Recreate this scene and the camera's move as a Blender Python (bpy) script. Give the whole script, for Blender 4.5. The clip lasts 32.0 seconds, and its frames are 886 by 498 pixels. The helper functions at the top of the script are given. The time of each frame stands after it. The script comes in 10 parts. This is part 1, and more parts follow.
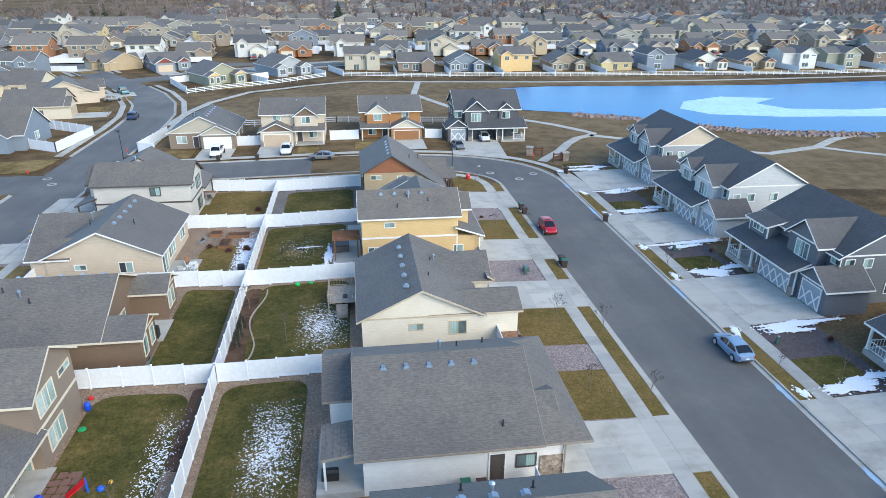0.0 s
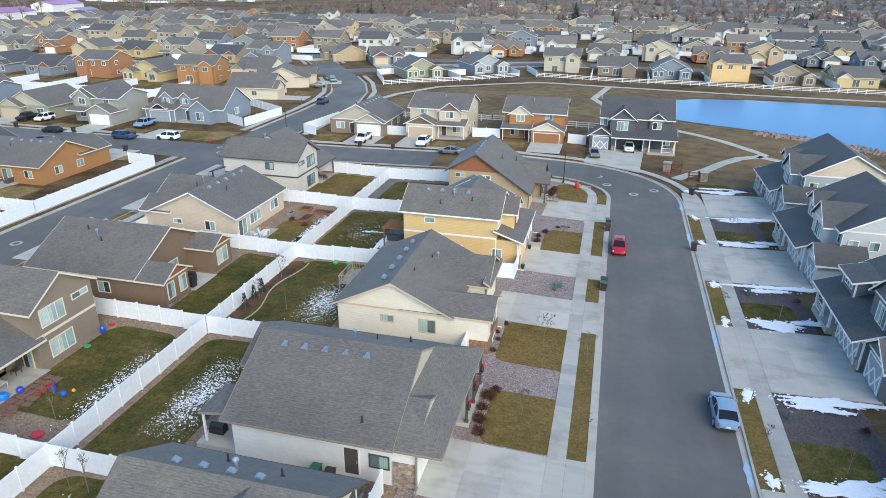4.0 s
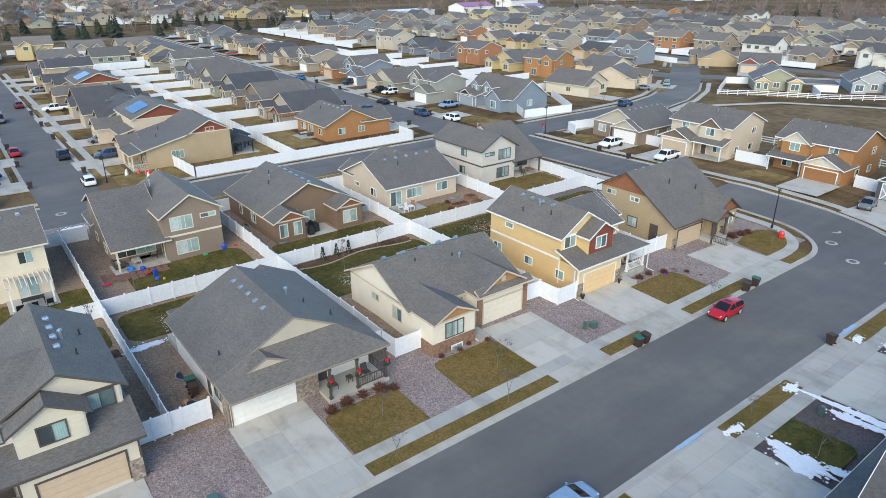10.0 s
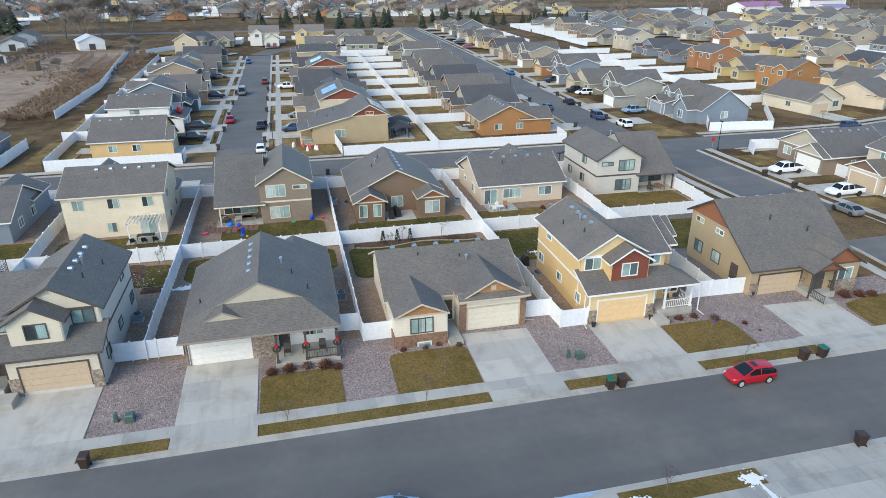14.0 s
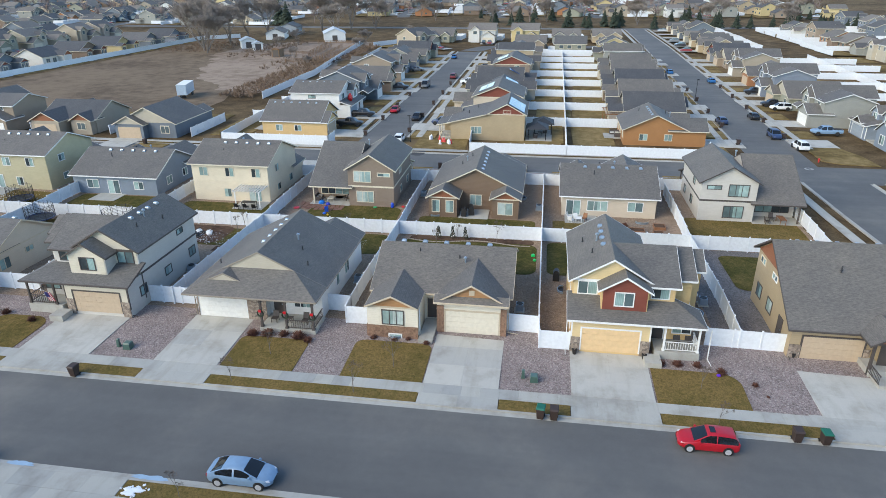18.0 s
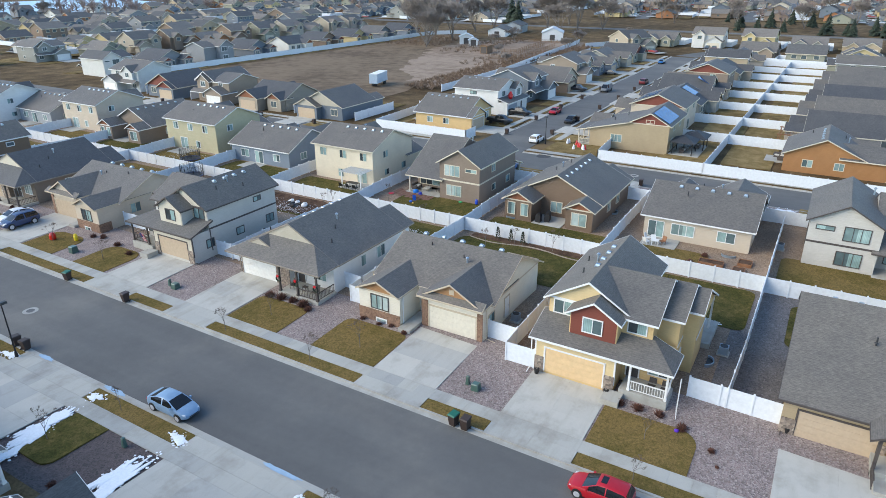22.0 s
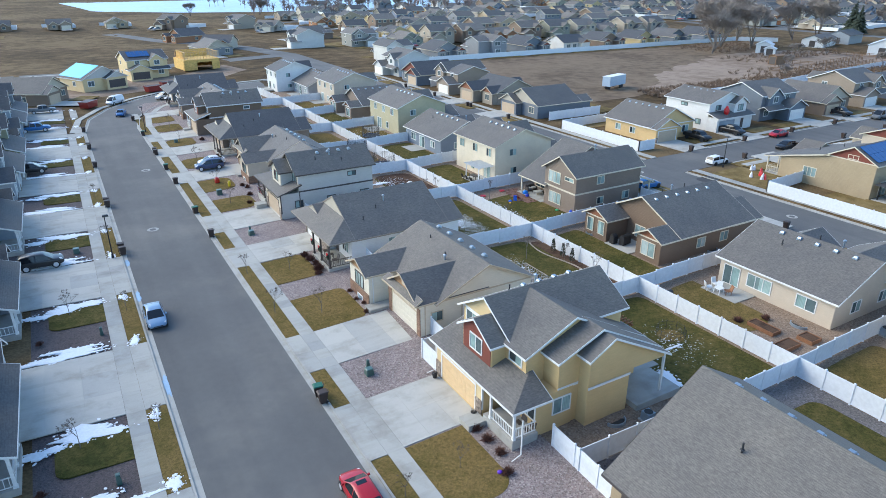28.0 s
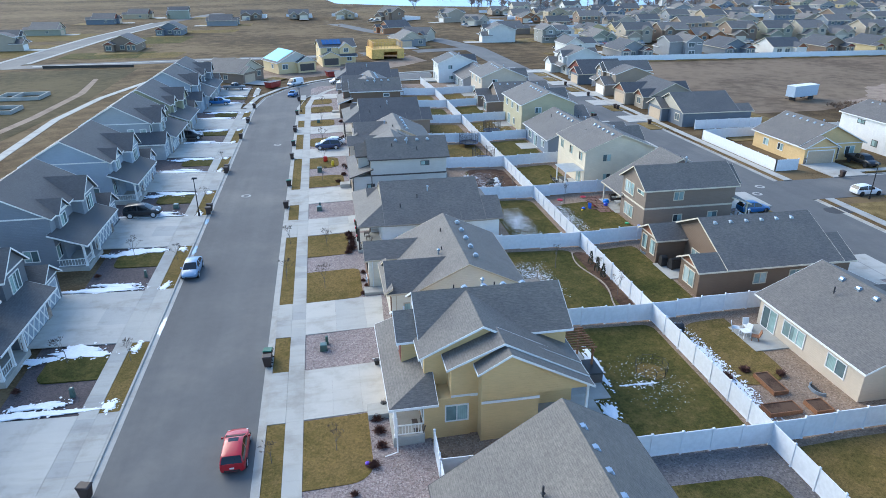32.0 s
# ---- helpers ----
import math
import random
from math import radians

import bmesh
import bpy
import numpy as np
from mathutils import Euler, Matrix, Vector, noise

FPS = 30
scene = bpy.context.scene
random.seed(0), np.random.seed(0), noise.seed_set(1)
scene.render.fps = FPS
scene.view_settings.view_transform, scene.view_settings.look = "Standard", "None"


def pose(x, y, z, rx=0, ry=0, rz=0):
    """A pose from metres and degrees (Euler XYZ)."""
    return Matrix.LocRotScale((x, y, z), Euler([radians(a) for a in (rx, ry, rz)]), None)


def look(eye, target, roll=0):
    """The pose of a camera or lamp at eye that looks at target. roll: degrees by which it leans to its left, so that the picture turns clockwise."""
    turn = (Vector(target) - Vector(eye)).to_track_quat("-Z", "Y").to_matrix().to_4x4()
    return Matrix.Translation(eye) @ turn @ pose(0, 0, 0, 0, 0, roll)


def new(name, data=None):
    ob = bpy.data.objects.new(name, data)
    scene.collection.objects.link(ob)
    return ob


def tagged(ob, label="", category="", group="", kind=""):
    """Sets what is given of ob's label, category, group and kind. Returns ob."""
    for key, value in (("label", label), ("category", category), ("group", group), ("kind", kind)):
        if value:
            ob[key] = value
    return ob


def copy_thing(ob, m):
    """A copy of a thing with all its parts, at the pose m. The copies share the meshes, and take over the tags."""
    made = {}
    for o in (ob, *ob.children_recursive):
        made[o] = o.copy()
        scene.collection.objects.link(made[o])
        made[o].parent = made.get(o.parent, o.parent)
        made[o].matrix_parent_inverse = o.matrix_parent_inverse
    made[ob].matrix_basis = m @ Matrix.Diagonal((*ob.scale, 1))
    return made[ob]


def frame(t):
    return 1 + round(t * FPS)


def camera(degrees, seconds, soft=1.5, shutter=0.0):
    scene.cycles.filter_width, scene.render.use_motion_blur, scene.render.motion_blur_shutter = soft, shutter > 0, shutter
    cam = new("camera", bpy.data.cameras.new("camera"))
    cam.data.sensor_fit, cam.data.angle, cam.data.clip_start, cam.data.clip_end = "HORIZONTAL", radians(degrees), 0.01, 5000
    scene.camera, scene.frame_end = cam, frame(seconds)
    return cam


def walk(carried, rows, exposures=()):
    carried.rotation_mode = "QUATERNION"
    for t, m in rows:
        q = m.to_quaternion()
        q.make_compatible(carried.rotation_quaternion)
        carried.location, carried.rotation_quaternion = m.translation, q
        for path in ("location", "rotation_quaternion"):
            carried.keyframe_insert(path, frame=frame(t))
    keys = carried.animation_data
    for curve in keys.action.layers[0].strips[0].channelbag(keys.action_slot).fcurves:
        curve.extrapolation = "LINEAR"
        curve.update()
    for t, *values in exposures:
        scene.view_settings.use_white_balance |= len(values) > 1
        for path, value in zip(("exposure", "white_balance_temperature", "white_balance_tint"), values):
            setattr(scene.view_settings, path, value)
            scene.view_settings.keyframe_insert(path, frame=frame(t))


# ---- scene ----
cam = camera(68.8, 32.0, 0.85)
# seconds, place in metres, yaw, pitch and roll in degrees
PATH = [
    (0, 0.771, 0.642, 29.988, -7.955, -22.791, 0.371),
    (0.5, 3.184, 0.365, 29.933, -5.510, -22.761, 0.399),
    (1, 5.923, 0.187, 29.888, -2.737, -22.745, 0.406),
    (1.5, 8.556, 0.170, 29.851, -0.150, -22.746, 0.434),
    (2, 11.464, 0.279, 29.823, 2.645, -22.747, 0.436),
    (2.5, 14.188, 0.505, 29.820, 5.385, -22.771, 0.422),
    (3, 17.120, 0.902, 29.770, 8.439, -22.774, 0.453),
    (3.5, 19.886, 1.413, 29.763, 11.364, -22.763, 0.431),
    (5.5, 31.234, 4.977, 29.842, 23.680, -22.868, 0.291),
    (6, 34.040, 6.244, 29.877, 26.903, -22.896, 0.220),
    (6.5, 36.572, 7.621, 29.843, 29.890, -22.900, 0.205),
    (7, 39.272, 9.264, 29.848, 33.124, -22.912, 0.172),
    (7.5, 41.704, 10.944, 29.928, 36.132, -22.963, 0.138),
    (8, 44.248, 12.879, 29.975, 39.413, -22.971, 0.068),
    (8.5, 46.520, 14.815, 30.004, 42.496, -22.986, 0.033),
    (9, 48.865, 16.994, 30.054, 45.833, -22.994, -0.007),
    (9.5, 50.917, 19.158, 30.068, 49.039, -22.997, -0.042),
    (10, 52.984, 21.537, 30.083, 52.484, -23.012, -0.019),
    (10.5, 54.741, 23.902, 30.116, 55.690, -23.065, -0.026),
    (11, 56.443, 26.511, 30.186, 59.066, -23.123, -0.025),
    (11.5, 57.902, 29.061, 30.201, 62.211, -23.118, -0.106),
    (12, 59.298, 31.799, 30.216, 65.521, -23.168, -0.024),
    (12.5, 60.466, 34.459, 30.248, 68.660, -23.193, -0.056),
    (13, 61.537, 37.312, 30.262, 71.814, -23.216, -0.043),
    (13.5, 62.414, 39.953, 30.293, 74.221, -23.251, -0.051),
    (14, 63.177, 42.791, 30.286, 76.684, -23.273, -0.075),
    (14.5, 63.756, 45.361, 30.333, 79.335, -23.305, -0.102),
    (16.5, 64.968, 56.413, 30.432, 90.461, -23.354, -0.286),
    (17, 64.983, 59.418, 30.416, 93.413, -23.324, -0.294),
    (17.5, 64.833, 62.024, 30.417, 96.001, -23.293, -0.336),
    (18, 64.533, 64.832, 30.489, 98.845, -23.310, -0.338),
    (18.5, 64.134, 67.452, 30.450, 101.509, -23.289, -0.317),
    (19, 63.597, 70.237, 30.428, 104.368, -23.267, -0.310),
    (19.5, 62.957, 72.797, 30.440, 107.043, -23.282, -0.331),
    (20, 62.194, 75.501, 30.451, 109.894, -23.277, -0.294),
    (20.5, 61.358, 77.941, 30.479, 112.547, -23.296, -0.260),
    (21, 60.310, 80.539, 30.433, 115.396, -23.272, -0.252),
    (21.5, 59.261, 82.861, 30.422, 118.030, -23.271, -0.210),
    (22, 57.994, 85.306, 30.410, 120.762, -23.246, -0.235),
    (22.5, 56.737, 87.548, 30.415, 122.936, -23.259, -0.216),
    (23, 55.308, 89.852, 30.401, 125.129, -23.253, -0.185),
    (23.5, 53.884, 91.917, 30.405, 127.389, -23.253, -0.197),
    (24, 52.274, 94.083, 30.337, 129.978, -23.242, -0.144),
    (24.5, 50.606, 96.075, 30.323, 132.458, -23.233, -0.193),
    (25, 48.793, 98.071, 30.309, 135.069, -23.224, -0.164),
    (25.5, 46.992, 99.883, 30.278, 137.541, -23.205, -0.169),
    (26, 44.973, 101.693, 30.230, 140.150, -23.169, -0.142),
    (26.5, 43.056, 103.306, 30.237, 142.522, -23.180, -0.119),
    (28.5, 34.504, 109.001, 30.160, 152.390, -23.171, -0.082),
    (29, 32.144, 110.164, 30.125, 154.932, -23.186, -0.056),
    (29.5, 29.888, 111.151, 30.057, 157.339, -23.225, -0.049),
    (30, 27.431, 112.135, 30.012, 159.895, -23.263, -0.044),
    (30.5, 25.096, 112.943, 30.008, 162.249, -23.306, -0.050),
    (31, 22.570, 113.691, 29.973, 164.782, -23.350, -0.081),
    (31.5, 20.293, 114.264, 29.943, 167.079, -23.394, -0.106),
    (32, 17.682, 114.799, 29.938, 169.704, -23.426, -0.151),
]
walk(cam, [(t, pose(x, y, z, 0, 0, yaw) @ pose(0, 0, 0, 90 + pitch) @ pose(0, 0, 0, 0, 0, roll)) for t, x, y, z, yaw, pitch, roll in PATH],
     [(0.0, 1.28, 5930, 5), (3.0, 1.21, 6110, 5), (7.0, 1.12, 6250, 5), (12.0, 1.10, 6300, 5), (19.0, 1.10, 6240, 5), (23.0, 1.20, 6150, 5), (26.0, 1.24, 6010, 5), (31.0, 1.33, 5730, 5), (32.0, 1.34, 5680, 5)])

# ---- light ----
SUN_EL, SUN_AZ = 31.0, 138.0    # degrees; azimuth clockwise from +y
world = bpy.data.worlds.new("winter_sky")
scene.world = world
world.use_nodes = True
wn = world.node_tree
bg = wn.nodes["Background"]
sky = wn.nodes.new("ShaderNodeTexSky")
sky.sky_type = "NISHITA"
sky.sun_disc = False
sky.sun_elevation, sky.sun_rotation = radians(SUN_EL), radians(SUN_AZ)
sky.air_density, sky.dust_density, sky.ozone_density = 1.0, 0.4, 2.5
wn.links.new(sky.outputs[0], bg.inputs[0])
bg.inputs[1].default_value = 0.15
sun = new("sun", bpy.data.lights.new("sun", "SUN"))
sun.data.energy, sun.data.angle, sun.data.color = 1.7, radians(50), (1.0, 0.85, 0.63)
to_sun = Vector((math.sin(radians(SUN_AZ)) * math.cos(radians(SUN_EL)), math.cos(radians(SUN_AZ)) * math.cos(radians(SUN_EL)), math.sin(radians(SUN_EL))))
sun.matrix_world = look(to_sun * 100, (0, 0, 0))

# ---- materials ----
def nodes_of(name):
    m = bpy.data.materials.new(name)
    m.use_nodes = True
    nt = m.node_tree
    return m, nt, nt.nodes["Principled BSDF"]


def link(nt, a, b):
    nt.links.new(a, b)


def value_noise(nt, vec, scale, detail=3.0, rough=0.55):
    n = nt.nodes.new("ShaderNodeTexNoise")
    n.inputs["Scale"].default_value = scale
    n.inputs["Detail"].default_value = detail
    n.inputs["Roughness"].default_value = rough
    link(nt, vec, n.inputs["Vector"])
    return n.outputs["Fac"]


def stretched(nt, vec, s):
    mp = nt.nodes.new("ShaderNodeMapping")
    mp.inputs["Scale"].default_value = s
    link(nt, vec, mp.inputs["Vector"])
    return mp.outputs[0]


def ramp(nt, fac, stops, mode="LINEAR"):
    r = nt.nodes.new("ShaderNodeValToRGB")
    r.color_ramp.interpolation = mode
    e = r.color_ramp.elements
    while len(e) < len(stops):
        e.new(0.5)
    for el, (p, c) in zip(e, stops):
        el.position, el.color = p, (*c, 1)
    link(nt, fac, r.inputs[0])
    return r.outputs[0]


def mixed(nt, fac, a, b, mode="MIX"):
    m = nt.nodes.new("ShaderNodeMix")
    m.data_type, m.blend_type = "RGBA", mode
    for sock, v in ((m.inputs[0], fac), (m.inputs[6], a), (m.inputs[7], b)):
        if isinstance(v, (int, float)):
            sock.default_value = v
        elif isinstance(v, tuple):
            sock.default_value = (*v, 1)
        else:
            link(nt, v, sock)
    return m.outputs[2]


def mth(nt, op, a, b=0.0):
    m = nt.nodes.new("ShaderNodeMath")
    m.operation = op
    for sock, v in zip(m.inputs, (a, b)):
        if isinstance(v, (int, float)):
            sock.default_value = v
        else:
            link(nt, v, sock)
    return m.outputs[0]


def bump(nt, bs, height, strength=0.3, dist=0.02):
    b = nt.nodes.new("ShaderNodeBump")
    b.inputs["Strength"].default_value, b.inputs["Distance"].default_value = strength, dist
    link(nt, height, b.inputs["Height"])
    link(nt, b.outputs[0], bs.inputs["Normal"])


def place(nt):
    return nt.nodes.new("ShaderNodeNewGeometry").outputs["Position"]


def shade(c, k):
    return tuple(min(1.0, v * k) for v in c)


def surface(name, c, fine=20.0, wide=0.6, amount=0.25, rough=0.85, relief=0.2, metal=0.0, dist=0.01, c2=None):
    """A matt surface with grain at two scales."""
    m, nt, bs = nodes_of(name)
    p = place(nt)
    f, w = value_noise(nt, p, fine), value_noise(nt, p, wide, 4.0)
    col = ramp(nt, f, [(0.3, shade(c, 1 - amount)), (0.7, shade(c2 or c, 1 + amount))])
    col = mixed(nt, 1.0, col, ramp(nt, w, [(0.3, (1 - amount * 0.6,) * 3), (0.7, (1.0 + amount * 0.3,) * 3)]), "MULTIPLY")
    link(nt, col, bs.inputs["Base Color"])
    bs.inputs["Roughness"].default_value, bs.inputs["Metallic"].default_value = rough, metal
    if relief:
        bump(nt, bs, f, relief, dist)
    return m


def asphalt(name, c):
    """Worn street surface: grain, wide dusty patches and long faint tracks."""
    m, nt, bs = nodes_of(name)
    p = place(nt)
    g, w = value_noise(nt, p, 35.0, 2.0), value_noise(nt, p, 0.07, 6.0, 0.62)
    d, b = value_noise(nt, stretched(nt, p, (1.0, 0.06, 1.0)), 0.6, 4.0), value_noise(nt, p, 1.4, 4.0)
    col = ramp(nt, g, [(0.3, shade(c, 0.88)), (0.7, shade(c, 1.12))])
    col = mixed(nt, 1.0, col, ramp(nt, w, [(0.34, (0.85, 0.85, 0.86)), (0.5, (1.0, 1.0, 1.0)), (0.66, (1.32, 1.28, 1.21))]), "MULTIPLY")
    col = mixed(nt, 1.0, col, ramp(nt, d, [(0.3, (0.92, 0.92, 0.92)), (0.7, (1.08, 1.08, 1.07))]), "MULTIPLY")
    col = mixed(nt, 1.0, col, ramp(nt, b, [(0.3, (0.96, 0.96, 0.96)), (0.7, (1.04, 1.04, 1.04))]), "MULTIPLY")
    link(nt, col, bs.inputs["Base Color"])
    bs.inputs["Roughness"].default_value = 0.86
    bump(nt, bs, g, 0.25, 0.008)
    return m


def concrete(name, c):
    """Pale poured concrete: faint grain, wide stains, each slab a little different."""
    m, nt, bs = nodes_of(name)
    p = place(nt)
    g, w, d = value_noise(nt, p, 40.0, 2.0), value_noise(nt, p, 0.45, 5.0, 0.6), value_noise(nt, stretched(nt, p, (0.25, 1.6, 1.0)), 0.8, 4.0)
    col = ramp(nt, g, [(0.3, shade(c, 0.93)), (0.7, shade(c, 1.06))])
    col = mixed(nt, 1.0, col, ramp(nt, w, [(0.30, (0.78, 0.765, 0.74)), (0.5, (1.0, 1.0, 1.0)), (0.75, (1.06, 1.06, 1.05))]), "MULTIPLY")
    col = mixed(nt, 1.0, col, ramp(nt, d, [(0.28, (0.88, 0.87, 0.85)), (0.5, (1.0, 1.0, 1.0))]), "MULTIPLY")
    rnd = nt.nodes.new("ShaderNodeObjectInfo").outputs["Random"]
    col = mixed(nt, 1.0, col, ramp(nt, rnd, [(0.0, (0.84, 0.86, 0.89)), (0.25, (0.97, 0.97, 0.97)), (1.0, (1.05, 1.045, 1.03))]), "MULTIPLY")
    link(nt, col, bs.inputs["Base Color"])
    bs.inputs["Roughness"].default_value = 0.88
    bump(nt, bs, g, 0.08, 0.005)
    return m


PALETTE = [(0.44, 0.35, 0.23), (0.30, 0.24, 0.18), (0.52, 0.42, 0.22), (0.24, 0.25, 0.26), (0.48, 0.43, 0.34), (0.20, 0.23, 0.28), (0.36, 0.31, 0.24),
           (0.22, 0.16, 0.115), (0.30, 0.30, 0.27), (0.62, 0.61, 0.57), (0.30, 0.30, 0.23), (0.34, 0.16, 0.075), (0.15, 0.175, 0.205), (0.40, 0.35, 0.29)]


def siding(name, c=None, lap=0.18):
    """Lap siding; without a colour, each house takes one from the palette."""
    m, nt, bs = nodes_of(name)
    p = place(nt)
    if c is None:
        rnd = nt.nodes.new("ShaderNodeObjectInfo").outputs["Random"]
        c = ramp(nt, rnd, [(i / len(PALETTE), v) for i, v in enumerate(PALETTE)], "CONSTANT")
    w = value_noise(nt, p, 0.7, 4.0)
    f = value_noise(nt, stretched(nt, p, (0.8, 0.8, 14.0)), 2.0)
    col = mixed(nt, 1.0, c, ramp(nt, w, [(0.3, (0.94,) * 3), (0.7, (1.03,) * 3)]), "MULTIPLY")
    col = mixed(nt, 1.0, col, ramp(nt, f, [(0.3, (0.92,) * 3), (0.7, (1.04,) * 3)]), "MULTIPLY")
    link(nt, col, bs.inputs["Base Color"])
    bs.inputs["Roughness"].default_value = 0.7
    sep = nt.nodes.new("ShaderNodeSeparateXYZ")
    link(nt, p, sep.inputs[0])
    bump(nt, bs, mth(nt, "FRACT", mth(nt, "DIVIDE", sep.outputs[2], lap)), 0.6, 0.03)
    return m


def shingles(name, c):
    """Laid shingles: thin courses, tabs of slightly different tone, wide weathering."""
    m, nt, bs = nodes_of(name)
    p = place(nt)
    sep = nt.nodes.new("ShaderNodeSeparateXYZ")
    link(nt, p, sep.inputs[0])
    course = mth(nt, "FRACT", mth(nt, "DIVIDE", sep.outputs[2], 0.068))
    tab = value_noise(nt, stretched(nt, p, (1.5, 1.5, 9.0)), 2.2, 2.0)
    w, u = value_noise(nt, p, 0.35, 4.0), value_noise(nt, p, 1.3, 3.0)
    g = value_noise(nt, p, 16.0, 2.0)
    col = ramp(nt, tab, [(0.32, shade(c, 0.80)), (0.5, c), (0.7, shade(c, 1.22))])
    col = mixed(nt, 1.0, col, ramp(nt, w, [(0.3, (0.88, 0.88, 0.90)), (0.7, (1.08, 1.06, 1.04))]), "MULTIPLY")
    col = mixed(nt, 1.0, col, ramp(nt, u, [(0.3, (0.93, 0.93, 0.93)), (0.7, (1.06, 1.06, 1.06))]), "MULTIPLY")
    col = mixed(nt, 1.0, col, ramp(nt, g, [(0.3, (0.86,) * 3), (0.7, (1.12,) * 3)]), "MULTIPLY")
    col = mixed(nt, 1.0, col, ramp(nt, course, [(0.0, (0.72, 0.72, 0.72)), (0.22, (1.0, 1.0, 1.0))]), "MULTIPLY")
    rnd = nt.nodes.new("ShaderNodeObjectInfo").outputs["Random"]
    col = mixed(nt, 1.0, col, ramp(nt, rnd, [(0.0, (0.92, 0.93, 0.95)), (0.5, (1.0, 0.99, 0.98)), (1.0, (1.09, 1.06, 1.02))]), "MULTIPLY")
    link(nt, col, bs.inputs["Base Color"])
    bs.inputs["Roughness"].default_value = 0.72
    bump(nt, bs, mth(nt, "ADD", course, tab), 0.4, 0.02)
    return m


def glass_pane(name):
    """Reflecting opaque pane: one sash with a pale blind or curtain, the other with an unlit room's darkness painted
    in; some wholly dark.
    """
    m, nt, bs = nodes_of(name)
    p = place(nt)
    rnd = nt.nodes.new("ShaderNodeObjectInfo").outputs["Random"]
    sep = nt.nodes.new("ShaderNodeSeparateXYZ")
    link(nt, nt.nodes.new("ShaderNodeTexCoord").outputs["Object"], sep.inputs[0])
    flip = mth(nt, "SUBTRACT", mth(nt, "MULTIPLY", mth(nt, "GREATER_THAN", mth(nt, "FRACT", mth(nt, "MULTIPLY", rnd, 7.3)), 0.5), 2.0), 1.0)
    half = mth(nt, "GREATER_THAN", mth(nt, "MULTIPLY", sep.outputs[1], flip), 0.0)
    # blind tones; their teal partly stands in for mirrored sky
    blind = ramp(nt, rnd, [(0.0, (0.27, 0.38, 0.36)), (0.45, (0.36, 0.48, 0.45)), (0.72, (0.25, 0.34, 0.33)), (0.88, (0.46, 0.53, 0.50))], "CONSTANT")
    # darkness of the unlit interior, put into the pane's own colour
    room_dark = ramp(nt, rnd, [(0.0, (0.04, 0.052, 0.058)), (0.3, (0.10, 0.14, 0.145)), (0.6, (0.19, 0.26, 0.25)), (0.8, (0.28, 0.37, 0.35))], "CONSTANT")
    # light and shade of the curtain folds, painted as bands
    fold_shade = mth(nt, "FRACT", mth(nt, "MULTIPLY", sep.outputs[1], 7.0))
    blind = mixed(nt, 1.0, blind, ramp(nt, fold_shade, [(0.0, (0.82,) * 3), (0.5, (1.08,) * 3), (1.0, (0.85,) * 3)]), "MULTIPLY")
    col = mixed(nt, half, blind, room_dark)
    n = value_noise(nt, p, 0.9, 2.0)
    col = mixed(nt, 1.0, col, ramp(nt, n, [(0.35, (0.8,) * 3), (0.65, (1.1,) * 3)]), "MULTIPLY")
    link(nt, col, bs.inputs["Base Color"])
    bs.inputs["Roughness"].default_value = 0.05
    return m


def ground_mix(name, stops, scales=(0.05, 0.8, 9.0), rough=0.95, relief=0.5, dist=0.05):
    """Turf or soil: three scales of noise mixed through a colour ramp."""
    m, nt, bs = nodes_of(name)
    p = place(nt)
    a, b, c = (value_noise(nt, p, s, 4.0, 0.6) for s in scales)
    mix = mth(nt, "ADD", mth(nt, "MULTIPLY", a, 0.4), mth(nt, "ADD", mth(nt, "MULTIPLY", b, 0.35), mth(nt, "MULTIPLY", c, 0.25)))
    mix = mth(nt, "ADD", mth(nt, "MULTIPLY", mth(nt, "SUBTRACT", mix, 0.5), 2.0), 0.5)
    link(nt, ramp(nt, mix, stops), bs.inputs["Base Color"])
    bs.inputs["Roughness"].default_value = rough
    bs.inputs["Specular IOR Level"].default_value = 0.08
    bump(nt, bs, c, relief, dist)
    return m


def turf(name, straw, olive, green, amount=0.5, scale=0.55):
    """Dormant lawn: straw blades, olive and green drifts, small dark tufts and worn spots."""
    m, nt, bs = nodes_of(name)
    p = place(nt)
    wide, mid = value_noise(nt, p, scale * 0.35, 5.0, 0.65), value_noise(nt, p, scale * 2.6, 5.0, 0.7)
    tuft, blade = value_noise(nt, p, 5.0, 3.0, 0.7), value_noise(nt, p, 26.0, 2.0)
    drift = mth(nt, "ADD", mth(nt, "MULTIPLY", wide, 0.55), mth(nt, "MULTIPLY", mid, 0.45))
    col = ramp(nt, drift, [(0.60 - amount * 0.5, straw), (0.68 - amount * 0.42, olive), (0.80 - amount * 0.34, green)])
    col = mixed(nt, 1.0, col, ramp(nt, tuft, [(0.30, (0.62, 0.64, 0.60)), (0.48, (1.0, 1.0, 1.0)), (0.72, (1.34, 1.28, 1.18))]), "MULTIPLY")
    col = mixed(nt, 1.0, col, ramp(nt, blade, [(0.3, (0.72,) * 3), (0.7, (1.3,) * 3)]), "MULTIPLY")
    link(nt, col, bs.inputs["Base Color"])
    bs.inputs["Roughness"].default_value = 0.95
    bs.inputs["Specular IOR Level"].default_value = 0.06
    bump(nt, bs, tuft, 0.7, 0.06)
    return m


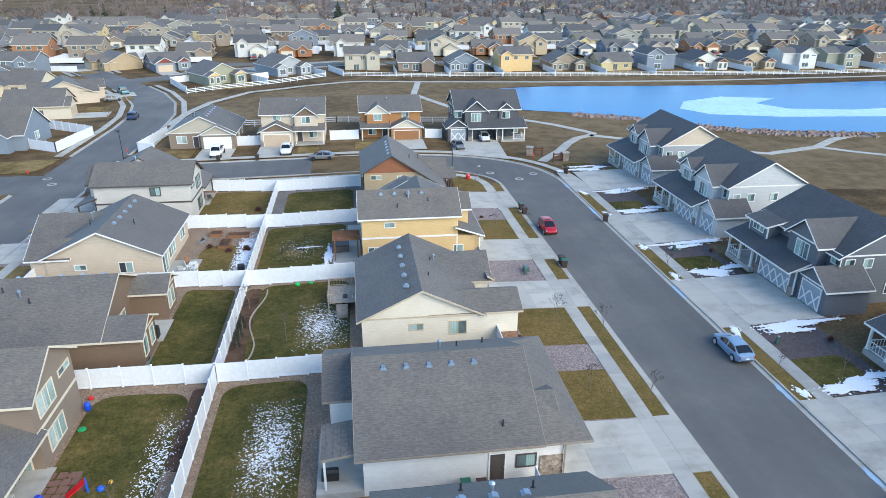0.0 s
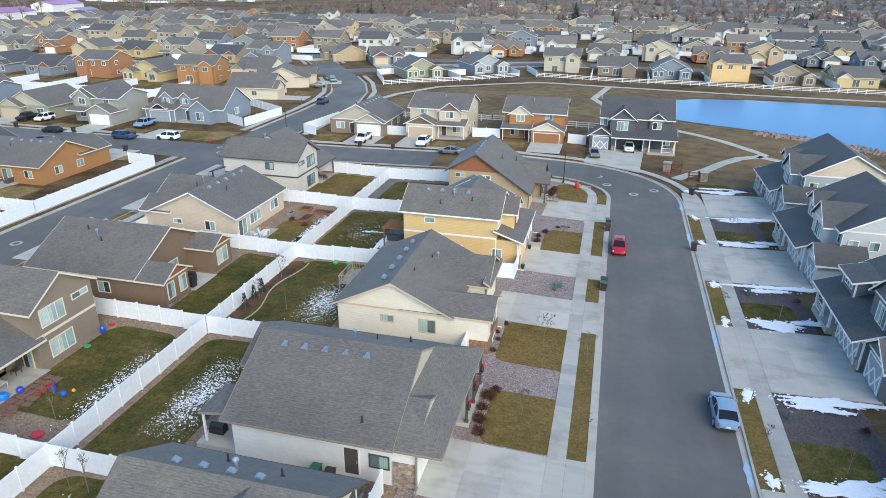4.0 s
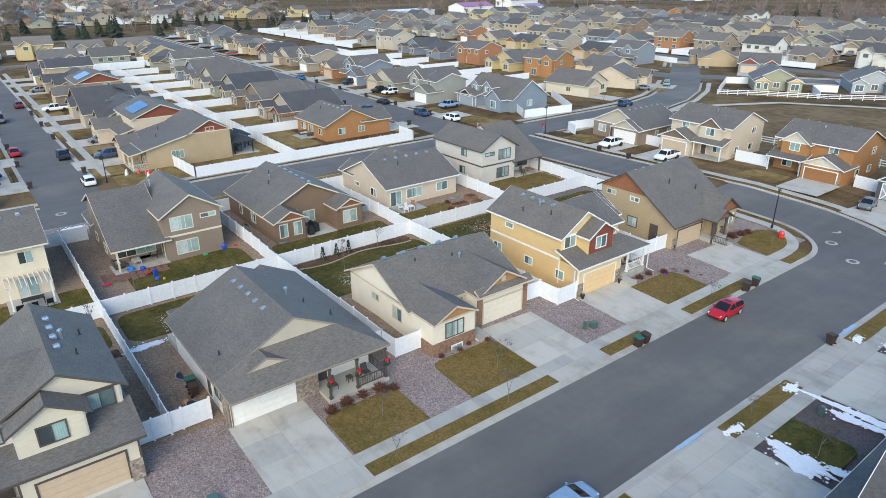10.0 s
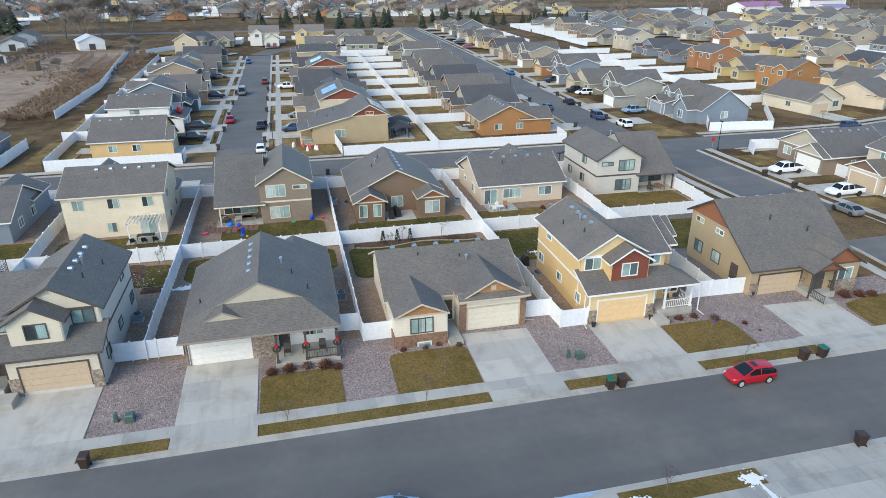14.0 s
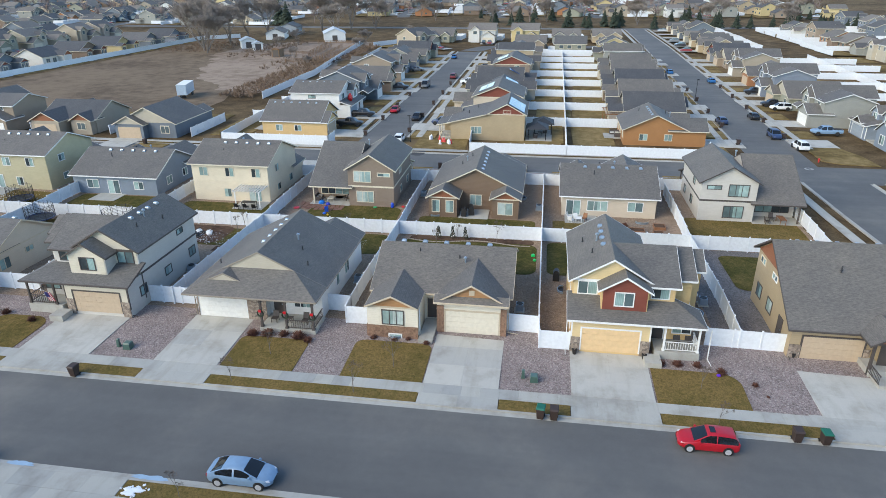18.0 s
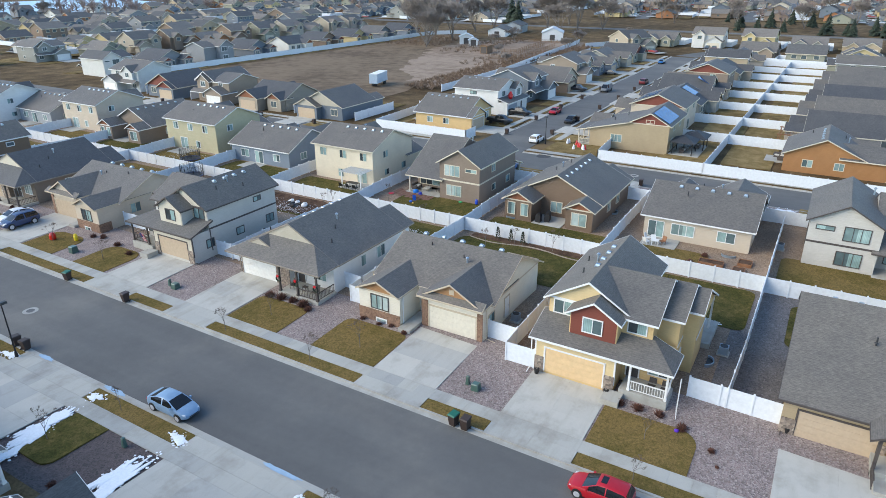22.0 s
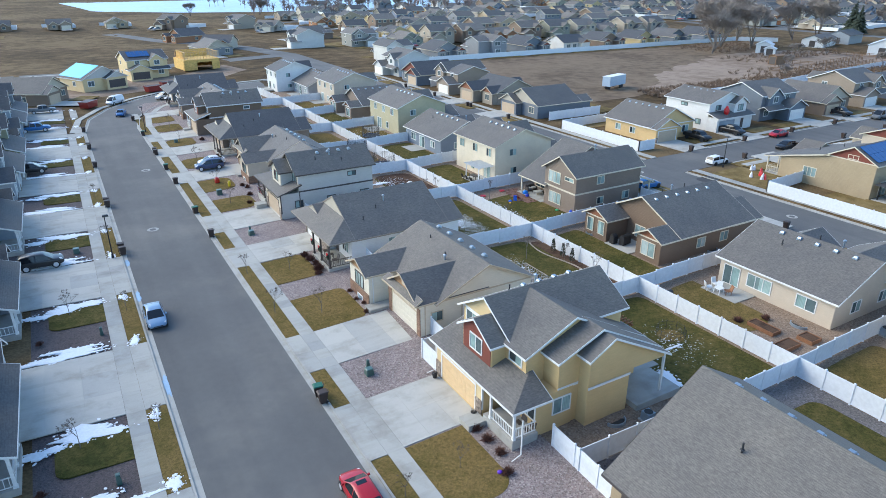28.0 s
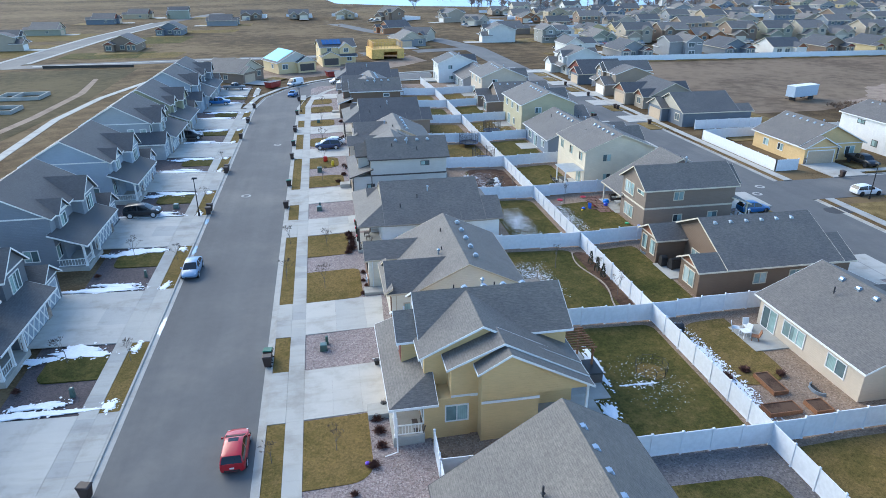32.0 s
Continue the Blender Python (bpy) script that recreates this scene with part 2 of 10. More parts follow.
def stones(name, cols, scale, relief=0.8, dist=0.05):
    """Loose or laid stones: cells, each with a colour of its own."""
    m, nt, bs = nodes_of(name)
    p = place(nt)
    v = nt.nodes.new("ShaderNodeTexVoronoi")
    v.inputs["Scale"].default_value = scale
    link(nt, p, v.inputs["Vector"])
    sep = nt.nodes.new("ShaderNodeSeparateColor")
    link(nt, v.outputs["Color"], sep.inputs[0])
    col = ramp(nt, sep.outputs[0], [(i / (len(cols) - 1), c) for i, c in enumerate(cols)])
    w = value_noise(nt, p, 0.5, 3.0)
    col = mixed(nt, 1.0, col, ramp(nt, w, [(0.3, (0.85,) * 3), (0.7, (1.1,) * 3)]), "MULTIPLY")
    link(nt, col, bs.inputs["Base Color"])
    bs.inputs["Roughness"].default_value = 0.9
    bump(nt, bs, v.outputs["Distance"], relief, dist)
    return m


def paint(name, c, rough=0.4, metal=0.0, coat=0.0):
    m, nt, bs = nodes_of(name)
    n = value_noise(nt, place(nt), 3.0, 3.0)
    link(nt, ramp(nt, n, [(0.3, shade(c, 0.93)), (0.7, shade(c, 1.05))]), bs.inputs["Base Color"])
    bs.inputs["Roughness"].default_value, bs.inputs["Metallic"].default_value = rough, metal
    bs.inputs["Coat Weight"].default_value = coat
    return m


M_ASPHALT = asphalt("asphalt", (0.118, 0.114, 0.108))
M_CONC = concrete("concrete", (0.40, 0.385, 0.345))
M_DRIVE = concrete("driveway_concrete", (0.45, 0.43, 0.385))
M_KERB = concrete("kerb_concrete", (0.38, 0.365, 0.33))
M_PRAIRIE = ground_mix("dry_prairie", [(0.33, (0.058, 0.039, 0.020)), (0.48, (0.109, 0.073, 0.037)), (0.62, (0.172, 0.119, 0.062))], (0.015, 0.2, 4.0))
M_FIELD = ground_mix("bare_field", [(0.35, (0.118, 0.085, 0.057)), (0.6, (0.206, 0.151, 0.101))], (0.03, 0.3, 5.0))
M_DIRT = ground_mix("pale_dirt", [(0.35, (0.20, 0.145, 0.104)), (0.6, (0.32, 0.242, 0.18))], (0.03, 0.3, 5.0))
M_LAWN = turf("dormant_lawn", (0.170, 0.118, 0.044), (0.125, 0.094, 0.031), (0.078, 0.068, 0.022), 0.30)
M_GREEN = turf("half_green_lawn", (0.150, 0.112, 0.041), (0.088, 0.076, 0.024), (0.040, 0.046, 0.013), 0.46)
M_GRAVEL = stones("rose_gravel", [(0.215, 0.155, 0.138), (0.31, 0.25, 0.228), (0.145, 0.112, 0.103), (0.39, 0.325, 0.295)], 10.0)
M_PEBBLE = stones("tan_pebbles", [(0.225, 0.152, 0.098), (0.29, 0.207, 0.142), (0.155, 0.105, 0.07), (0.35, 0.262, 0.188)], 9.0)
M_GREYROCK = stones("grey_yard_rock", [(0.125, 0.11, 0.105), (0.18, 0.16, 0.15), (0.09, 0.08, 0.078), (0.22, 0.20, 0.19)], 9.0)
M_TANLAWN = ground_mix("pale_dormant_lawn", [(0.32, (0.11, 0.078, 0.03)), (0.5, (0.19, 0.135, 0.055)), (0.68, (0.28, 0.20, 0.09))], (0.10, 0.6, 10.0))
M_DARKROCK = stones("dark_rock_mulch", [(0.075, 0.058, 0.055), (0.12, 0.09, 0.085), (0.05, 0.042, 0.042)], 9.0)
M_MULCH = ground_mix("bark_mulch", [(0.35, (0.055, 0.034, 0.024)), (0.6, (0.12, 0.075, 0.05))], (0.3, 2.0, 20.0))
M_SNOW = surface("old_snow", (0.80, 0.81, 0.83), 6.0, 1.0, 0.06, 0.7, 0.4, dist=0.04)
M_WHITE = paint("white_trim", (0.74, 0.73, 0.70), 0.55)
M_VINYL = paint("white_vinyl", (0.735, 0.755, 0.775), 0.38)
M_CREAMTRIM = paint("cream_trim", (0.62, 0.55, 0.42), 0.6)
M_DARKTRIM = paint("dark_trim", (0.075, 0.062, 0.055), 0.6)
M_TAUPETRIM = paint("taupe_trim", (0.26, 0.22, 0.175), 0.6)
M_TANTRIM = paint("tan_trim", (0.52, 0.43, 0.31), 0.6)
M_GLASS = glass_pane("window_glass")
M_FARGLASS = paint("far_window_glass", (0.10, 0.13, 0.14), 0.12)
M_ROOF = shingles("grey_shingles", (0.131, 0.121, 0.109))
M_ROOFD = shingles("charcoal_shingles", (0.076, 0.076, 0.078))
M_VENT = paint("galvanised_vent", (0.36, 0.43, 0.50), 0.38, 0.7)
M_PIPE = paint("black_pipe", (0.03, 0.03, 0.032), 0.6)
M_STONE = stones("stone_veneer", [(0.22, 0.17, 0.13), (0.34, 0.27, 0.21), (0.15, 0.12, 0.10), (0.40, 0.33, 0.26)], 5.0, 1.0)
M_BRICK = stones("brick_veneer", [(0.20, 0.115, 0.075), (0.28, 0.17, 0.11), (0.15, 0.09, 0.06)], 7.0, 0.8)
M_PLASTIC = paint("dark_plastic", (0.022, 0.021, 0.021), 0.55)
M_BINBROWN = paint("brown_plastic", (0.045, 0.028, 0.022), 0.6)
M_BINGREEN = paint("green_plastic", (0.015, 0.12, 0.075), 0.55)
M_METALBLACK = paint("black_metal", (0.02, 0.02, 0.022), 0.45, 0.3)
M_WOOD = surface("rough_wood", (0.22, 0.13, 0.07), 12.0, 1.5, 0.3, 0.8, 0.3)
M_BARK = surface("grey_bark", (0.17, 0.145, 0.125), 12.0, 1.0, 0.3, 0.95, 0.5)
M_YOUNGTWIG = surface("dark_young_twigs", (0.115, 0.088, 0.07), 6.0, 0.5, 0.25, 0.95, 0.0)
M_TWIG = surface("bare_twigs", (0.27, 0.23, 0.20), 6.0, 0.5, 0.25, 0.95, 0.0)
M_NEEDLE = surface("pine_needles", (0.030, 0.042, 0.026), 3.0, 0.5, 0.4, 0.95, 0.0)
M_DRYGRASS = surface("dry_shrub", (0.115, 0.050, 0.034), 6.0, 1.0, 0.4, 0.95, 0.0)
M_PAVER = surface("red_paver", (0.20, 0.105, 0.075), 15.0, 1.5, 0.25, 0.9, 0.2)
M_GREYCLOTH = surface("grey_panel", (0.10, 0.085, 0.075), 10.0, 1.0, 0.2, 0.7, 0.0)
M_DKCLOTH = surface("dark_canvas", (0.035, 0.037, 0.042), 10.0, 1.0, 0.2, 0.7, 0.0)
M_SIDING = siding("lap_siding")
M_CAST = paint("cast_iron", (0.10, 0.095, 0.09), 0.6, 0.3)
M_TYRE = paint("tyre_rubber", (0.018, 0.018, 0.018), 0.8)
M_RIM = paint("alloy_rim", (0.58, 0.58, 0.6), 0.4, 0.3)
M_CARGLASS = paint("car_glass", (0.012, 0.014, 0.017), 0.05)
M_LAMPLENS = paint("headlight_lens", (0.65, 0.66, 0.68), 0.1)
M_TAIL = paint("tail_light", (0.35, 0.01, 0.01), 0.2)
PAINTS = {}


def coat(c):
    """Car or object paint of that colour."""
    if c not in PAINTS:
        PAINTS[c] = paint("paint", c, 0.34, 0.0, 0.25)
    return PAINTS[c]


# ---- mesh tools ----
class Shape:
    """Points and faces that become one mesh."""

    def __init__(self):
        self.v, self.f = [], []

    def add(self, pts, faces):
        n = len(self.v)
        self.v.extend(pts)
        self.f.extend([tuple(i + n for i in f) for f in faces])
        return self

    def hexa(self, b, t):
        return self.add([*b, *t], [(3, 2, 1, 0), (4, 5, 6, 7), (0, 1, 5, 4), (1, 2, 6, 5), (2, 3, 7, 6), (3, 0, 4, 7)])

    def box(self, x0, x1, y0, y1, z0, z1, inset=0.0):
        i = inset
        return self.hexa([(x0, y0, z0), (x1, y0, z0), (x1, y1, z0), (x0, y1, z0)], [(x0 + i, y0 + i, z1), (x1 - i, y0 + i, z1), (x1 - i, y1 - i, z1), (x0 + i, y1 - i, z1)])

    def prism(self, poly, axis, a, b):
        """A polygon of (across, up) drawn out along x or y from a to b."""
        n = len(poly)
        if axis == "x":
            pts = [(a, p, z) for p, z in poly] + [(b, p, z) for p, z in poly]
        elif axis == "y":
            pts = [(p, a, z) for p, z in poly] + [(p, b, z) for p, z in poly]
        else:
            pts = [(p, q, a) for p, q in poly] + [(p, q, b) for p, q in poly]
        return self.add(pts, [tuple(range(n))[::-1], tuple(range(n, 2 * n))] + [(i, (i + 1) % n, n + (i + 1) % n, n + i) for i in range(n)])

    def tube(self, p, q, r0, r1, n=6):
        p, q = Vector(p), Vector(q)
        d = (q - p).normalized()
        s = d.orthogonal().normalized()
        t = d.cross(s)
        ring = [(math.cos(2 * math.pi * i / n), math.sin(2 * math.pi * i / n)) for i in range(n)]
        pts = [tuple(p + (s * c + t * k) * r0) for c, k in ring] + [tuple(q + (s * c + t * k) * r1) for c, k in ring]
        return self.add(pts, [tuple(range(n))[::-1], tuple(range(n, 2 * n))] + [(i, (i + 1) % n, n + (i + 1) % n, n + i) for i in range(n)])

    def board(self, p, q, out, drop, thick):
        """A board below the edge from p to q, thick in the direction out (x, y)."""
        ox, oy = out[0] * thick, out[1] * thick
        lo = [(p[0], p[1], p[2] - drop), (q[0], q[1], q[2] - drop), (q[0] + ox, q[1] + oy, q[2] - drop), (p[0] + ox, p[1] + oy, p[2] - drop)]
        return self.hexa(lo, [(x, y, z + drop) for x, y, z in lo])

    def trim_ring(self, pts, outs, drop, thick):
        """One closed band hanging from a ring of points, thick outwards."""
        n = len(pts)
        v = []
        for (x, y, z), (ox, oy) in zip(pts, outs):
            v += [(x, y, z), (x + ox * thick, y + oy * thick, z), (x + ox * thick, y + oy * thick, z - drop), (x, y, z - drop)]
        return self.add(v, [(4 * i + k, 4 * i + (k + 1) % 4, 4 * ((i + 1) % n) + (k + 1) % 4, 4 * ((i + 1) % n) + k) for i in range(n) for k in range(4)])

    def mesh(self, name, mats=(), tidy=True, smooth=0):
        me = bpy.data.meshes.new(name)
        me.from_pydata(self.v, [], self.f)
        for m in mats if isinstance(mats, (list, tuple)) else [mats]:
            me.materials.append(m)
        if smooth:
            me.polygons.foreach_set("use_smooth", [True] * len(me.polygons))
        if tidy:
            bm = bmesh.new()
            bm.from_mesh(me)
            bmesh.ops.recalc_face_normals(bm, faces=bm.faces)
            bm.to_mesh(me)
            bm.free()
        if smooth:
            me.set_sharp_from_angle(angle=radians(smooth))
        return me


def part(name, shape, material, parent, label="", at=None):
    """One mesh object under a thing or under a part."""
    me = shape if isinstance(shape, bpy.types.Mesh) else shape.mesh(name, material)
    ob = new(name, me)
    ob.parent = parent
    if at is not None:
        ob.matrix_basis = at
    if label:
        ob["label"] = label
    return ob


def thing(name, label, category, at, group="", kind=""):
    ob = new(name)
    ob.empty_display_size = 0.2
    ob.matrix_basis = at
    return tagged(ob, label, category, group, kind)


def lone(name, shape, material, label="", category="", at=None, group="", kind="", tidy=True):
    """A thing of one mesh."""
    me = shape if isinstance(shape, bpy.types.Mesh) else shape.mesh(name, material, tidy)
    ob = new(name, me)
    if at is not None:
        ob.matrix_basis = at
    return tagged(ob, label, category, group, kind)


CACHE = {}


def shared(key, make):
    if key not in CACHE:
        CACHE[key] = make()
    return CACHE[key]


# ---- ground ----
XS = [-17.0, -11.3, -2.0, 6.0, 21.0, 36.0, 48.0]
FALL = [-0.45, -0.75, -0.45, -0.2, -0.6, -0.6, -0.2]
LOW = -0.45    # the lots west of the long fence


def gz(x, y=0.0):
    """Height of the ground: a swale along the long fence, falling to the main street and rising past it; plainer north of the bend."""
    south = float(np.interp(x, XS, FALL))
    north = -0.6 * min(max((x - 6.0) / 15.0, 0.0), 1.0) + LOW * min(max((-2.0 - x) / 15.0, 0.0), 1.0)
    k = min(max((104.0 - y) / 4.7, 0.0), 1.0) if x < 36.0 else min(max((112.0 - y) / 8.0, 0.0), 1.0)
    return south * k + north * (1.0 - k)


def patch(name, poly, dz, material, thick=0.06, label="", category="", kind="structure", parent=None):
    """A flat piece of ground, its outline a list of (x, y); it follows the ground's slope."""
    n = len(poly)
    s = Shape()
    top = [(x, y, gz(x, y) + dz) for x, y in poly]
    s.add(top + [(x, y, z - thick) for x, y, z in top], [tuple(range(n))] + [(i, n + i, n + (i + 1) % n, (i + 1) % n) for i in range(n)])
    me = s.mesh(name, material)
    ob = new(name, me)
    ob.parent = parent
    return tagged(ob, label, category, "", kind)


def pieces(x0, x1):
    """The stretches of x0..x1 between the breaks of the ground's slope."""
    b = [x0] + [x for x in XS if x0 + 0.01 < x < x1 - 0.01] + [x1]
    return list(zip(b, b[1:]))


def rects(shape, x0, x1, y0, y1, dz, thick=0.06):
    """A rectangle of ground, cut where the slope changes."""
    for a, b in pieces(x0, x1):
        t = [(a, y0, gz(a, y0) + dz), (b, y0, gz(b, y0) + dz), (b, y1, gz(b, y1) + dz), (a, y1, gz(a, y1) + dz)]
        shape.hexa([(x, y, z - thick) for x, y, z in t], t)
    return shape


def round_poly(x0, x1, y0, y1, r=1.2, n=5, skip=()):
    """A rectangle with rounded corners, but for those skipped (0: low x low y, on counter-clockwise)."""
    out = []
    for k, (cx, cy, a) in enumerate(((x0, y0, 180), (x1, y0, 270), (x1, y1, 0), (x0, y1, 90))):
        if k in skip:
            out.append((cx, cy))
            continue
        px, py = cx + (r if k in (0, 3) else -r), cy + (r if k in (0, 1) else -r)
        out += [(px + r * math.cos(radians(a + 90 * i / n)), py + r * math.sin(radians(a + 90 * i / n))) for i in range(n + 1)]
    return out


def arc(cx, cy, r, a0, a1, n=12):
    return [(cx + r * math.cos(radians(a0 + (a1 - a0) * i / n)), cy + r * math.sin(radians(a0 + (a1 - a0) * i / n))) for i in range(n + 1)]


def dense(line, step=12.0):
    out = []
    for (x0, y0), (x1, y1) in zip(line, line[1:]):
        n = max(1, int(math.hypot(x1 - x0, y1 - y0) / step))
        out += [(x0 + (x1 - x0) * i / n, y0 + (y1 - y0) * i / n) for i in range(n)]
    return out + [line[-1]]


def beside(line, o):
    """The line moved by o to its right."""
    out = []
    for i, (x, y) in enumerate(line):
        a, b = line[max(i - 1, 0)], line[min(i + 1, len(line) - 1)]
        d = math.hypot(b[0] - a[0], b[1] - a[1])
        out.append((x + (b[1] - a[1]) / d * o, y - (b[0] - a[0]) / d * o))
    return out


def strip(shape, line, o0, o1, dz, thick=0.05, dz1=None):
    """A band along a line between two offsets to its right."""
    a, b = beside(line, o0), beside(line, o1)
    dz1 = dz if dz1 is None else dz1
    for (p, q), (r, s) in zip(zip(a, a[1:]), zip(b, b[1:])):
        t = [(*p, gz(*p) + dz), (*r, gz(*r) + dz1), (*s, gz(*s) + dz1), (*q, gz(*q) + dz)]
        shape.hexa([(x, y, z - thick) for x, y, z in t], t)
    return shape


def drape(name, poly, dz, material, label, category, thick=0.0):
    """A wide piece of ground, cut along the breaks of the slope."""
    bm = bmesh.new()
    bm.faces.new([bm.verts.new((x, y, 0)) for x, y in poly])
    for c in XS:
        bmesh.ops.bisect_plane(bm, geom=bm.verts[:] + bm.edges[:] + bm.faces[:], plane_co=(c, 0, 0), plane_no=(1, 0, 0))
    for c in (99.3, 104.0, 112.0):
        bmesh.ops.bisect_plane(bm, geom=bm.verts[:] + bm.edges[:] + bm.faces[:], plane_co=(0, c, 0), plane_no=(0, 1, 0))
    for v in bm.verts:
        v.co.z = gz(v.co.x, v.co.y) + dz
    me = bpy.data.meshes.new(name)
    bm.to_mesh(me)
    bm.free()
    me.materials.append(material)
    return tagged(new(name, me), label, category, "", "structure")


# one sheet of ground to the horizon
gx = [-4000, -2000, -1000, -500, -200, -100, -50, -17, -11.3, -2, 6, 21, 36, 48, 80, 150, 300, 600, 1000, 2000, 4000]
gy = [-4000, -2000, -1000, -500, -200, -100, 0, 50, 99.3, 104, 112, 160, 240, 400, 800, 1500, 4000]
g = Shape()
g.add([(x, y, gz(x, y) - 0.17) for y in gy for x in gx], [(j * len(gx) + i, j * len(gx) + i + 1, (j + 1) * len(gx) + i + 1, (j + 1) * len(gx) + i) for j in range(len(gy) - 1) for i in range(len(gx) - 1)])
lone("ground", g, M_PRAIRIE, "dry brown winter prairie grass between the lots", "ground", kind="structure")

# streets: centre lines and half widths
LINE_A = dense([(-46.0, -92.0), (-25.0, -92.0), (-8.0, -90.0), (6.0, -86.0), (16.0, -79.0), (23.0, -70.0), (27.5, -59.0), (29.05, -46.0), (29.05, 98.0)] + arc(15.0, 98.0, 14.05, 0, 90)[1:] + [(6.0, 112.0), (-41.0, 111.0)])
LINE_B = dense([(-45.5, -92.0), (-45.5, 148.0), (-46.4, 162.0), (-49.8, 177.0), (-56.0, 192.0), (-63.6, 205.0), (-71.5, 217.5), (-83.0, 235.0), (-100.5, 262.0)])
LINE_NW = dense([(-72.0, 213.0), (-84.0, 213.0), (-120.0, 214.0), (-330.0, 216.0)])
LINE_NE = dense([(-69.0, 218.0), (-44.0, 235.0), (-18.0, 251.0), (12.0, 259.0)])
LINE_P1 = dense([(-50.0, 33.4), (-212.0, 33.4)])
LINE_P2 = dense([(-50.0, 106.5), (-240.0, 112.0), (-330.0, 113.0)])
road_group = [("main_street", LINE_A, 4.9), ("back_street", LINE_B, 4.75), ("side_street", LINE_P1, 4.4), ("cross_street", LINE_P2, 5.0), ("north_west", LINE_NW, 4.75), ("north_east", LINE_NE, 4.75)]
for k, (name, line, half) in enumerate(road_group):
    lone("road_" + name, strip(Shape(), line, -half, half, -0.125 + 0.004 * k, 0.1), M_ASPHALT, "grey asphalt residential street, faintly stained", "road", kind="structure")


def kerbs(line, half, sides, walk=True, name="kerb"):
    s, w = Shape(), Shape()
    for sd in sides:
        strip(s, line, sd * half, sd * (half + 0.45), -0.118, 0.1, -0.105)
        strip(s, line, sd * (half + 0.45), sd * (half + 0.62), 0.004, 0.2)
        if walk:
            strip(w, line, sd * (half + 1.8), sd * (half + 3.1), 0.004, 0.1)
    lone(name, s, M_KERB, "pale concrete kerb with gutter along the street", "kerb", kind="structure")
    if walk:
        lone("pavement", w, M_CONC, "pale concrete pavement beside the street", "pavement", kind="structure")


I98 = min(i for i, p in enumerate(LINE_A) if p[0] > 29 and p[1] > 97.9)
IS = min(i for i, p in enumerate(LINE_A) if p[0] > 29 and p[1] > -47)
kerbs(LINE_A[:IS + 1], 4.9, (1, -1))
kerbs(LINE_A[IS:], 4.9, (1, -1), walk=False)
kerbs(dense([(-45.5, -92.0), (-45.5, 29.0)]), 4.75, (1, -1))
kerbs(dense([(-45.5, 29.0), (-45.5, 104.0)]), 4.75, (1,))
kerbs(dense([(-45.5, 38.0), (-45.5, 101.0)]), 4.75, (-1,))
kerbs([p for p in LINE_B if 116 < p[1] < 209], 4.75, (1, -1))
kerbs([p for p in LINE_B if 223 < p[1] < 257], 4.75, (1, -1))
kerbs([p for p in LINE_NW if p[0] < -80], 4.75, (1, -1))
kerbs([p for p in LINE_NE if p[0] > -62], 4.75, (1, -1))
kerbs(LINE_P1[1:], 4.4, (1, -1))
kerbs(LINE_P2[1:], 5.0, (1, -1))
# far pavements of the bend
ws = Shape()
strip(ws, LINE_A[I98 - 1:], 7.0, 8.3, 0.004, 0.1)
strip(ws, LINE_A[I98 - 1:], -7.0, -8.3, 0.004, 0.1)
lone("pavement", ws, M_CONC, "pale concrete pavement round the bend of the street", "pavement", kind="structure")


# ---- house builder ----
FACE = {"E": 0, "N": 90, "W": 180, "S": 270}


def window_mesh(w, h, split):
    """A frame with mullions, one connected piece: a grid of bars round the openings."""
    t, m = 0.09, 0.03
    ys = [-w / 2 - t, -w / 2]
    for k in range(1, split):
        y = -w / 2 + w * k / split
        ys += [y - m, y + m]
    ys += [w / 2, w / 2 + t]
    zs = [-t, 0, h, h + t]
    ny = len(ys)
    solid = lambda i, j: 0 <= i < ny - 1 and 0 <= j < 3 and not (j == 1 and i % 2 == 1)
    idx = lambda i, j, d: (j * ny + i) * 2 + d
    fs = []
    for j in range(3):
        for i in range(ny - 1):
            if solid(i, j):
                fs.append((idx(i, j, 1), idx(i + 1, j, 1), idx(i + 1, j + 1, 1), idx(i, j + 1, 1)))
                fs.append((idx(i, j, 0), idx(i, j + 1, 0), idx(i + 1, j + 1, 0), idx(i + 1, j, 0)))
                for p, q, (a, b) in (((i, j), (i + 1, j), (i, j - 1)), ((i + 1, j), (i + 1, j + 1), (i + 1, j)), ((i + 1, j + 1), (i, j + 1), (i, j + 1)), ((i, j + 1), (i, j), (i - 1, j))):
                    if not solid(a, b):
                        fs.append((idx(*p, 0), idx(*q, 0), idx(*q, 1), idx(*p, 1)))
    return Shape().add([(x, y, z) for z in zs for y in ys for x in (-0.02, 0.06)], fs)


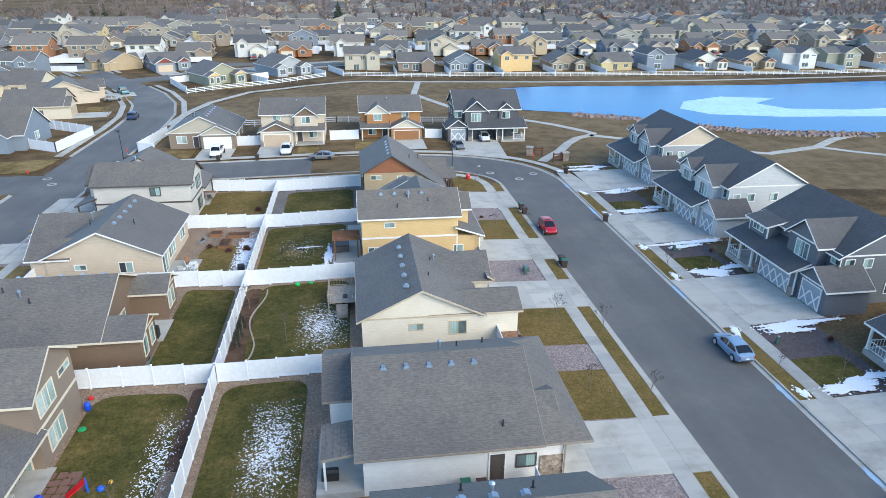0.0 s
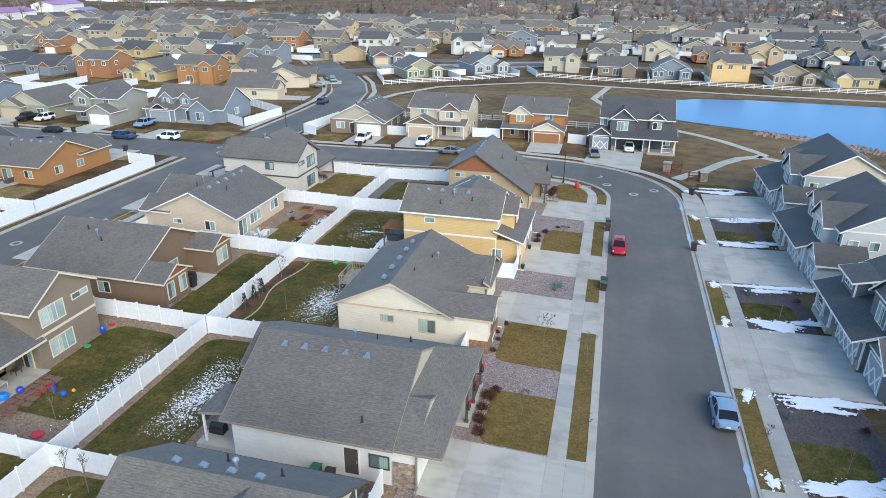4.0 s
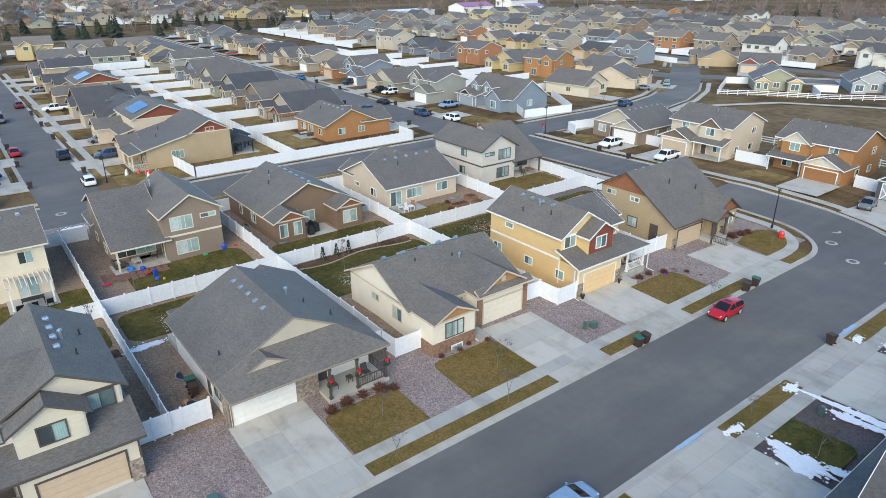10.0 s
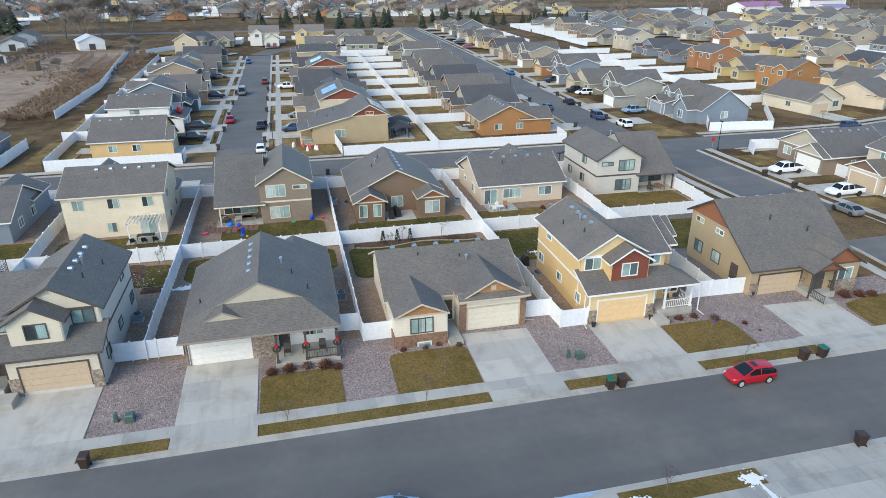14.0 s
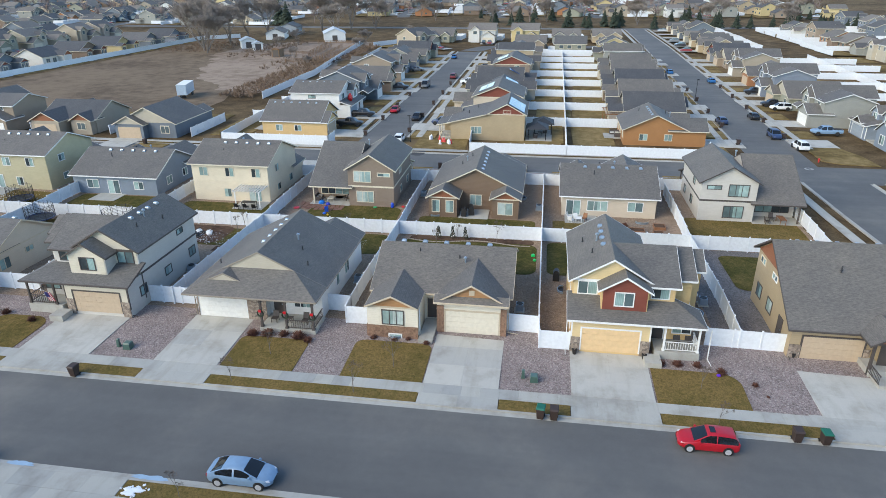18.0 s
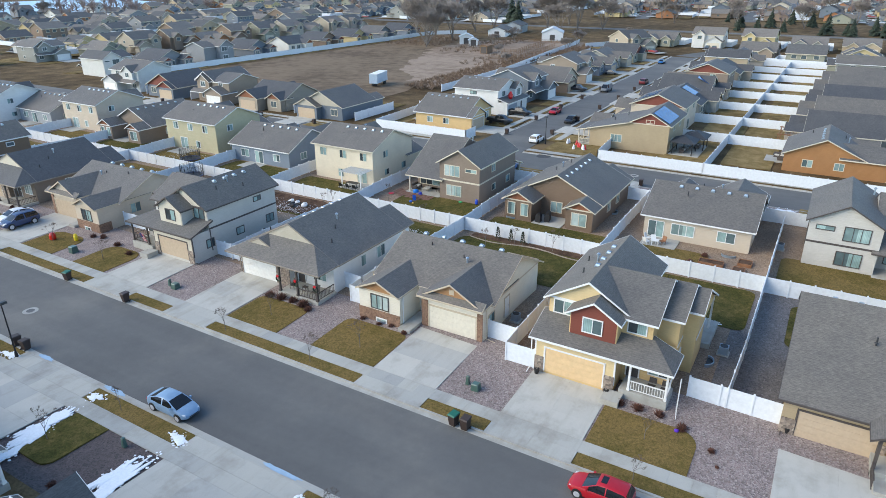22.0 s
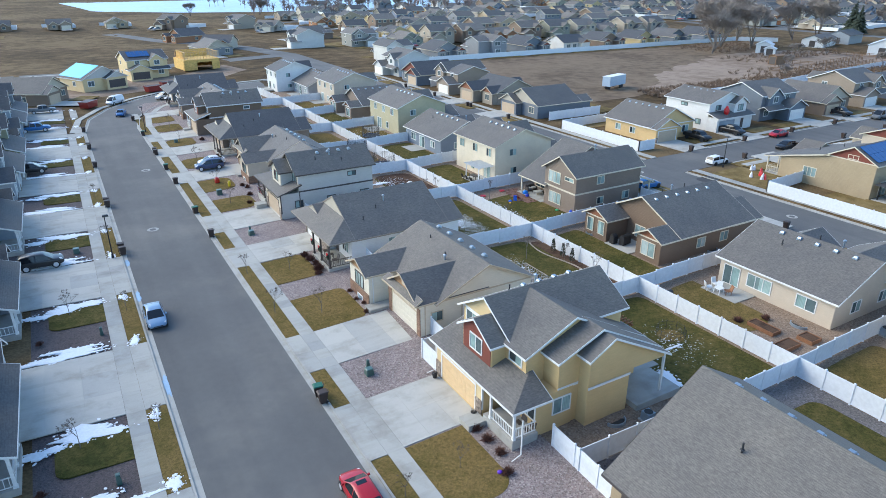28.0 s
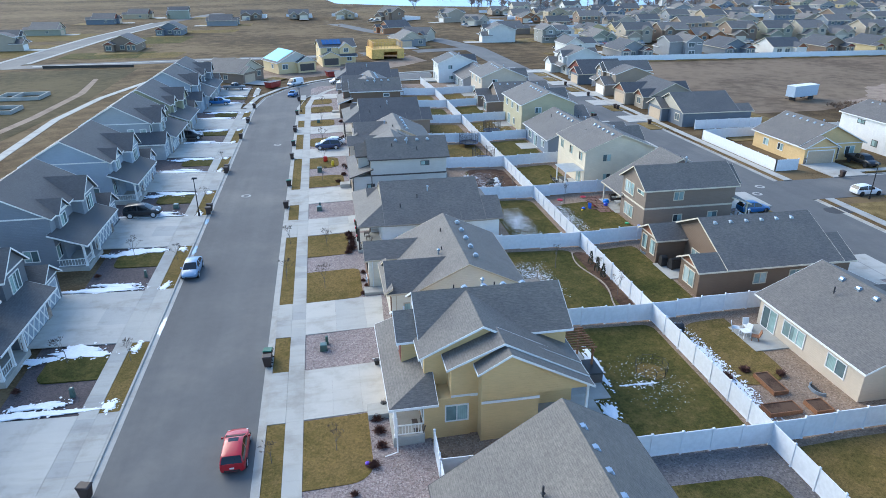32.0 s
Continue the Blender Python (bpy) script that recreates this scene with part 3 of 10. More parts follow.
def far_window(w, h, split, trim):
    """Frame and glass in one mesh, for windows too far off to tell apart."""
    ys = [-w / 2 - 0.12, -w / 2] + ([-0.04, 0.04] if split > 1 else []) + [w / 2, w / 2 + 0.12]
    zs = [-0.14, 0.0, h, h + 0.14]
    n = len(ys)
    v = [(0.06, y, z) for z in zs for y in ys] + [(-0.02, y, z) for z in (zs[0], zs[-1]) for y in (ys[0], ys[-1])]
    cells = [(i, k) for k in range(3) for i in range(n - 1)]
    f = [(k * n + i, k * n + i + 1, k * n + n + i + 1, k * n + n + i) for i, k in cells]
    b = 4 * n
    f += [tuple(range(n - 1, -1, -1)) + (b, b + 1), tuple(range(3 * n, 4 * n)) + (b + 3, b + 2), (0, n, 2 * n, 3 * n, b + 2, b), (n - 1, b + 1, b + 3, 4 * n - 1, 3 * n - 1, 2 * n - 1)]
    s = Shape()
    s.add(v, f)
    me = s.mesh("window", trim, False)
    me.materials.append(M_FARGLASS)
    for p, (i, k) in zip(me.polygons, cells):
        p.material_index = int(k == 1 and i % 2 == 1)
    return me


class House:
    """A house: an empty that parents its parts. Lengths are local: front to +x, z from the lot's ground."""

    def __init__(self, label, at, wall, trim=None, roof=None, off=(0.0, 0.0), near=True, group="", fascia=None):
        self.fascia = fascia or trim or M_WHITE
        self.ob = thing("house", label, "house", at, group)
        self.wall, self.trim, self.roof_mat, self.near = wall, trim or M_WHITE, roof or M_ROOF, near
        self.ox, self.oy = off
        self.walls, self.trims = Shape(), Shape()
        self.n = 0

    def block(self):
        """Each block of a near house is a wall of its own."""
        if self.near and self.walls.v:
            part("wall", self.walls, self.wall, self.ob)
            self.walls = Shape()

    def done(self):
        if self.walls.v:
            part("wall", self.walls, self.wall, self.ob)
        if self.trims.v:
            part("corner_trim", self.trims, self.trim, self.ob)
        return self.ob

    def body(self, x0, x1, y0, y1, z0, z1, corners=True):
        x0, x1, y0, y1 = x0 - self.ox, x1 - self.ox, y0 - self.oy, y1 - self.oy
        k = 0.004 * self.n
        self.n += 1
        self.walls.box(x0 + k, x1 - k, y0 + k, y1 - k, z0, z1)
        self.block()
        if corners and self.near:
            for x in (x0, x1):
                for y in (y0, y1):
                    t = Shape().box(x - 0.03 if x == x0 else x - 0.1, x + 0.1 if x == x0 else x + 0.03, y - 0.03 if y == y0 else y - 0.1, y + 0.1 if y == y0 else y + 0.03, max(z0, 0.15), z1 - 0.02)
                    part("corner_trim", t, self.trim, self.ob)

    def roof(self, x0, x1, y0, y1, ez, top, axis="x", oh=0.45, hips=(0, 0), ends=(1, 1), at=None, ez2=None, fill=True, lift=0.0, z0=-0.6, accent=None):
        """A gabled or hipped roof over the walls x0..x1, y0..y1. ez, ez2: wall tops on the low and high side; top: the ridge; at: where it lies across;
        hips: run of a hip at either end; ends: overhang there (factor); accent: material of the gable panels at the two ends."""
        x0, x1, y0, y1 = x0 - self.ox, x1 - self.ox, y0 - self.oy, y1 - self.oy
        a0, a1, c0, c1 = (x0, x1, y0, y1) if axis == "x" else (y0, y1, x0, x1)
        r = (c0 + c1) / 2 if at is None else at - (self.oy if axis == "x" else self.ox)
        ez2 = ez if ez2 is None else ez2
        s0, s1 = (top - ez) / (r - c0), (top - ez2) / (c1 - r)
        if fill:
            k = 0.004 * self.n
            self.n += 1
            x0, x1, y0, y1 = x0 + k, x1 - k, y0 + k, y1 - k
            w0, w1, b0, b1 = c0 + k, c1 - k, a0 + k, a1 - k
            if hips[0] or hips[1]:
                self.walls.box(x0, x1, y0, y1, z0, min(ez, ez2))
            else:
                self.walls.prism([(w0, z0), (w1, z0), (w1, ez2), (r, top), (w0, ez)], axis, b0, b1)
            self.block()
        t = 0.13 + lift
        e0, e1 = a0 - oh * ends[0], a1 + oh * ends[1]
        P = lambda a, c, z: (a, c, z) if axis == "x" else (c, a, z)
        zl, zr = ez - oh * s0 + t, ez2 - oh * s1 + t
        A, B, C, D = P(e0, c0 - oh, zl), P(e1, c0 - oh, zl), P(e1, c1 + oh, zr), P(e0, c1 + oh, zr)
        R0, R1 = P(e0 + hips[0], r, top + t), P(e1 - hips[1], r, top + t)
        up = [A, B, C, D, R0, R1]
        s = Shape()
        s.add(up + [(x, y, z - 0.12) for x, y, z in up], [(0, 1, 5, 4), (2, 3, 4, 5), (6, 10, 11, 7), (8, 11, 10, 9), (0, 6, 7, 1), (2, 8, 9, 3), (3, 4, 10, 9), (4, 0, 6, 10), (1, 5, 11, 7), (5, 2, 8, 11)]
              + ([(3, 0, 4), (9, 10, 6)] if hips[0] else []) + ([(1, 2, 5), (7, 11, 8)] if hips[1] else []))
        f = Shape()
        U = lambda a, c: (a, c) if axis == "x" else (c, a)
        ring = [(A, U(-1, -1)), (B, U(1, -1))] + ([] if hips[1] else [(R1, U(1, 0))]) + [(C, U(1, 1)), (D, U(-1, 1))] + ([] if hips[0] else [(R0, U(-1, 0))])
        f.trim_ring([p for p, _ in ring], [o for _, o in ring], 0.17, 0.03)
        part("fascia", f, self.fascia, part("roof", s, self.roof_mat, self.ob))
        if accent:
            for k, (a, sg) in enumerate(((a0, -1), (a1, 1))):
                if accent[k]:
                    p = Shape().prism([(c0, ez), (c1, ez2), (r, top)], axis, a + sg * 0.004, a + sg * 0.035)
                    part("gable_panel", p, accent[k], self.ob)
                    if self.near:
                        lo = min(ez, ez2)
                        p = Shape()
                        q0, q1 = P(a + sg * 0.004, c0, lo), P(a + sg * 0.004, c1, lo)
                        p.board(q0, q1, U(sg, 0), 0.16, 0.05)
                        part("band_board", p, self.trim, self.ob)

    def at(self, face, along, depth, z):
        """The pose of a piece on a wall: depth is the wall's plane, along the place on it."""
        x, y = (depth - self.ox, along - self.oy) if face in "EW" else (along - self.ox, depth - self.oy)
        return pose(x, y, z, 0, 0, FACE[face])

    def window(self, face, along, depth, z, w=1.5, h=1.3, split=2, trim=None):
        m = self.at(face, along, depth, z)
        tr = trim or self.trim
        if not self.near:
            part("window", shared(("farwin", w, h, split, tr.name), lambda: far_window(w, h, split, tr)), None, self.ob, at=m)
            return
        fr = part("window", shared(("win", w, h, split, tr.name), lambda: window_mesh(w, h, split).mesh("window", tr)), None, self.ob, at=m)
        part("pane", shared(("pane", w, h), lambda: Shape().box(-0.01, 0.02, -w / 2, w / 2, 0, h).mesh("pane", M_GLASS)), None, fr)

    def garage(self, face, along, depth, z, w=4.88, h=2.15, material=None, trim=None, cross=False, open_up=False):
        m = self.at(face, along, depth, z)
        material = material or M_WHITE
        tr = trim or self.trim
        if not self.near:
            part("garage_door", shared(("fargar", w, material.name), lambda: Shape().box(-0.02, 0.05, -w / 2, w / 2, 0, h).mesh("garage_door", material)), None, self.ob, at=m)
            return
        c = Shape()
        for y0, y1, z0, z1 in ((-w / 2 - 0.14, -w / 2, 0, h + 0.14), (w / 2, w / 2 + 0.14, 0, h + 0.14), (-w / 2, w / 2, h, h + 0.14)):
            c.box(-0.02, 0.07, y0, y1, z0, z1)
        cas = part("garage_door", c, tr, self.ob, at=m)
        if open_up:
            part("dark_opening", Shape().box(-0.02, 0.02, -w / 2, w / 2, 0, h), M_PLASTIC, cas)
            return
        n = 4
        for k in range(n):
            z0, z1 = h * k / n + 0.012, h * (k + 1) / n - 0.004
            p = Shape().box(-0.02, 0.03, -w / 2, w / 2, z0, z1)
            for j in range(int(w / 0.6)):
                y = -w / 2 + w * (j + 0.5) / int(w / 0.6)
                p.box(0.03, 0.042, y - 0.2, y + 0.2, z0 + 0.09, z1 - 0.09, 0.0)
            part("door_panel", p, material, cas)
        if cross:
            nb = max(1, round(w / 1.3))
            for j in range(nb):
                y0, y1 = -w / 2 + w * j / nb + 0.03, -w / 2 + w * (j + 1) / nb - 0.03
                a, b, e = 0.04, h * 0.72, 0.11
                ym, zm = (y0 + y1) / 2, (a + b) / 2
                star = [(y0, a), (y0 + e, a), (ym, zm - e), (y1 - e, a), (y1, a), (y1, a + e), (ym + e, zm), (y1, b - e), (y1, b), (y1 - e, b), (ym, zm + e), (y0 + e, b), (y0, b), (y0, b - e), (ym - e, zm), (y0, a + e)]
                part("cross_brace", Shape().prism(star, "x", 0.03, 0.07), M_WHITE, cas)

    def door(self, face, along, depth, z, w=0.95, h=2.05, material=None):
        m = self.at(face, along, depth, z)
        d = part("door", Shape().box(-0.02, 0.04, -w / 2, w / 2, 0, h).box(0.04, 0.052, -w / 2 + 0.14, w / 2 - 0.14, 0.15, 0.85).box(0.04, 0.052, -w / 2 + 0.14, w / 2 - 0.14, 1.0, h - 0.15), material or M_DARKTRIM, self.ob, at=m)
        c = Shape()
        for y0, y1, z0, z1 in ((-w / 2 - 0.1, -w / 2, 0, h + 0.1), (w / 2, w / 2 + 0.1, 0, h + 0.1), (-w / 2, w / 2, h, h + 0.1)):
            c.box(-0.02, 0.06, y0, y1, z0, z1)
        part("door_casing", c, self.trim, d)
        part("door_handle", Shape().box(0.05, 0.1, w / 2 - 0.12, w / 2 - 0.07, 0.95, 1.1), M_VENT, d)

    def slab(self, name, x0, x1, y0, y1, z0, z1, material, label=""):
        return part(name, Shape().box(x0 - self.ox, x1 - self.ox, y0 - self.oy, y1 - self.oy, z0, z1), material, self.ob, label)

    def band(self, face, a0, a1, depth, z, h=0.2, material=None):
        s = Shape()
        d = depth - (self.ox if face in "EW" else self.oy)
        o = self.oy if face in "EW" else self.ox
        sg = 1 if face in "EN" else -1
        lo, hi = sorted((d + sg * 0.004, d + sg * 0.04))
        s.box(lo, hi, a0 - o, a1 - o, z, z + h) if face in "EW" else s.box(a0 - o, a1 - o, lo, hi, z, z + h)
        part("band_board", s, material or self.trim, self.ob)

    def veneer(self, face, a0, a1, depth, z0, z1, material):
        s = Shape()
        d = depth - (self.ox if face in "EW" else self.oy)
        o = self.oy if face in "EW" else self.ox
        sg = 1 if face in "EN" else -1
        lo, hi = sorted((d + sg * 0.005, d + sg * 0.09))
        s.box(lo, hi, a0 - o, a1 - o, z0, z1) if face in "EW" else s.box(a0 - o, a1 - o, lo, hi, z0, z1)
        part("stone_facing", s, material, self.ob)

    def post(self, x, y, z0, z1, w=0.16, material=None, name="porch_post"):
        x, y = x - self.ox, y - self.oy
        w /= 2
        s = Shape().box(x - w, x + w, y - w, y + w, z0, z1).box(x - w - 0.04, x + w + 0.04, y - w - 0.04, y + w + 0.04, z0, z0 + 0.18).box(x - w - 0.04, x + w + 0.04, y - w - 0.04, y + w + 0.04, z1 - 0.15, z1)
        part(name, s, material or self.trim, self.ob)

    def rail(self, p, q, z, material=None, h=0.9, gap=None):
        """A railing with balusters from p to q."""
        p, q = (p[0] - self.ox, p[1] - self.oy), (q[0] - self.ox, q[1] - self.oy)
        L = math.hypot(q[0] - p[0], q[1] - p[1])
        a = math.degrees(math.atan2(q[1] - p[1], q[0] - p[0]))
        s = Shape().box(0, L, -0.04, 0.04, h - 0.07, h).box(0, L, -0.03, 0.03, 0.1, 0.16)
        r = part("railing", s, material or self.trim, self.ob, at=pose(p[0], p[1], z, 0, 0, a))
        n = int(L / (0.2 if gap is None else gap))
        b = shared(("bal", (material or self.trim).name), lambda: Shape().box(-0.018, 0.018, -0.018, 0.018, 0.16, h - 0.07).mesh("baluster", material or self.trim))
        for i in range(n):
            part("baluster", b, None, r, at=pose((i + 0.5) * L / n, 0, 0))

    def vents(self, axis_pts, z, slope_side="", kind="box"):
        for x, y, zz in axis_pts:
            me = shared(("vent", kind), lambda: (Shape().box(-0.24, 0.24, -0.24, 0.24, -0.14, 0.02).hexa([(-0.17, -0.19, 0.0), (0.2, -0.19, 0.0), (0.2, 0.19, 0.0), (-0.17, 0.19, 0.0)], [(-0.1, -0.17, 0.17), (0.14, -0.17, 0.15), (0.14, 0.17, 0.15), (-0.1, 0.17, 0.17)]).mesh("roof_vent", M_VENT) if kind == "box" else
                                                 Shape().tube((0, 0, -0.2), (0, 0, 0.45), 0.06, 0.06, 8).tube((0, 0, 0.0), (0, 0, 0.05), 0.14, 0.08, 8).mesh("vent_pipe", M_PIPE) if kind == "pipe" else
                                                 Shape().tube((0, 0, -0.2), (0, 0, 0.55), 0.09, 0.09, 8).tube((0, 0, 0.5), (0, 0, 0.62), 0.17, 0.17, 8).tube((0, 0, 0.62), (0, 0, 0.72), 0.17, 0.04, 8).mesh("flue", M_VENT)))
            part({"box": "roof_vent", "pipe": "vent_pipe"}.get(kind, "flue"), me, None, self.ob, at=pose(x - self.ox, y - self.oy, zz))

    def shed(self, x0, x1, y0, y1, z0, z1, axis="x", hip=0.0, name="porch_roof"):
        """A single slope: from z0 at the low end of the axis to z1 at its high end; hip: run of a hip at the high-y end."""
        x0, x1, y0, y1 = x0 - self.ox, x1 - self.ox, y0 - self.oy, y1 - self.oy
        if axis == "x":
            t = [(x0, y0, z0), (x1, y0, z1), (x1, y1, z1), (x0, y1, z0)]
        else:
            t = [(x0, y0, z0), (x1, y0, z0), (x1, y1, z1), (x0, y1, z1)]
        if hip and axis == "x":
            lo, hi = (0, 1) if hip > 0 else (1, 0)
            h = abs(hip)
            ridge = (x0, y1 - h, z0) if hip > 0 else (x0, y0 + h, z0)
            if hip > 0:
                up = [(x0, y0, z0), (x1, y0, z1), (x1, y1, z1), ridge, (x0, y1, z1)]
                fs = [(0, 1, 2, 3), (3, 2, 4)]
            else:
                up = [(x0, y1, z0), (x1, y1, z1), (x1, y0, z1), ridge, (x0, y0, z1)]
                fs = [(0, 1, 2, 3), (3, 2, 4)]
            n = 5
            s = Shape().add(up + [(x, y, z - 0.12) for x, y, z in up], fs + [tuple(i + n for i in f)[::-1] for f in fs] + [(0, 1, 6, 5), (1, 2, 7, 6), (2, 4, 9, 7)])
            edge = [(up[0], up[1]), (up[1], up[2]), (up[2], up[4])]
        else:
            s = Shape().hexa([(x, y, z - 0.12) for x, y, z in t], t)
            edge = [(t[i], t[(i + 1) % 4]) for i in range(4)]
        f = Shape()
        rim = [edge[0][0]] + [e[1] for e in edge if e[1] != edge[0][0]]
        if len(edge) == 3:
            rim.append(up[3])
        c = Vector((sum(p[0] for p in rim) / len(rim), sum(p[1] for p in rim) / len(rim), 0))
        f.trim_ring(rim, [(1 if p[0] > c.x else -1, 1 if p[1] > c.y else -1) for p in rim], 0.18, 0.03)
        part("fascia", f, self.fascia, part(name, s, self.roof_mat, self.ob))


M_RED = siding("red_shake", (0.20, 0.055, 0.035), 0.16)
M_CEDAR = siding("cedar_shake", (0.40, 0.215, 0.095), 0.16)
M_RUST = siding("rust_shake", (0.27, 0.105, 0.05), 0.16)
M_CREAM = siding("cream_siding", (0.62, 0.56, 0.44))
M_CREAMB = siding("pale_cream_siding", (0.74, 0.68, 0.555))
M_CREAMW = siding("warm_cream_siding", (0.69, 0.60, 0.45))
M_BLUEGREYD = siding("deep_blue_grey_siding", (0.21, 0.25, 0.30))
M_DECK = surface("grey_deck_boards", (0.36, 0.30, 0.24), 3.0, 0.5, 0.25, 0.8, 0.1)
M_CHARCOAL = siding("charcoal_siding", (0.085, 0.088, 0.098))
M_PALEBLUE = siding("pale_blue_grey_siding", (0.50, 0.515, 0.525))
M_SLATE = siding("slate_siding", (0.125, 0.137, 0.155))
M_YELLOW = siding("yellow_siding", (0.66, 0.46, 0.215))
M_YELLOWB = siding("pale_yellow_board", (0.68, 0.52, 0.28), 0.4)
M_TAN = siding("tan_siding", (0.40, 0.31, 0.19))
M_TANL = siding("light_tan_siding", (0.565, 0.475, 0.365))
M_BROWN = siding("brown_siding", (0.185, 0.125, 0.082))
M_TAUPE = siding("taupe_siding", (0.24, 0.185, 0.14))
M_PALEGREY = siding("pale_grey_siding", (0.56, 0.525, 0.47))
M_GREY = siding("grey_siding", (0.34, 0.365, 0.385))
M_BLUEGREY = siding("blue_grey_siding", (0.32, 0.375, 0.44))
M_DKGREY = siding("dark_grey_siding", (0.215, 0.24, 0.275))
M_OFFWHITE = siding("off_white_siding", (0.74, 0.73, 0.70))
M_OLIVE = siding("pale_olive_siding", (0.47, 0.42, 0.27))
M_SAGE = siding("sage_siding", (0.30, 0.30, 0.21))
M_ORANGE = siding("orange_siding", (0.36, 0.175, 0.065))
M_BEIGEP = siding("beige_gable", (0.47, 0.42, 0.33))
M_DOORTAN = paint("tan_garage_paint", (0.50, 0.385, 0.265), 0.5)
M_DOORYEL = paint("yellow_garage_paint", (0.71, 0.50, 0.27), 0.5)
M_DOORWHITE = paint("white_garage_paint", (0.76, 0.74, 0.69), 0.5)
M_DOORCREAM = paint("cream_garage_paint", (0.68, 0.62, 0.50), 0.5)
M_DOORBLUE = paint("blue_grey_garage_paint", (0.30, 0.34, 0.38), 0.5)
M_DOORBROWN = paint("wood_garage_paint", (0.28, 0.13, 0.05), 0.5)


def stepped_house(base, s, label, wall, trim, roof, bump_wall, low_wall, door):
    """The two-storey house with a garage in front, an upper bay, a porch and stepped side gables; s mirrors it."""
    Y = lambda v: base + s * (v if v < 7.0 else 7.0 + (v - 7.0) * 0.88)
    S = lambda a, b: (min(Y(a), Y(b)), max(Y(a), Y(b)))
    near, far = ("S", "N") if s > 0 else ("N", "S")
    H = House(label, pose(6.5, Y(6), 0), wall, trim, roof, off=(6.5, Y(6)), near=base > -25)
    H.roof(0.9, 11.7, *S(0.2, 6.9), 5.35, 7.35, "x", 0.4, accent=(None, low_wall))
    far_end = (0, 1) if s > 0 else (1, 0)
    H.roof(0.9, 12.0, *S(3.5, 9.2), 3.65, 7.25, "y", 0.4, ends=far_end, at=7.9, ez2=5.3)
    H.roof(0.9, 10.4, *S(9.0, 11.1), 3.6, 6.75, "y", 0.35, ends=far_end, at=6.8, ez2=5.25, fill=False)
    H.roof(0.9, 8.5, *S(11.0, 12.3), 3.5, 6.5, "y", 0.35, ends=far_end, at=6.6, ez2=5.4, fill=False)
    H.walls.prism([(4.4 - H.ox, -0.8), (10.38 - H.ox, -0.8), (10.38 - H.ox, 5.25), (6.8 - H.ox, 6.75), (4.4 - H.ox, 5.45)], "y", *[v - H.oy for v in S(9.0, 11.1)])
    H.block()
    H.walls.prism([(4.42 - H.ox, -0.8), (8.48 - H.ox, -0.8), (8.48 - H.ox, 5.4), (6.6 - H.ox, 6.5), (4.42 - H.ox, 5.35)], "y", *[v - H.oy for v in S(11.0, 12.25)])
    H.block()
    part("gable_panel", Shape().prism([(0.9 - H.ox, 3.2), (8.5 - H.ox, 3.2), (8.5 - H.ox, 5.4), (6.6 - H.ox, 6.48), (0.9 - H.ox, 3.48)], "y", *[v - H.oy for v in S(12.26, 12.34)]), wall, H.ob)
    H.post(0.9, Y(12.3), -0.2, 3.5, 0.16)
    H.slab("patio", -0.8, 3.9, *S(8.6, 13.0), -0.8, 0.06, M_CONC)
    H.roof(9.5, 13.3, *S(2.6, 6.5), 5.25, 6.45, "x", 0.35, ends=(0, 1), z0=2.6)
    part("bay_siding", Shape().box(13.305 - H.ox, 13.34 - H.ox, *[v - H.oy for v in S(2.7, 6.4)], 3.3, 5.3), bump_wall, H.ob)
    part("bay_gable", Shape().prism([(v - H.oy, z) for v, z in ((S(2.7, 6.4)[0], 5.3), (S(2.7, 6.4)[1], 5.3), (Y(4.55), 6.38))], "x", 13.305 - H.ox, 13.34 - H.ox), bump_wall, H.ob)
    H.body(11.6, 14.3, *S(0.2, 6.9), -0.8, 2.75)
    fr = lambda a, b, x, z0, z1: part("front_siding", Shape().box(x + 0.005 - H.ox, x + 0.03 - H.ox, *[v - H.oy for v in S(a, b)], z0, z1), low_wall, H.ob)
    fr(0.3, 2.6, 11.7, 2.9, 5.3), fr(0.3, 6.8, 14.3, 1.98, 2.72), fr(0.3, 1.0, 14.3, 0.95, 1.98), fr(6.1, 6.8, 14.3, 0.95, 1.98)
    H.veneer("E", *S(0.2, 1.0), 14.3, -0.8, 0.95, M_STONE)
    H.veneer("E", *S(6.1, 6.9), 14.3, -0.8, 0.95, M_STONE)
    lo, hi = S(-0.25, 11.9)
    H.shed(11.4, 14.75, lo, hi, 3.95, 2.8, hip=2.6 * s)
    H.garage("E", Y(3.55), 14.3, -0.35, 4.88, 2.2, door)
    H.window("E", Y(1.5), 11.735, 3.95, 1.6, 1.15, 2)
    H.window("E", Y(4.5), 13.34, 3.75, 1.5, 1.2, 2)
    H.window("E", Y(7.8), 12.0, 4.0, 1.4, 0.95, 1)
    for x, z, w, h in ((2.2, 0.8, 1.2, 0.9), (7.2, 0.8, 1.1, 0.8), (4.0, 4.1, 1.1, 0.5), (11.8, 0.7, 1.0, 0.9)):
        H.window(near, x, Y(0.2), z, w, h, 1 if w < 1.2 else 2)
    H.band(near, 0.9, 11.7, Y(0.2), 2.75, 0.2)
    H.window(far, 10.0, Y(11.2), 0.9, 1.5, 1.2, 2)
    H.window("W", Y(2.2), 0.9, 3.9, 1.5, 1.2, 2), H.window("W", Y(5.4), 0.9, 0.4, 1.8, 2.0, 2)
    H.band(far, 4.4, 8.5, Y(12.3), 2.7, 0.2), H.band(far, 8.5, 10.4, Y(11.1), 2.7, 0.2)
    # porch
    H.body(9.0, 12.3, *S(6.8, 11.2), -0.8, 2.75, corners=False)
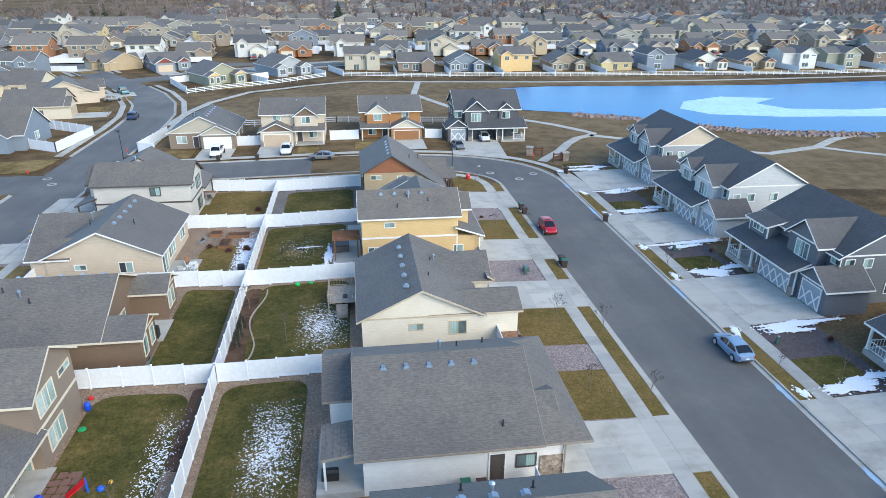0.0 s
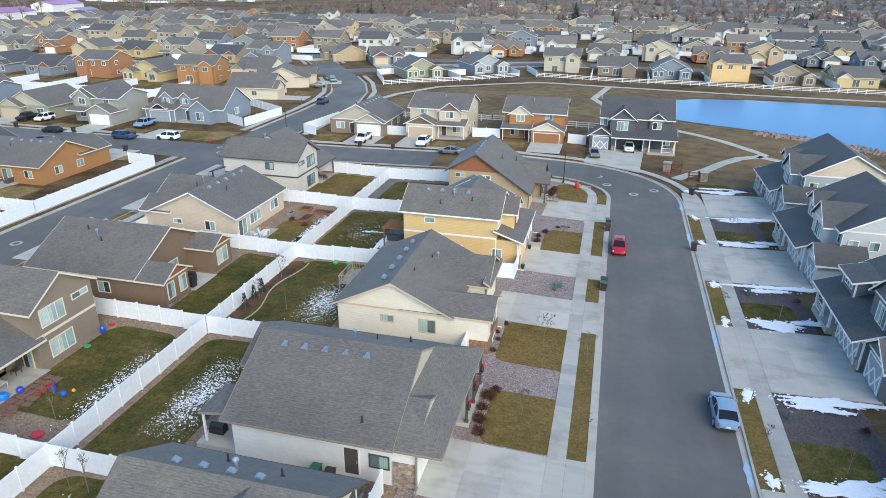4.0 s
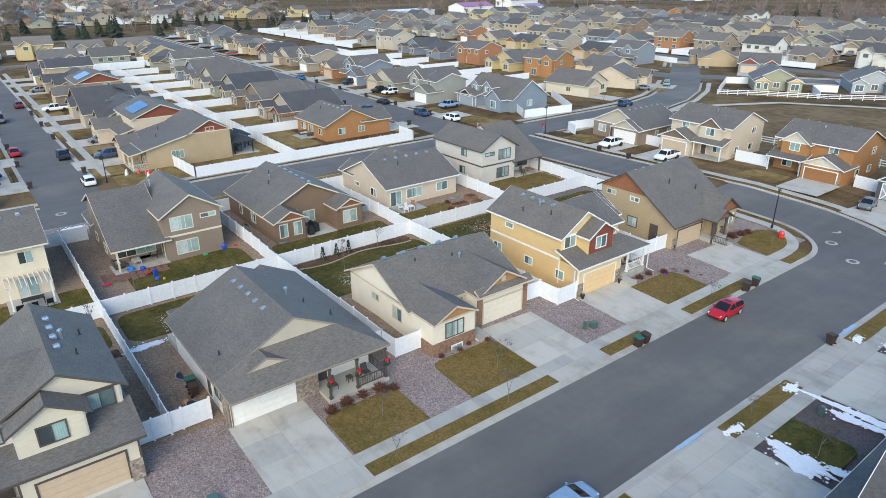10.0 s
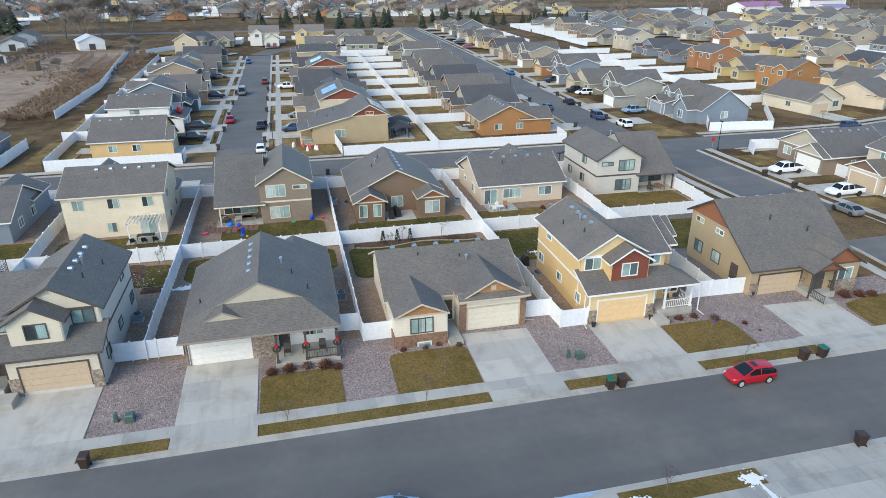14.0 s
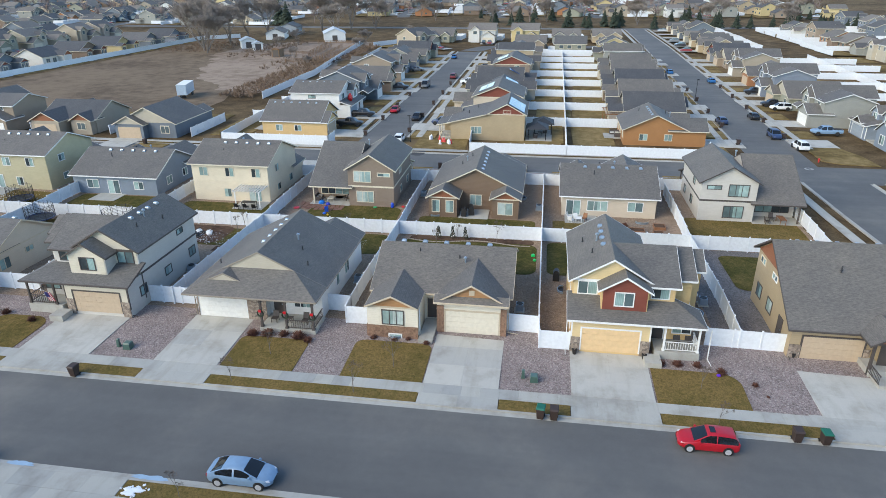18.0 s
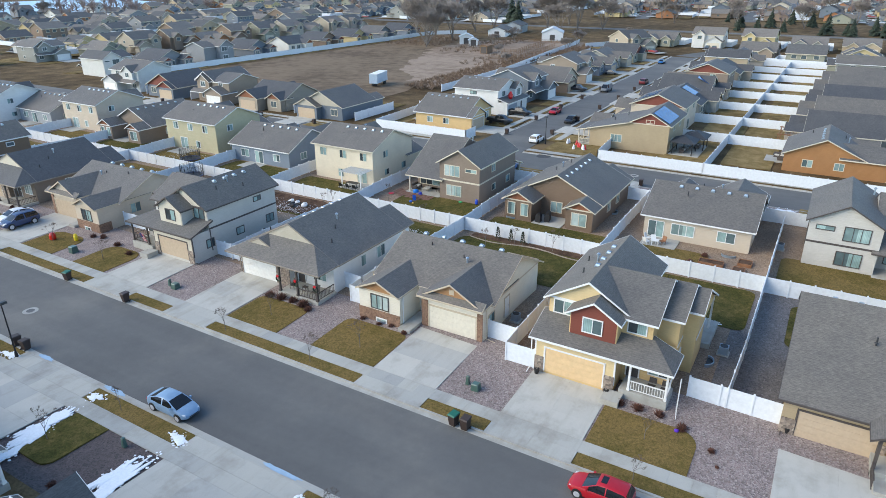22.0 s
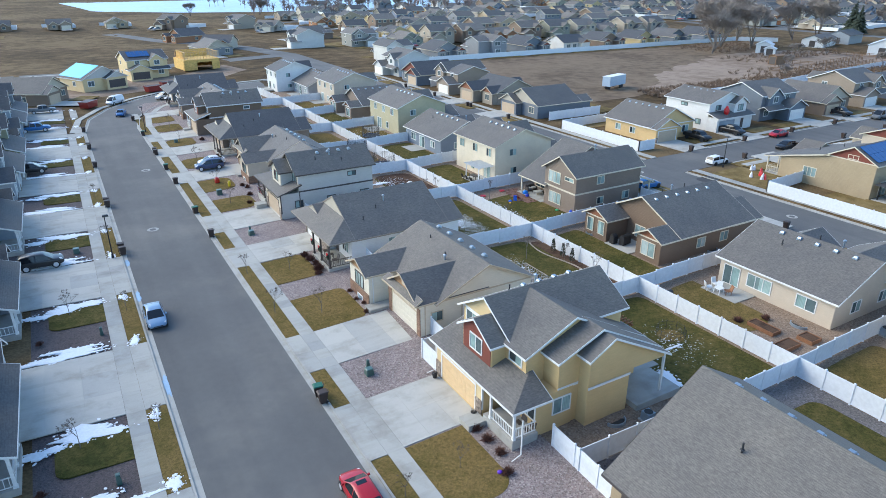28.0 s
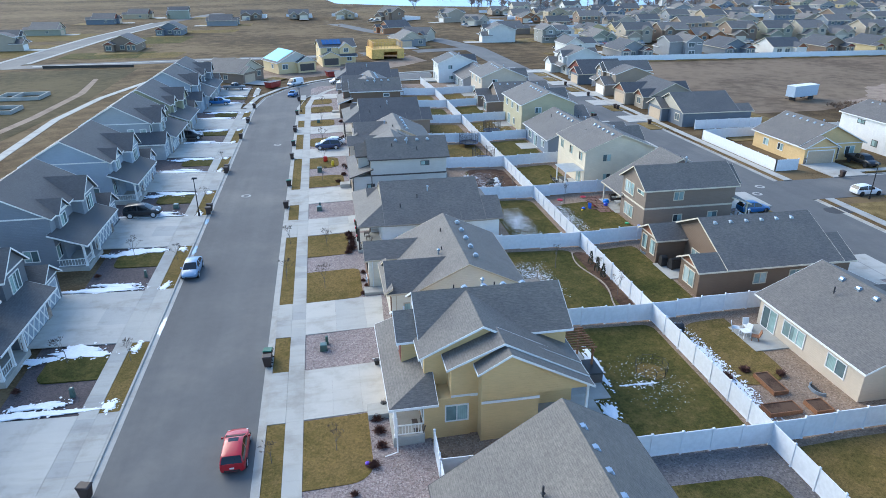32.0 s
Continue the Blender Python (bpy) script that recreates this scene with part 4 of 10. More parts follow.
    H.slab("porch_floor", 12.3, 14.5, *S(7.4, 11.6), -0.8, 0.2, M_CONC)
    H.slab("porch_step", 14.5, 16.0, *S(6.4, 7.9), -0.8, -0.12, M_CONC)
    H.door("E", Y(7.9), 12.3, 0.2, material=M_DARKTRIM)
    H.post(14.3, Y(8.2), 0.2, 2.75), H.post(14.3, Y(11.4), 0.2, 2.75)
    H.rail((14.3, Y(8.3)), (14.3, Y(11.3)), 0.2)
    H.rail((12.4, Y(11.4)), (14.2, Y(11.4)), 0.2)
    H.window("E", Y(10.2), 12.3, 0.9, 1.5, 1.2, 2)
    H.vents([(3.2 + 1.55 * k, Y(2.9), 7.15) for k in range(4)], 0)
    H.vents([(5.0, Y(1.2), 6.1), (8.5, Y(1.9), 6.5)], 0, kind="pipe")
    H.vents([(6.3, Y(2.4), 6.9)], 0, kind="flue")
    return H.done()


def twin_gable_ranch(base, s, label, wall, trim, roof, panel, door):
    """The ranch with its ridge along the street, a window wing and a garage wing in front."""
    Y = lambda v: base + s * v
    S = lambda a, b: (min(Y(a), Y(b)), max(Y(a), Y(b)))
    near, far = ("S", "N") if s > 0 else ("N", "S")
    H = House(label, pose(6, Y(6), 0), wall, trim, roof, off=(6, Y(6)), near=base > -25)
    H.roof(0.2, 10.6, *S(0, 12.6), 2.85, 5.35, "y", 0.45, accent=(wall, wall))
    H.roof(6.0, 14.0, *S(0, 4.7), 2.75, 3.85, "x", 0.1, ends=(0, 4), accent=(None, panel))
    H.roof(5.2, 12.5, *S(6.2, 12.6), 2.85, 4.65, "x", 0.12, ends=(0, 3.3), accent=(None, panel))
    lo, hi = S(6.0, 12.8)
    H.shed(12.4, 13.15, lo, hi, 3.5, 3.02, name="pent_roof")
    part("gable_vent", Shape().box(12.53 - H.ox, 12.58 - H.ox, Y(9.4) - 0.25 - H.oy, Y(9.4) + 0.25 - H.oy, 3.6, 4.1), M_TANTRIM, H.ob)
    H.veneer("E", *S(0.0, 4.7), 14.0, -0.8, 0.75, M_BRICK)
    H.veneer(near, 12.4, 14.0, Y(0), -0.8, 0.75, M_BRICK)
    H.veneer("E", *S(6.2, 6.85), 12.5, -0.8, 2.4, M_BRICK), H.veneer("E", *S(12.05, 12.6), 12.5, -0.8, 2.4, M_BRICK)
    H.garage("E", Y(9.45), 12.5, -0.32, 4.88, 2.2, door)
    H.window("E", Y(2.4), 14.0, 0.95, 1.9, 1.35, 3, M_DARKTRIM)
    H.window("E", Y(2.6), 14.09, -0.5, 1.1, 0.45, 1, M_WHITE)
    H.window(near, 4.9, Y(0), 1.5, 1.1, 0.55, 2), H.window(near, 8.6, Y(0), 0.9, 1.4, 1.2, 2)
    H.window(far, 10.8, Y(12.6), 0.9, 1.1, 0.9, 1), H.door(far, 7.6, Y(12.6), 0.0, material=M_WHITE)
    H.window("W", Y(3), 0.2, 0.9, 1.5, 1.2, 2), H.window("W", Y(9.5), 0.2, 0.1, 1.8, 2.0, 2)
    H.slab("front_step", 10.6, 14.6, *S(4.8, 6.1), -0.8, -0.1, M_CONC)
    H.door("E", Y(5.5), 10.6, 0.0, material=M_DARKTRIM)
    if base > 20:
        for k in range(14):
            H.slab("deck_board", -3.0, 0.18, *S(7.6 + 0.27 * k, 7.85 + 0.27 * k), 0.62, 0.7, M_DECK)
        for x in (-2.95, -0.1):
            for v in (7.7, 11.3):
                H.post(x, Y(v), -0.7, 1.55, 0.12, M_DECK, "deck_post")
        H.slab("deck_skirt", -2.98, -2.94, *S(7.65, 11.35), 0.35, 0.62, M_DECK)
        H.rail((-2.95, Y(11.25)), (-2.95, Y(7.75)), 0.7, M_DECK, gap=0.3), H.rail((-2.9, Y(11.3)), (0.1, Y(11.3)), 0.7, M_DECK, gap=0.3)
        H.rail((-2.9, Y(7.7)), (-2.2, Y(7.7)), 0.7, M_DECK, gap=0.3), H.rail((-1.1, Y(7.7)), (0.1, Y(7.7)), 0.7, M_DECK, gap=0.3)
        for k in range(4):
            H.slab("deck_step", -2.2, -1.1, *S(7.32 - 0.28 * k, 7.6 - 0.28 * k), -0.7, 0.5 - 0.2 * k, M_DECK)
    else:
        H.slab("back_deck", -3.0, 0.1, *S(7.6, 11.4), 0.35, 0.55, M_DECK)
        for v in (7.7, 11.3):
            H.post(-2.9, Y(v), -0.7, 0.45, 0.12, M_DECK, "deck_post")
    H.vents([(4.2, Y(1.5 + 2.2 * k), 5.1) for k in range(5)], 0)
    H.vents([(7.0, Y(7.6), 4.6), (6.4, Y(3.6), 4.9)], 0, kind="pipe")
    H.vents([(7.4, Y(8.2), 4.4)], 0, kind="flue")
    return H.done()


def deep_ranch(base, s, label, wall, trim, roof, panel, door):
    """The wide ranch with its ridge away from the street, a Dutch gable and a porch in front."""
    Y = lambda v: base + s * v
    S = lambda a, b: (min(Y(a), Y(b)), max(Y(a), Y(b)))
    near, far = ("S", "N") if s > 0 else ("N", "S")
    H = House(label, pose(6, Y(6), 0), wall, trim, roof, off=(6, Y(6)), fascia=M_TAUPETRIM, near=base > -25)
    H.n = 1
    H.roof(3.0, 12.4, *S(0, 12.2), 2.95, 6.0, "x", 0.44, hips=(0, 6.7), ends=(0, 4.1), fill=False)
    H.walls.box(-0.4 - H.ox, 12.4 - H.ox, *[v - H.oy for v in S(0, 7.0)], -0.8, 2.95)
    H.block()
    H.walls.box(-0.4 - H.ox, 11.4 - H.ox, *[v - H.oy for v in S(6.9, 12.2)], -0.8, 2.95)
    H.block()
    H.roof(-0.4, 11.0, *S(0, 12.2), 2.95, 6.0, "x", 0.5, ends=(1, 0.15), lift=0.012, accent=(wall, panel), z0=2.85)
    H.roof(6.0, 12.5, *S(0.6, 5.6), 3.15, 4.3, "x", 0.2, ends=(0, 0.15), fill=True, z0=2.9, accent=(None, panel))
    H.roof(-2.6, 2.0, *S(6.2, 12.2), 2.95, 4.45, "x", 0.45, ends=(1, 0), lift=0.006)
    H.shed(-3.0, 0.2, *S(0.2, 3.6), 2.55, 3.0)
    for v in (0.4, 3.4):
        H.post(-2.8, Y(v), -0.3, 2.5, 0.14)
    H.slab("patio", -3.4, -0.4, *S(0.0, 6.0), -0.8, 0.05, M_CONC)
    H.garage("E", Y(2.55), 12.4, -0.35, 4.88, 2.2, door)
    H.veneer("E", *S(-0.0, 0.05 + 0.05), 12.4, -0.8, 2.9, M_STONE)
    H.veneer("E", *S(5.1, 7.0), 12.4, -0.8, 2.3, M_STONE), H.veneer(near, 10.9, 12.45, Y(0), -0.8, 1.6, M_STONE)
    H.slab("porch_floor", 11.4, 14.3, *S(7.0, 12.4), -0.8, -0.1, M_CONC)
    for v in (7.2, 9.6, 12.2):
        H.post(14.1, Y(v), -0.1, 2.6, 0.18, M_DARKTRIM)
    H.rail((14.1, Y(9.7)), (14.1, Y(12.1)), -0.1, M_DARKTRIM), H.rail((11.5, Y(12.2)), (14.0, Y(12.2)), -0.1, M_DARKTRIM)
    H.door("E", Y(7.8), 11.4, -0.1, material=M_DARKTRIM), H.window("E", Y(10.3), 11.4, 0.75, 1.7, 1.3, 3)
    H.door(near, 8.1, Y(0), 0.0, material=M_DARKTRIM), H.window(near, 10.0, Y(0), 0.9, 1.2, 0.9, 1, M_DARKTRIM)
    H.window(far, 3.2, Y(12.2), 0.8, 1.4, 1.3, 2), H.window(far, 6.4, Y(12.2), 0.9, 0.8, 1.2, 1)
    H.window("W", Y(8.4), -2.6, 0.4, 1.8, 1.8, 2)
    H.vents([(1.2 + 1.55 * k, Y(5.2), 5.65) for k in range(5)], 0)
    H.vents([(8.6, Y(0.9), 3.5), (6.8, Y(8.9), 4.7), (9.0, Y(10.2), 4.1)], 0, kind="pipe")
    H.vents([(5.4, Y(8.0), 5.2)], 0, kind="flue")
    return H.done()


# ---- west side of the main street ----
def shift(ob, dx, dz=0.0):
    ob.location.x += dx
    ob.location.z += dz
    return ob


shift(deep_ranch(32.75, 1, "pale cream ranch house with grey shingles, white garage and porch", M_OFFWHITE, M_WHITE, M_ROOF, M_BEIGEP, M_DOORWHITE), 0.75)
shift(twin_gable_ranch(50.0, 1, "cream ranch house with brick base and two front gables", M_CREAMB, M_TANTRIM, M_ROOF, M_CEDAR, M_DOORCREAM), 0.45)
shift(stepped_house(68.1, 1, "yellow two-storey house with a red bay and white porch", M_YELLOW, M_WHITE, M_ROOF, M_RED, M_YELLOWB, M_DOORYEL), 0.2, 0.12)
shift(stepped_house(26.6, -1, "pale two-storey house with dark trim and tan garage door", M_PALEGREY, M_DARKTRIM, M_ROOF, M_CREAM, M_CREAM, M_DOORTAN), 0.2, 0.25)
twin_gable_ranch(8.0, -1, "tan ranch house with grey shingles and two front gables", M_TANL, M_TANTRIM, M_ROOF, M_TANL, M_DOORTAN)
deep_ranch(-23.0, 1, "grey-brown ranch house with white trim and porch", M_TAUPE, M_WHITE, M_ROOFD, M_CREAM, M_DOORTAN)
stepped_house(-30.0, -1, "brown two-storey house with a red gable and white trim", M_BROWN, M_WHITE, M_ROOF, M_RED, M_TAUPE, M_DOORTAN)
twin_gable_ranch(-48.5, -1, "taupe ranch house with white trim", M_TAUPE, M_WHITE, M_ROOF, M_TAUPE, M_DOORTAN)
deep_ranch(-78.0, 1, "dark grey ranch house near the bend of the street", M_GREY, M_WHITE, M_ROOFD, M_GREY, M_DOORWHITE)

# the tan house at the corner
H = House("tan house with a steep grey roof and red gables", pose(6.5, 93, 0), M_TAN, M_DARKTRIM, M_ROOF, off=(6.5, 93))
H.roof(1.4, 12.5, 86.75, 98.6, 5.3, 7.55, "y", 0.45, at=5.25, ez2=2.75, z0=-0.8)
for yy, sg in ((86.75, -1), (98.6, 1)):
    part("gable_panel", Shape().prism([(1.4 - H.ox, 5.2), (8.7 - H.ox, 5.2), (5.25 - H.ox, 7.42)], "y", yy - H.oy + sg * 0.004, yy - H.oy + sg * 0.04), M_RUST, H.ob)
H.garage("E", 90.2, 12.5, -0.4, 4.88, 2.2, M_DOORTAN, M_DARKTRIM)
H.veneer("E", 86.75, 87.7, 12.5, -0.8, 0.95, M_STONE), H.veneer("E", 92.7, 93.2, 12.5, -0.8, 0.95, M_STONE)
H.roof(8.0, 13.6, 93.6, 98.6, 2.9, 4.6, "x", 0.4, ends=(0, 1), accent=(None, M_RUST))
H.veneer("E", 95.6, 98.6, 13.6, -0.8, 0.95, M_STONE)
H.roof(11.5, 14.6, 92.2, 95.4, 2.75, 3.7, "x", 0.35, ends=(0, 1), fill=False, accent=(None, M_RUST))
for yy in (92.5, 95.1):
    H.post(14.3, yy, -0.5, 2.7, 0.2, M_DARKTRIM)
H.slab("porch_floor", 12.5, 14.6, 92.4, 95.3, -0.8, 0.15, M_CONC), H.slab("porch_step", 14.6, 16.2, 92.6, 94.2, -0.8, -0.2, M_CONC)
H.rail((14.5, 92.4), (16.4, 92.4), -0.1, M_DARKTRIM), H.rail((14.3, 95.2), (12.6, 95.2), 0.15, M_DARKTRIM)
H.window("E", 97.0, 13.6, 0.9, 1.6, 1.3, 2, M_WHITE), H.door("E", 93.9, 13.6, 0.15)
H.window("S", 3.0, 86.75, 4.3, 1.3, 0.5, 2, M_CREAMTRIM), H.window("S", 6.6, 86.75, 4.2, 1.2, 0.45, 2, M_WHITE)
H.window("S", 3.4, 86.75, 0.9, 1.3, 1.2, 1, M_DARKTRIM), H.window("S", 6.6, 86.75, 0.9, 1.3, 1.2, 1, M_DARKTRIM), H.door("S", 9.8, 86.75, -0.1)
H.window("W", 90.5, 1.4, 3.5, 1.5, 1.2, 2), H.window("W", 95.0, 1.4, 0.6, 1.8, 1.8, 2), H.window("N", 5.0, 98.6, 0.9, 1.5, 1.2, 2)
H.vents([(4.9, 88.6 + 1.7 * k, 7.4) for k in range(5)], 0)
H.vents([(8.0, 91.5, 6.1), (9.6, 95.0, 5.1)], 0, kind="pipe")
shift(H.done(), 0.45)


# ---- houses in rows ----
def ranch(label, at, wall, trim, roof, panel, door, s=1, near=True, group="", w=6.2, bumps=0, patio=0.0):
    H = House(label, at, wall, trim, roof, near=near, group=group)
    S = lambda a, b: (min(s * a, s * b), max(s * a, s * b))
    H.roof(-7.0, 4.6, -w, w, 2.9, 5.6, "y", 0.45)
    H.roof(1.0, 8.0, *S(-w, 0.1), 2.9, 4.6, "x", 0.4, ends=(0, 1), accent=(None, panel))
    H.roof(2.0, 6.2, *S(1.6, w - 0.2), 2.8, 4.1, "x", 0.4, ends=(0, 1), accent=(None, panel))
    if near:
        H.veneer("E", *S(-w, -w + 0.5), 8.0, -0.6, 1.0, M_STONE), H.veneer("E", *S(1.6, w - 0.2), 6.2, -0.6, 0.9, M_STONE)
        H.door("E", s * 0.8, 4.6, 0.0)
        H.vents([(-1.9, -4.4 + 1.9 * k, 5.45) for k in range(5)], 0)
        H.vents([(1.4, s * 1.0, 4.8), (-3.6, s * 2.0, 5.0)], 0, kind="pipe"), H.vents([(1.9, -s * 1.2, 4.7)], 0, kind="flue")
        H.window("S", 1.2, -w, 0.9, 1.3, 1.1, 2), H.window("N", -3.4, w, 0.9, 1.3, 1.1, 2), H.window("N", 1.2, w, 1.4, 1.1, 0.5, 1)
        H.slab("patio", -10.2, -7.0, -1.6 + patio, 2.6 + patio, -0.7, 0.05, M_CONC)
    if not near:
        H.roof(-9.4, -3.0, *S(-w, -1.8), 2.8, 4.3, "x", 0.35, ends=(1, 0), accent=(panel, None))
    H.garage("E", s * (0.1 - w) / 2, 8.0, 0.0, 4.88, 2.15, door)
    H.window("E", s * (w + 1.4) / 2, 6.2, 0.9, 1.7, 1.3, 2)
    if patio:
        H.window("W", 4.7, -7.0, 0.1, 1.8, 2.0, 2), H.window("W", 1.5, -7.0, 0.8, 2.6, 1.3, 3), H.window("W", -3.5, -7.0, 0.9, 1.9, 1.2, 2)
    else:
        H.window("W", 0.2, -7.0, 0.1, 1.8, 2.0, 2), H.window("W", 3.6, -7.0, 0.9, 1.8, 1.2, 2), H.window("W", -3.9, -7.0, 0.9, 1.4, 1.1, 2)
    H.window("S", -3.4, -w, 0.9, 1.4, 1.1, 2)
    return H.done()


def gable_ranch(label, at, wall, trim, roof, panel, door, s=1, near=True, group="", w=6.1, bumps=1):
    """The ridge runs from front to back; small gabled bays at the back."""
    H = House(label, at, wall, trim, roof, near=near, group=group)
    S = lambda a, b: (min(s * a, s * b), max(s * a, s * b))
    H.roof(-5.6, 6.6, -w, w, 2.9, 5.9, "x", 0.45, accent=(None, panel))
    H.roof(3.0, 8.2, *S(-w, 0.0), 2.8, 4.4, "x", 0.4, ends=(0, 1), accent=(None, panel))
    if bumps:
        H.roof(-8.8, -4.0, *S(-w, -w + 3.6), 2.8, 3.75, "x", 0.35, ends=(1, 0), accent=(M_RUST if near else panel, None))
        H.roof(-9.0, -4.0, *S(w - 3.9, w), 2.8, 3.85, "x", 0.35, ends=(1, 0), accent=(M_RUST if near else panel, None))
        H.window("W", s * (-w + 1.8), -8.8, 0.6, 1.9, 1.6, 2), H.window("W", s * (w - 2.9), -9.0, 0.7, 0.95, 1.6, 1), H.window("W", s * (w - 1.0), -9.0, 0.7, 0.95, 1.6, 1)
    H.window("W", 0.0, -5.6, 0.7, 1.5, 1.4, 2)
    if near:
        H.door("E", s * 1.2, 6.6, 0.0), H.veneer("E", *S(-w, -w + 0.5), 8.2, -0.6, 1.0, M_STONE)
        H.vents([(-4.5 + 1.8 * k, -s * 0.8, 5.6) for k in range(6)], 0)
        H.vents([(0.5, s * 2.6, 4.8), (3.0, s * 1.4, 5.4)], 0, kind="pipe"), H.vents([(1.4, s * 2.0, 5.1)], 0, kind="flue")
        H.window("S", -2.0, -w, 0.9, 1.3, 1.1, 2), H.window("N", -2.0, w, 0.9, 1.3, 1.1, 2), H.window("N", 2.2, w, 0.9, 0.8, 1.1, 1)
        H.slab("patio", -9.4, -5.6, -2.0, 2.0, -0.7, 0.04, M_CONC)
    H.garage("E", -s * w / 2, 8.2, 0.0, 4.88, 2.15, door)
    H.window("E", s * 3.8, 6.6, 0.9, 1.7, 1.3, 2)
    H.window("S", 2.0, -w, 0.9, 1.3, 1.1, 2)
    return H.done()


def two_storey(label, at, wall, trim, roof, panel, door, s=1, near=True, group="", w=6.0, back_bay=False, side=None, pergola=False):
    H = House(label, at, wall, trim, roof, near=near, group=group)
    S = lambda a, b: (min(s * a, s * b), max(s * a, s * b))
    if back_bay:
        H.roof(-7.0, 5.0, *S(-0.6, w), 5.4, 7.4, "x", 0.4)
        if near:
            H.roof(-7.0, 5.2, *S(-w, 0.0), 2.75, 7.15, "y", 0.4, ends=(1, 0) if s > 0 else (0, 1), at=0.9, ez2=5.2, fill=False)
            H.walls.prism([(-4.6, -0.6), (5.18, -0.6), (5.18, 5.2), (0.9, 7.15), (-4.6, 4.08)], "y", *S(-w, 0.0))
            H.block()
        else:
            H.roof(-4.6, 5.2, *S(-w, 0.0), 5.2, 6.9, "y", 0.4, ends=(1, 0) if s > 0 else (0, 1), ez2=5.2, z0=-0.6)
        if near:
            H.post(-7.1, s * (-w + 0.2), -0.2, 2.7, 0.18), H.slab("patio", -7.6, -4.6, *S(-w - 0.4, -0.5), -0.3, 0.05, M_CONC)
            H.window("W", s * (-w * 0.56), -4.6, 0.75, 4.2, 1.25, 4), H.door("S" if s > 0 else "N", -5.7, -s * 0.6, 0.05, 0.9, 2.05, M_GLASS)
            H.band("W", *S(-0.6, w), -7.0, 2.7, 0.22), H.band("S" if s < 0 else "N", -7.0, 5.0, s * w, 2.7, 0.22)
        xb, wy = -7.0, s * (w - 0.6) / 2
        H.window("W", wy - 1.2 * s, xb, 3.5, 2.4, 1.5, 3), H.window("W", wy + 1.9 * s, xb, 4.4, 1.7, 0.42, 1), H.window("W", wy - 0.9 * s, xb, 0.55, 2.4, 1.5, 3)
    else:
        H.roof(-6.0, 5.0, -w, w, 5.5, 7.7, "y", 0.4, accent=(side, side))
        xb = -6.0
        for y in (-4.0, 0.0, 4.0):
            H.window("W", y, xb, 3.7, 1.2, 1.2, 2)
        if near:
            H.window("W", 0.6 if pergola else -1.6, xb, 0.6, 1.0, 1.2, 1)
        H.window("W", -3.6 if pergola else 2.2, xb, 0.1, 1.8, 2.0, 2)
        if near:
            H.vents([(-1.4, -4.5 + 1.7 * k, 7.5) for k in range(5)], 0)
    if not near and not back_bay:
        H.roof(-7.4, -2.0, *S(-w + 0.4, -1.4), 5.4, 6.7, "x", 0.35, ends=(1, 0), accent=(panel, None))
        H.window("W", -s * 3.5, -7.4, 3.7, 1.5, 1.2, 2)
    H.roof(2.0, 6.0, *S(0.4, 4.8), 5.3, 6.9, "x", 0.35, ends=(0, 1), accent=(None, panel), z0=2.7)
    H.roof(3.0, 8.0, *S(-w, 0.1), 2.8, 4.3, "x", 0.4, ends=(0, 1), accent=(None, panel))
    H.shed(4.8, 7.6, *S(0.1, w + 0.2), 3.7, 2.7) if near else H.roof(4.9, 7.0, *S(0.3, w), 2.6, 3.2, "y", 0.3, fill=False)
    if near:
        for v in (0.6, w - 0.2):
            H.post(7.3, s * v, -0.3, 2.65)
        H.slab("porch_floor", 5.0, 7.5, *S(0.2, w), -0.6, 0.1, M_CONC), H.door("E", s * 1.2, 5.0, 0.1)
        H.veneer("E", *S(-w, -w + 0.5), 8.0, -0.6, 1.0, M_STONE)
        H.vents([(1.6, -s * 2.0, 6.6), (-3.0, s * 2.0, 6.5)], 0, kind="pipe"), H.vents([(1.0, s * 0.6, 7.0)], 0, kind="flue")
        H.window("N", -2.6, w, 3.8, 1.2, 1.0, 2), H.window("N", -2.2, w, 0.9, 1.2, 1.0, 1), H.window("N", 2.4, w, 0.9, 1.2, 1.0, 1)
        H.window("S", 2.4, -w, 0.9, 1.2, 1.0, 1)
        if not back_bay:
            H.slab("patio", -9.4, -6.0, *((-5.8, -1.4) if pergola else (-1.0, 3.4)), -0.7, 0.05, M_CONC)
            H.band("W", -w, w, -6.0, 2.72, 0.2, wall)
        if pergola:
            for y in (-5.4, -1.8):
                H.post(-8.8, y, 0.0, 2.4, 0.14, M_WHITE, "pergola_post")
            for k in range(10):
                H.slab("pergola_slat", -9.1, -6.0, -5.6 + k * 0.44, -5.54 + k * 0.44, 2.4, 2.55, M_WHITE)
    H.garage("E", s * (0.1 - w) / 2, 8.0, 0.0, 4.88, 2.15, door)
    H.window("E", s * 2.6, 6.0, 3.9, 1.5, 1.2, 2), H.window("E", -s * 3.0, 5.0 if not back_bay else 5.2, 4.3, 1.3, 0.9, 2)
    H.window("E", s * 3.8, 5.0, 0.9, 1.5, 1.2, 2)
    H.window("S", -2.6, -w, 3.8, 1.2, 1.0, 2), H.window("S", -2.4, -w, 0.9, 1.1, 0.9, 1)
    return H.done()


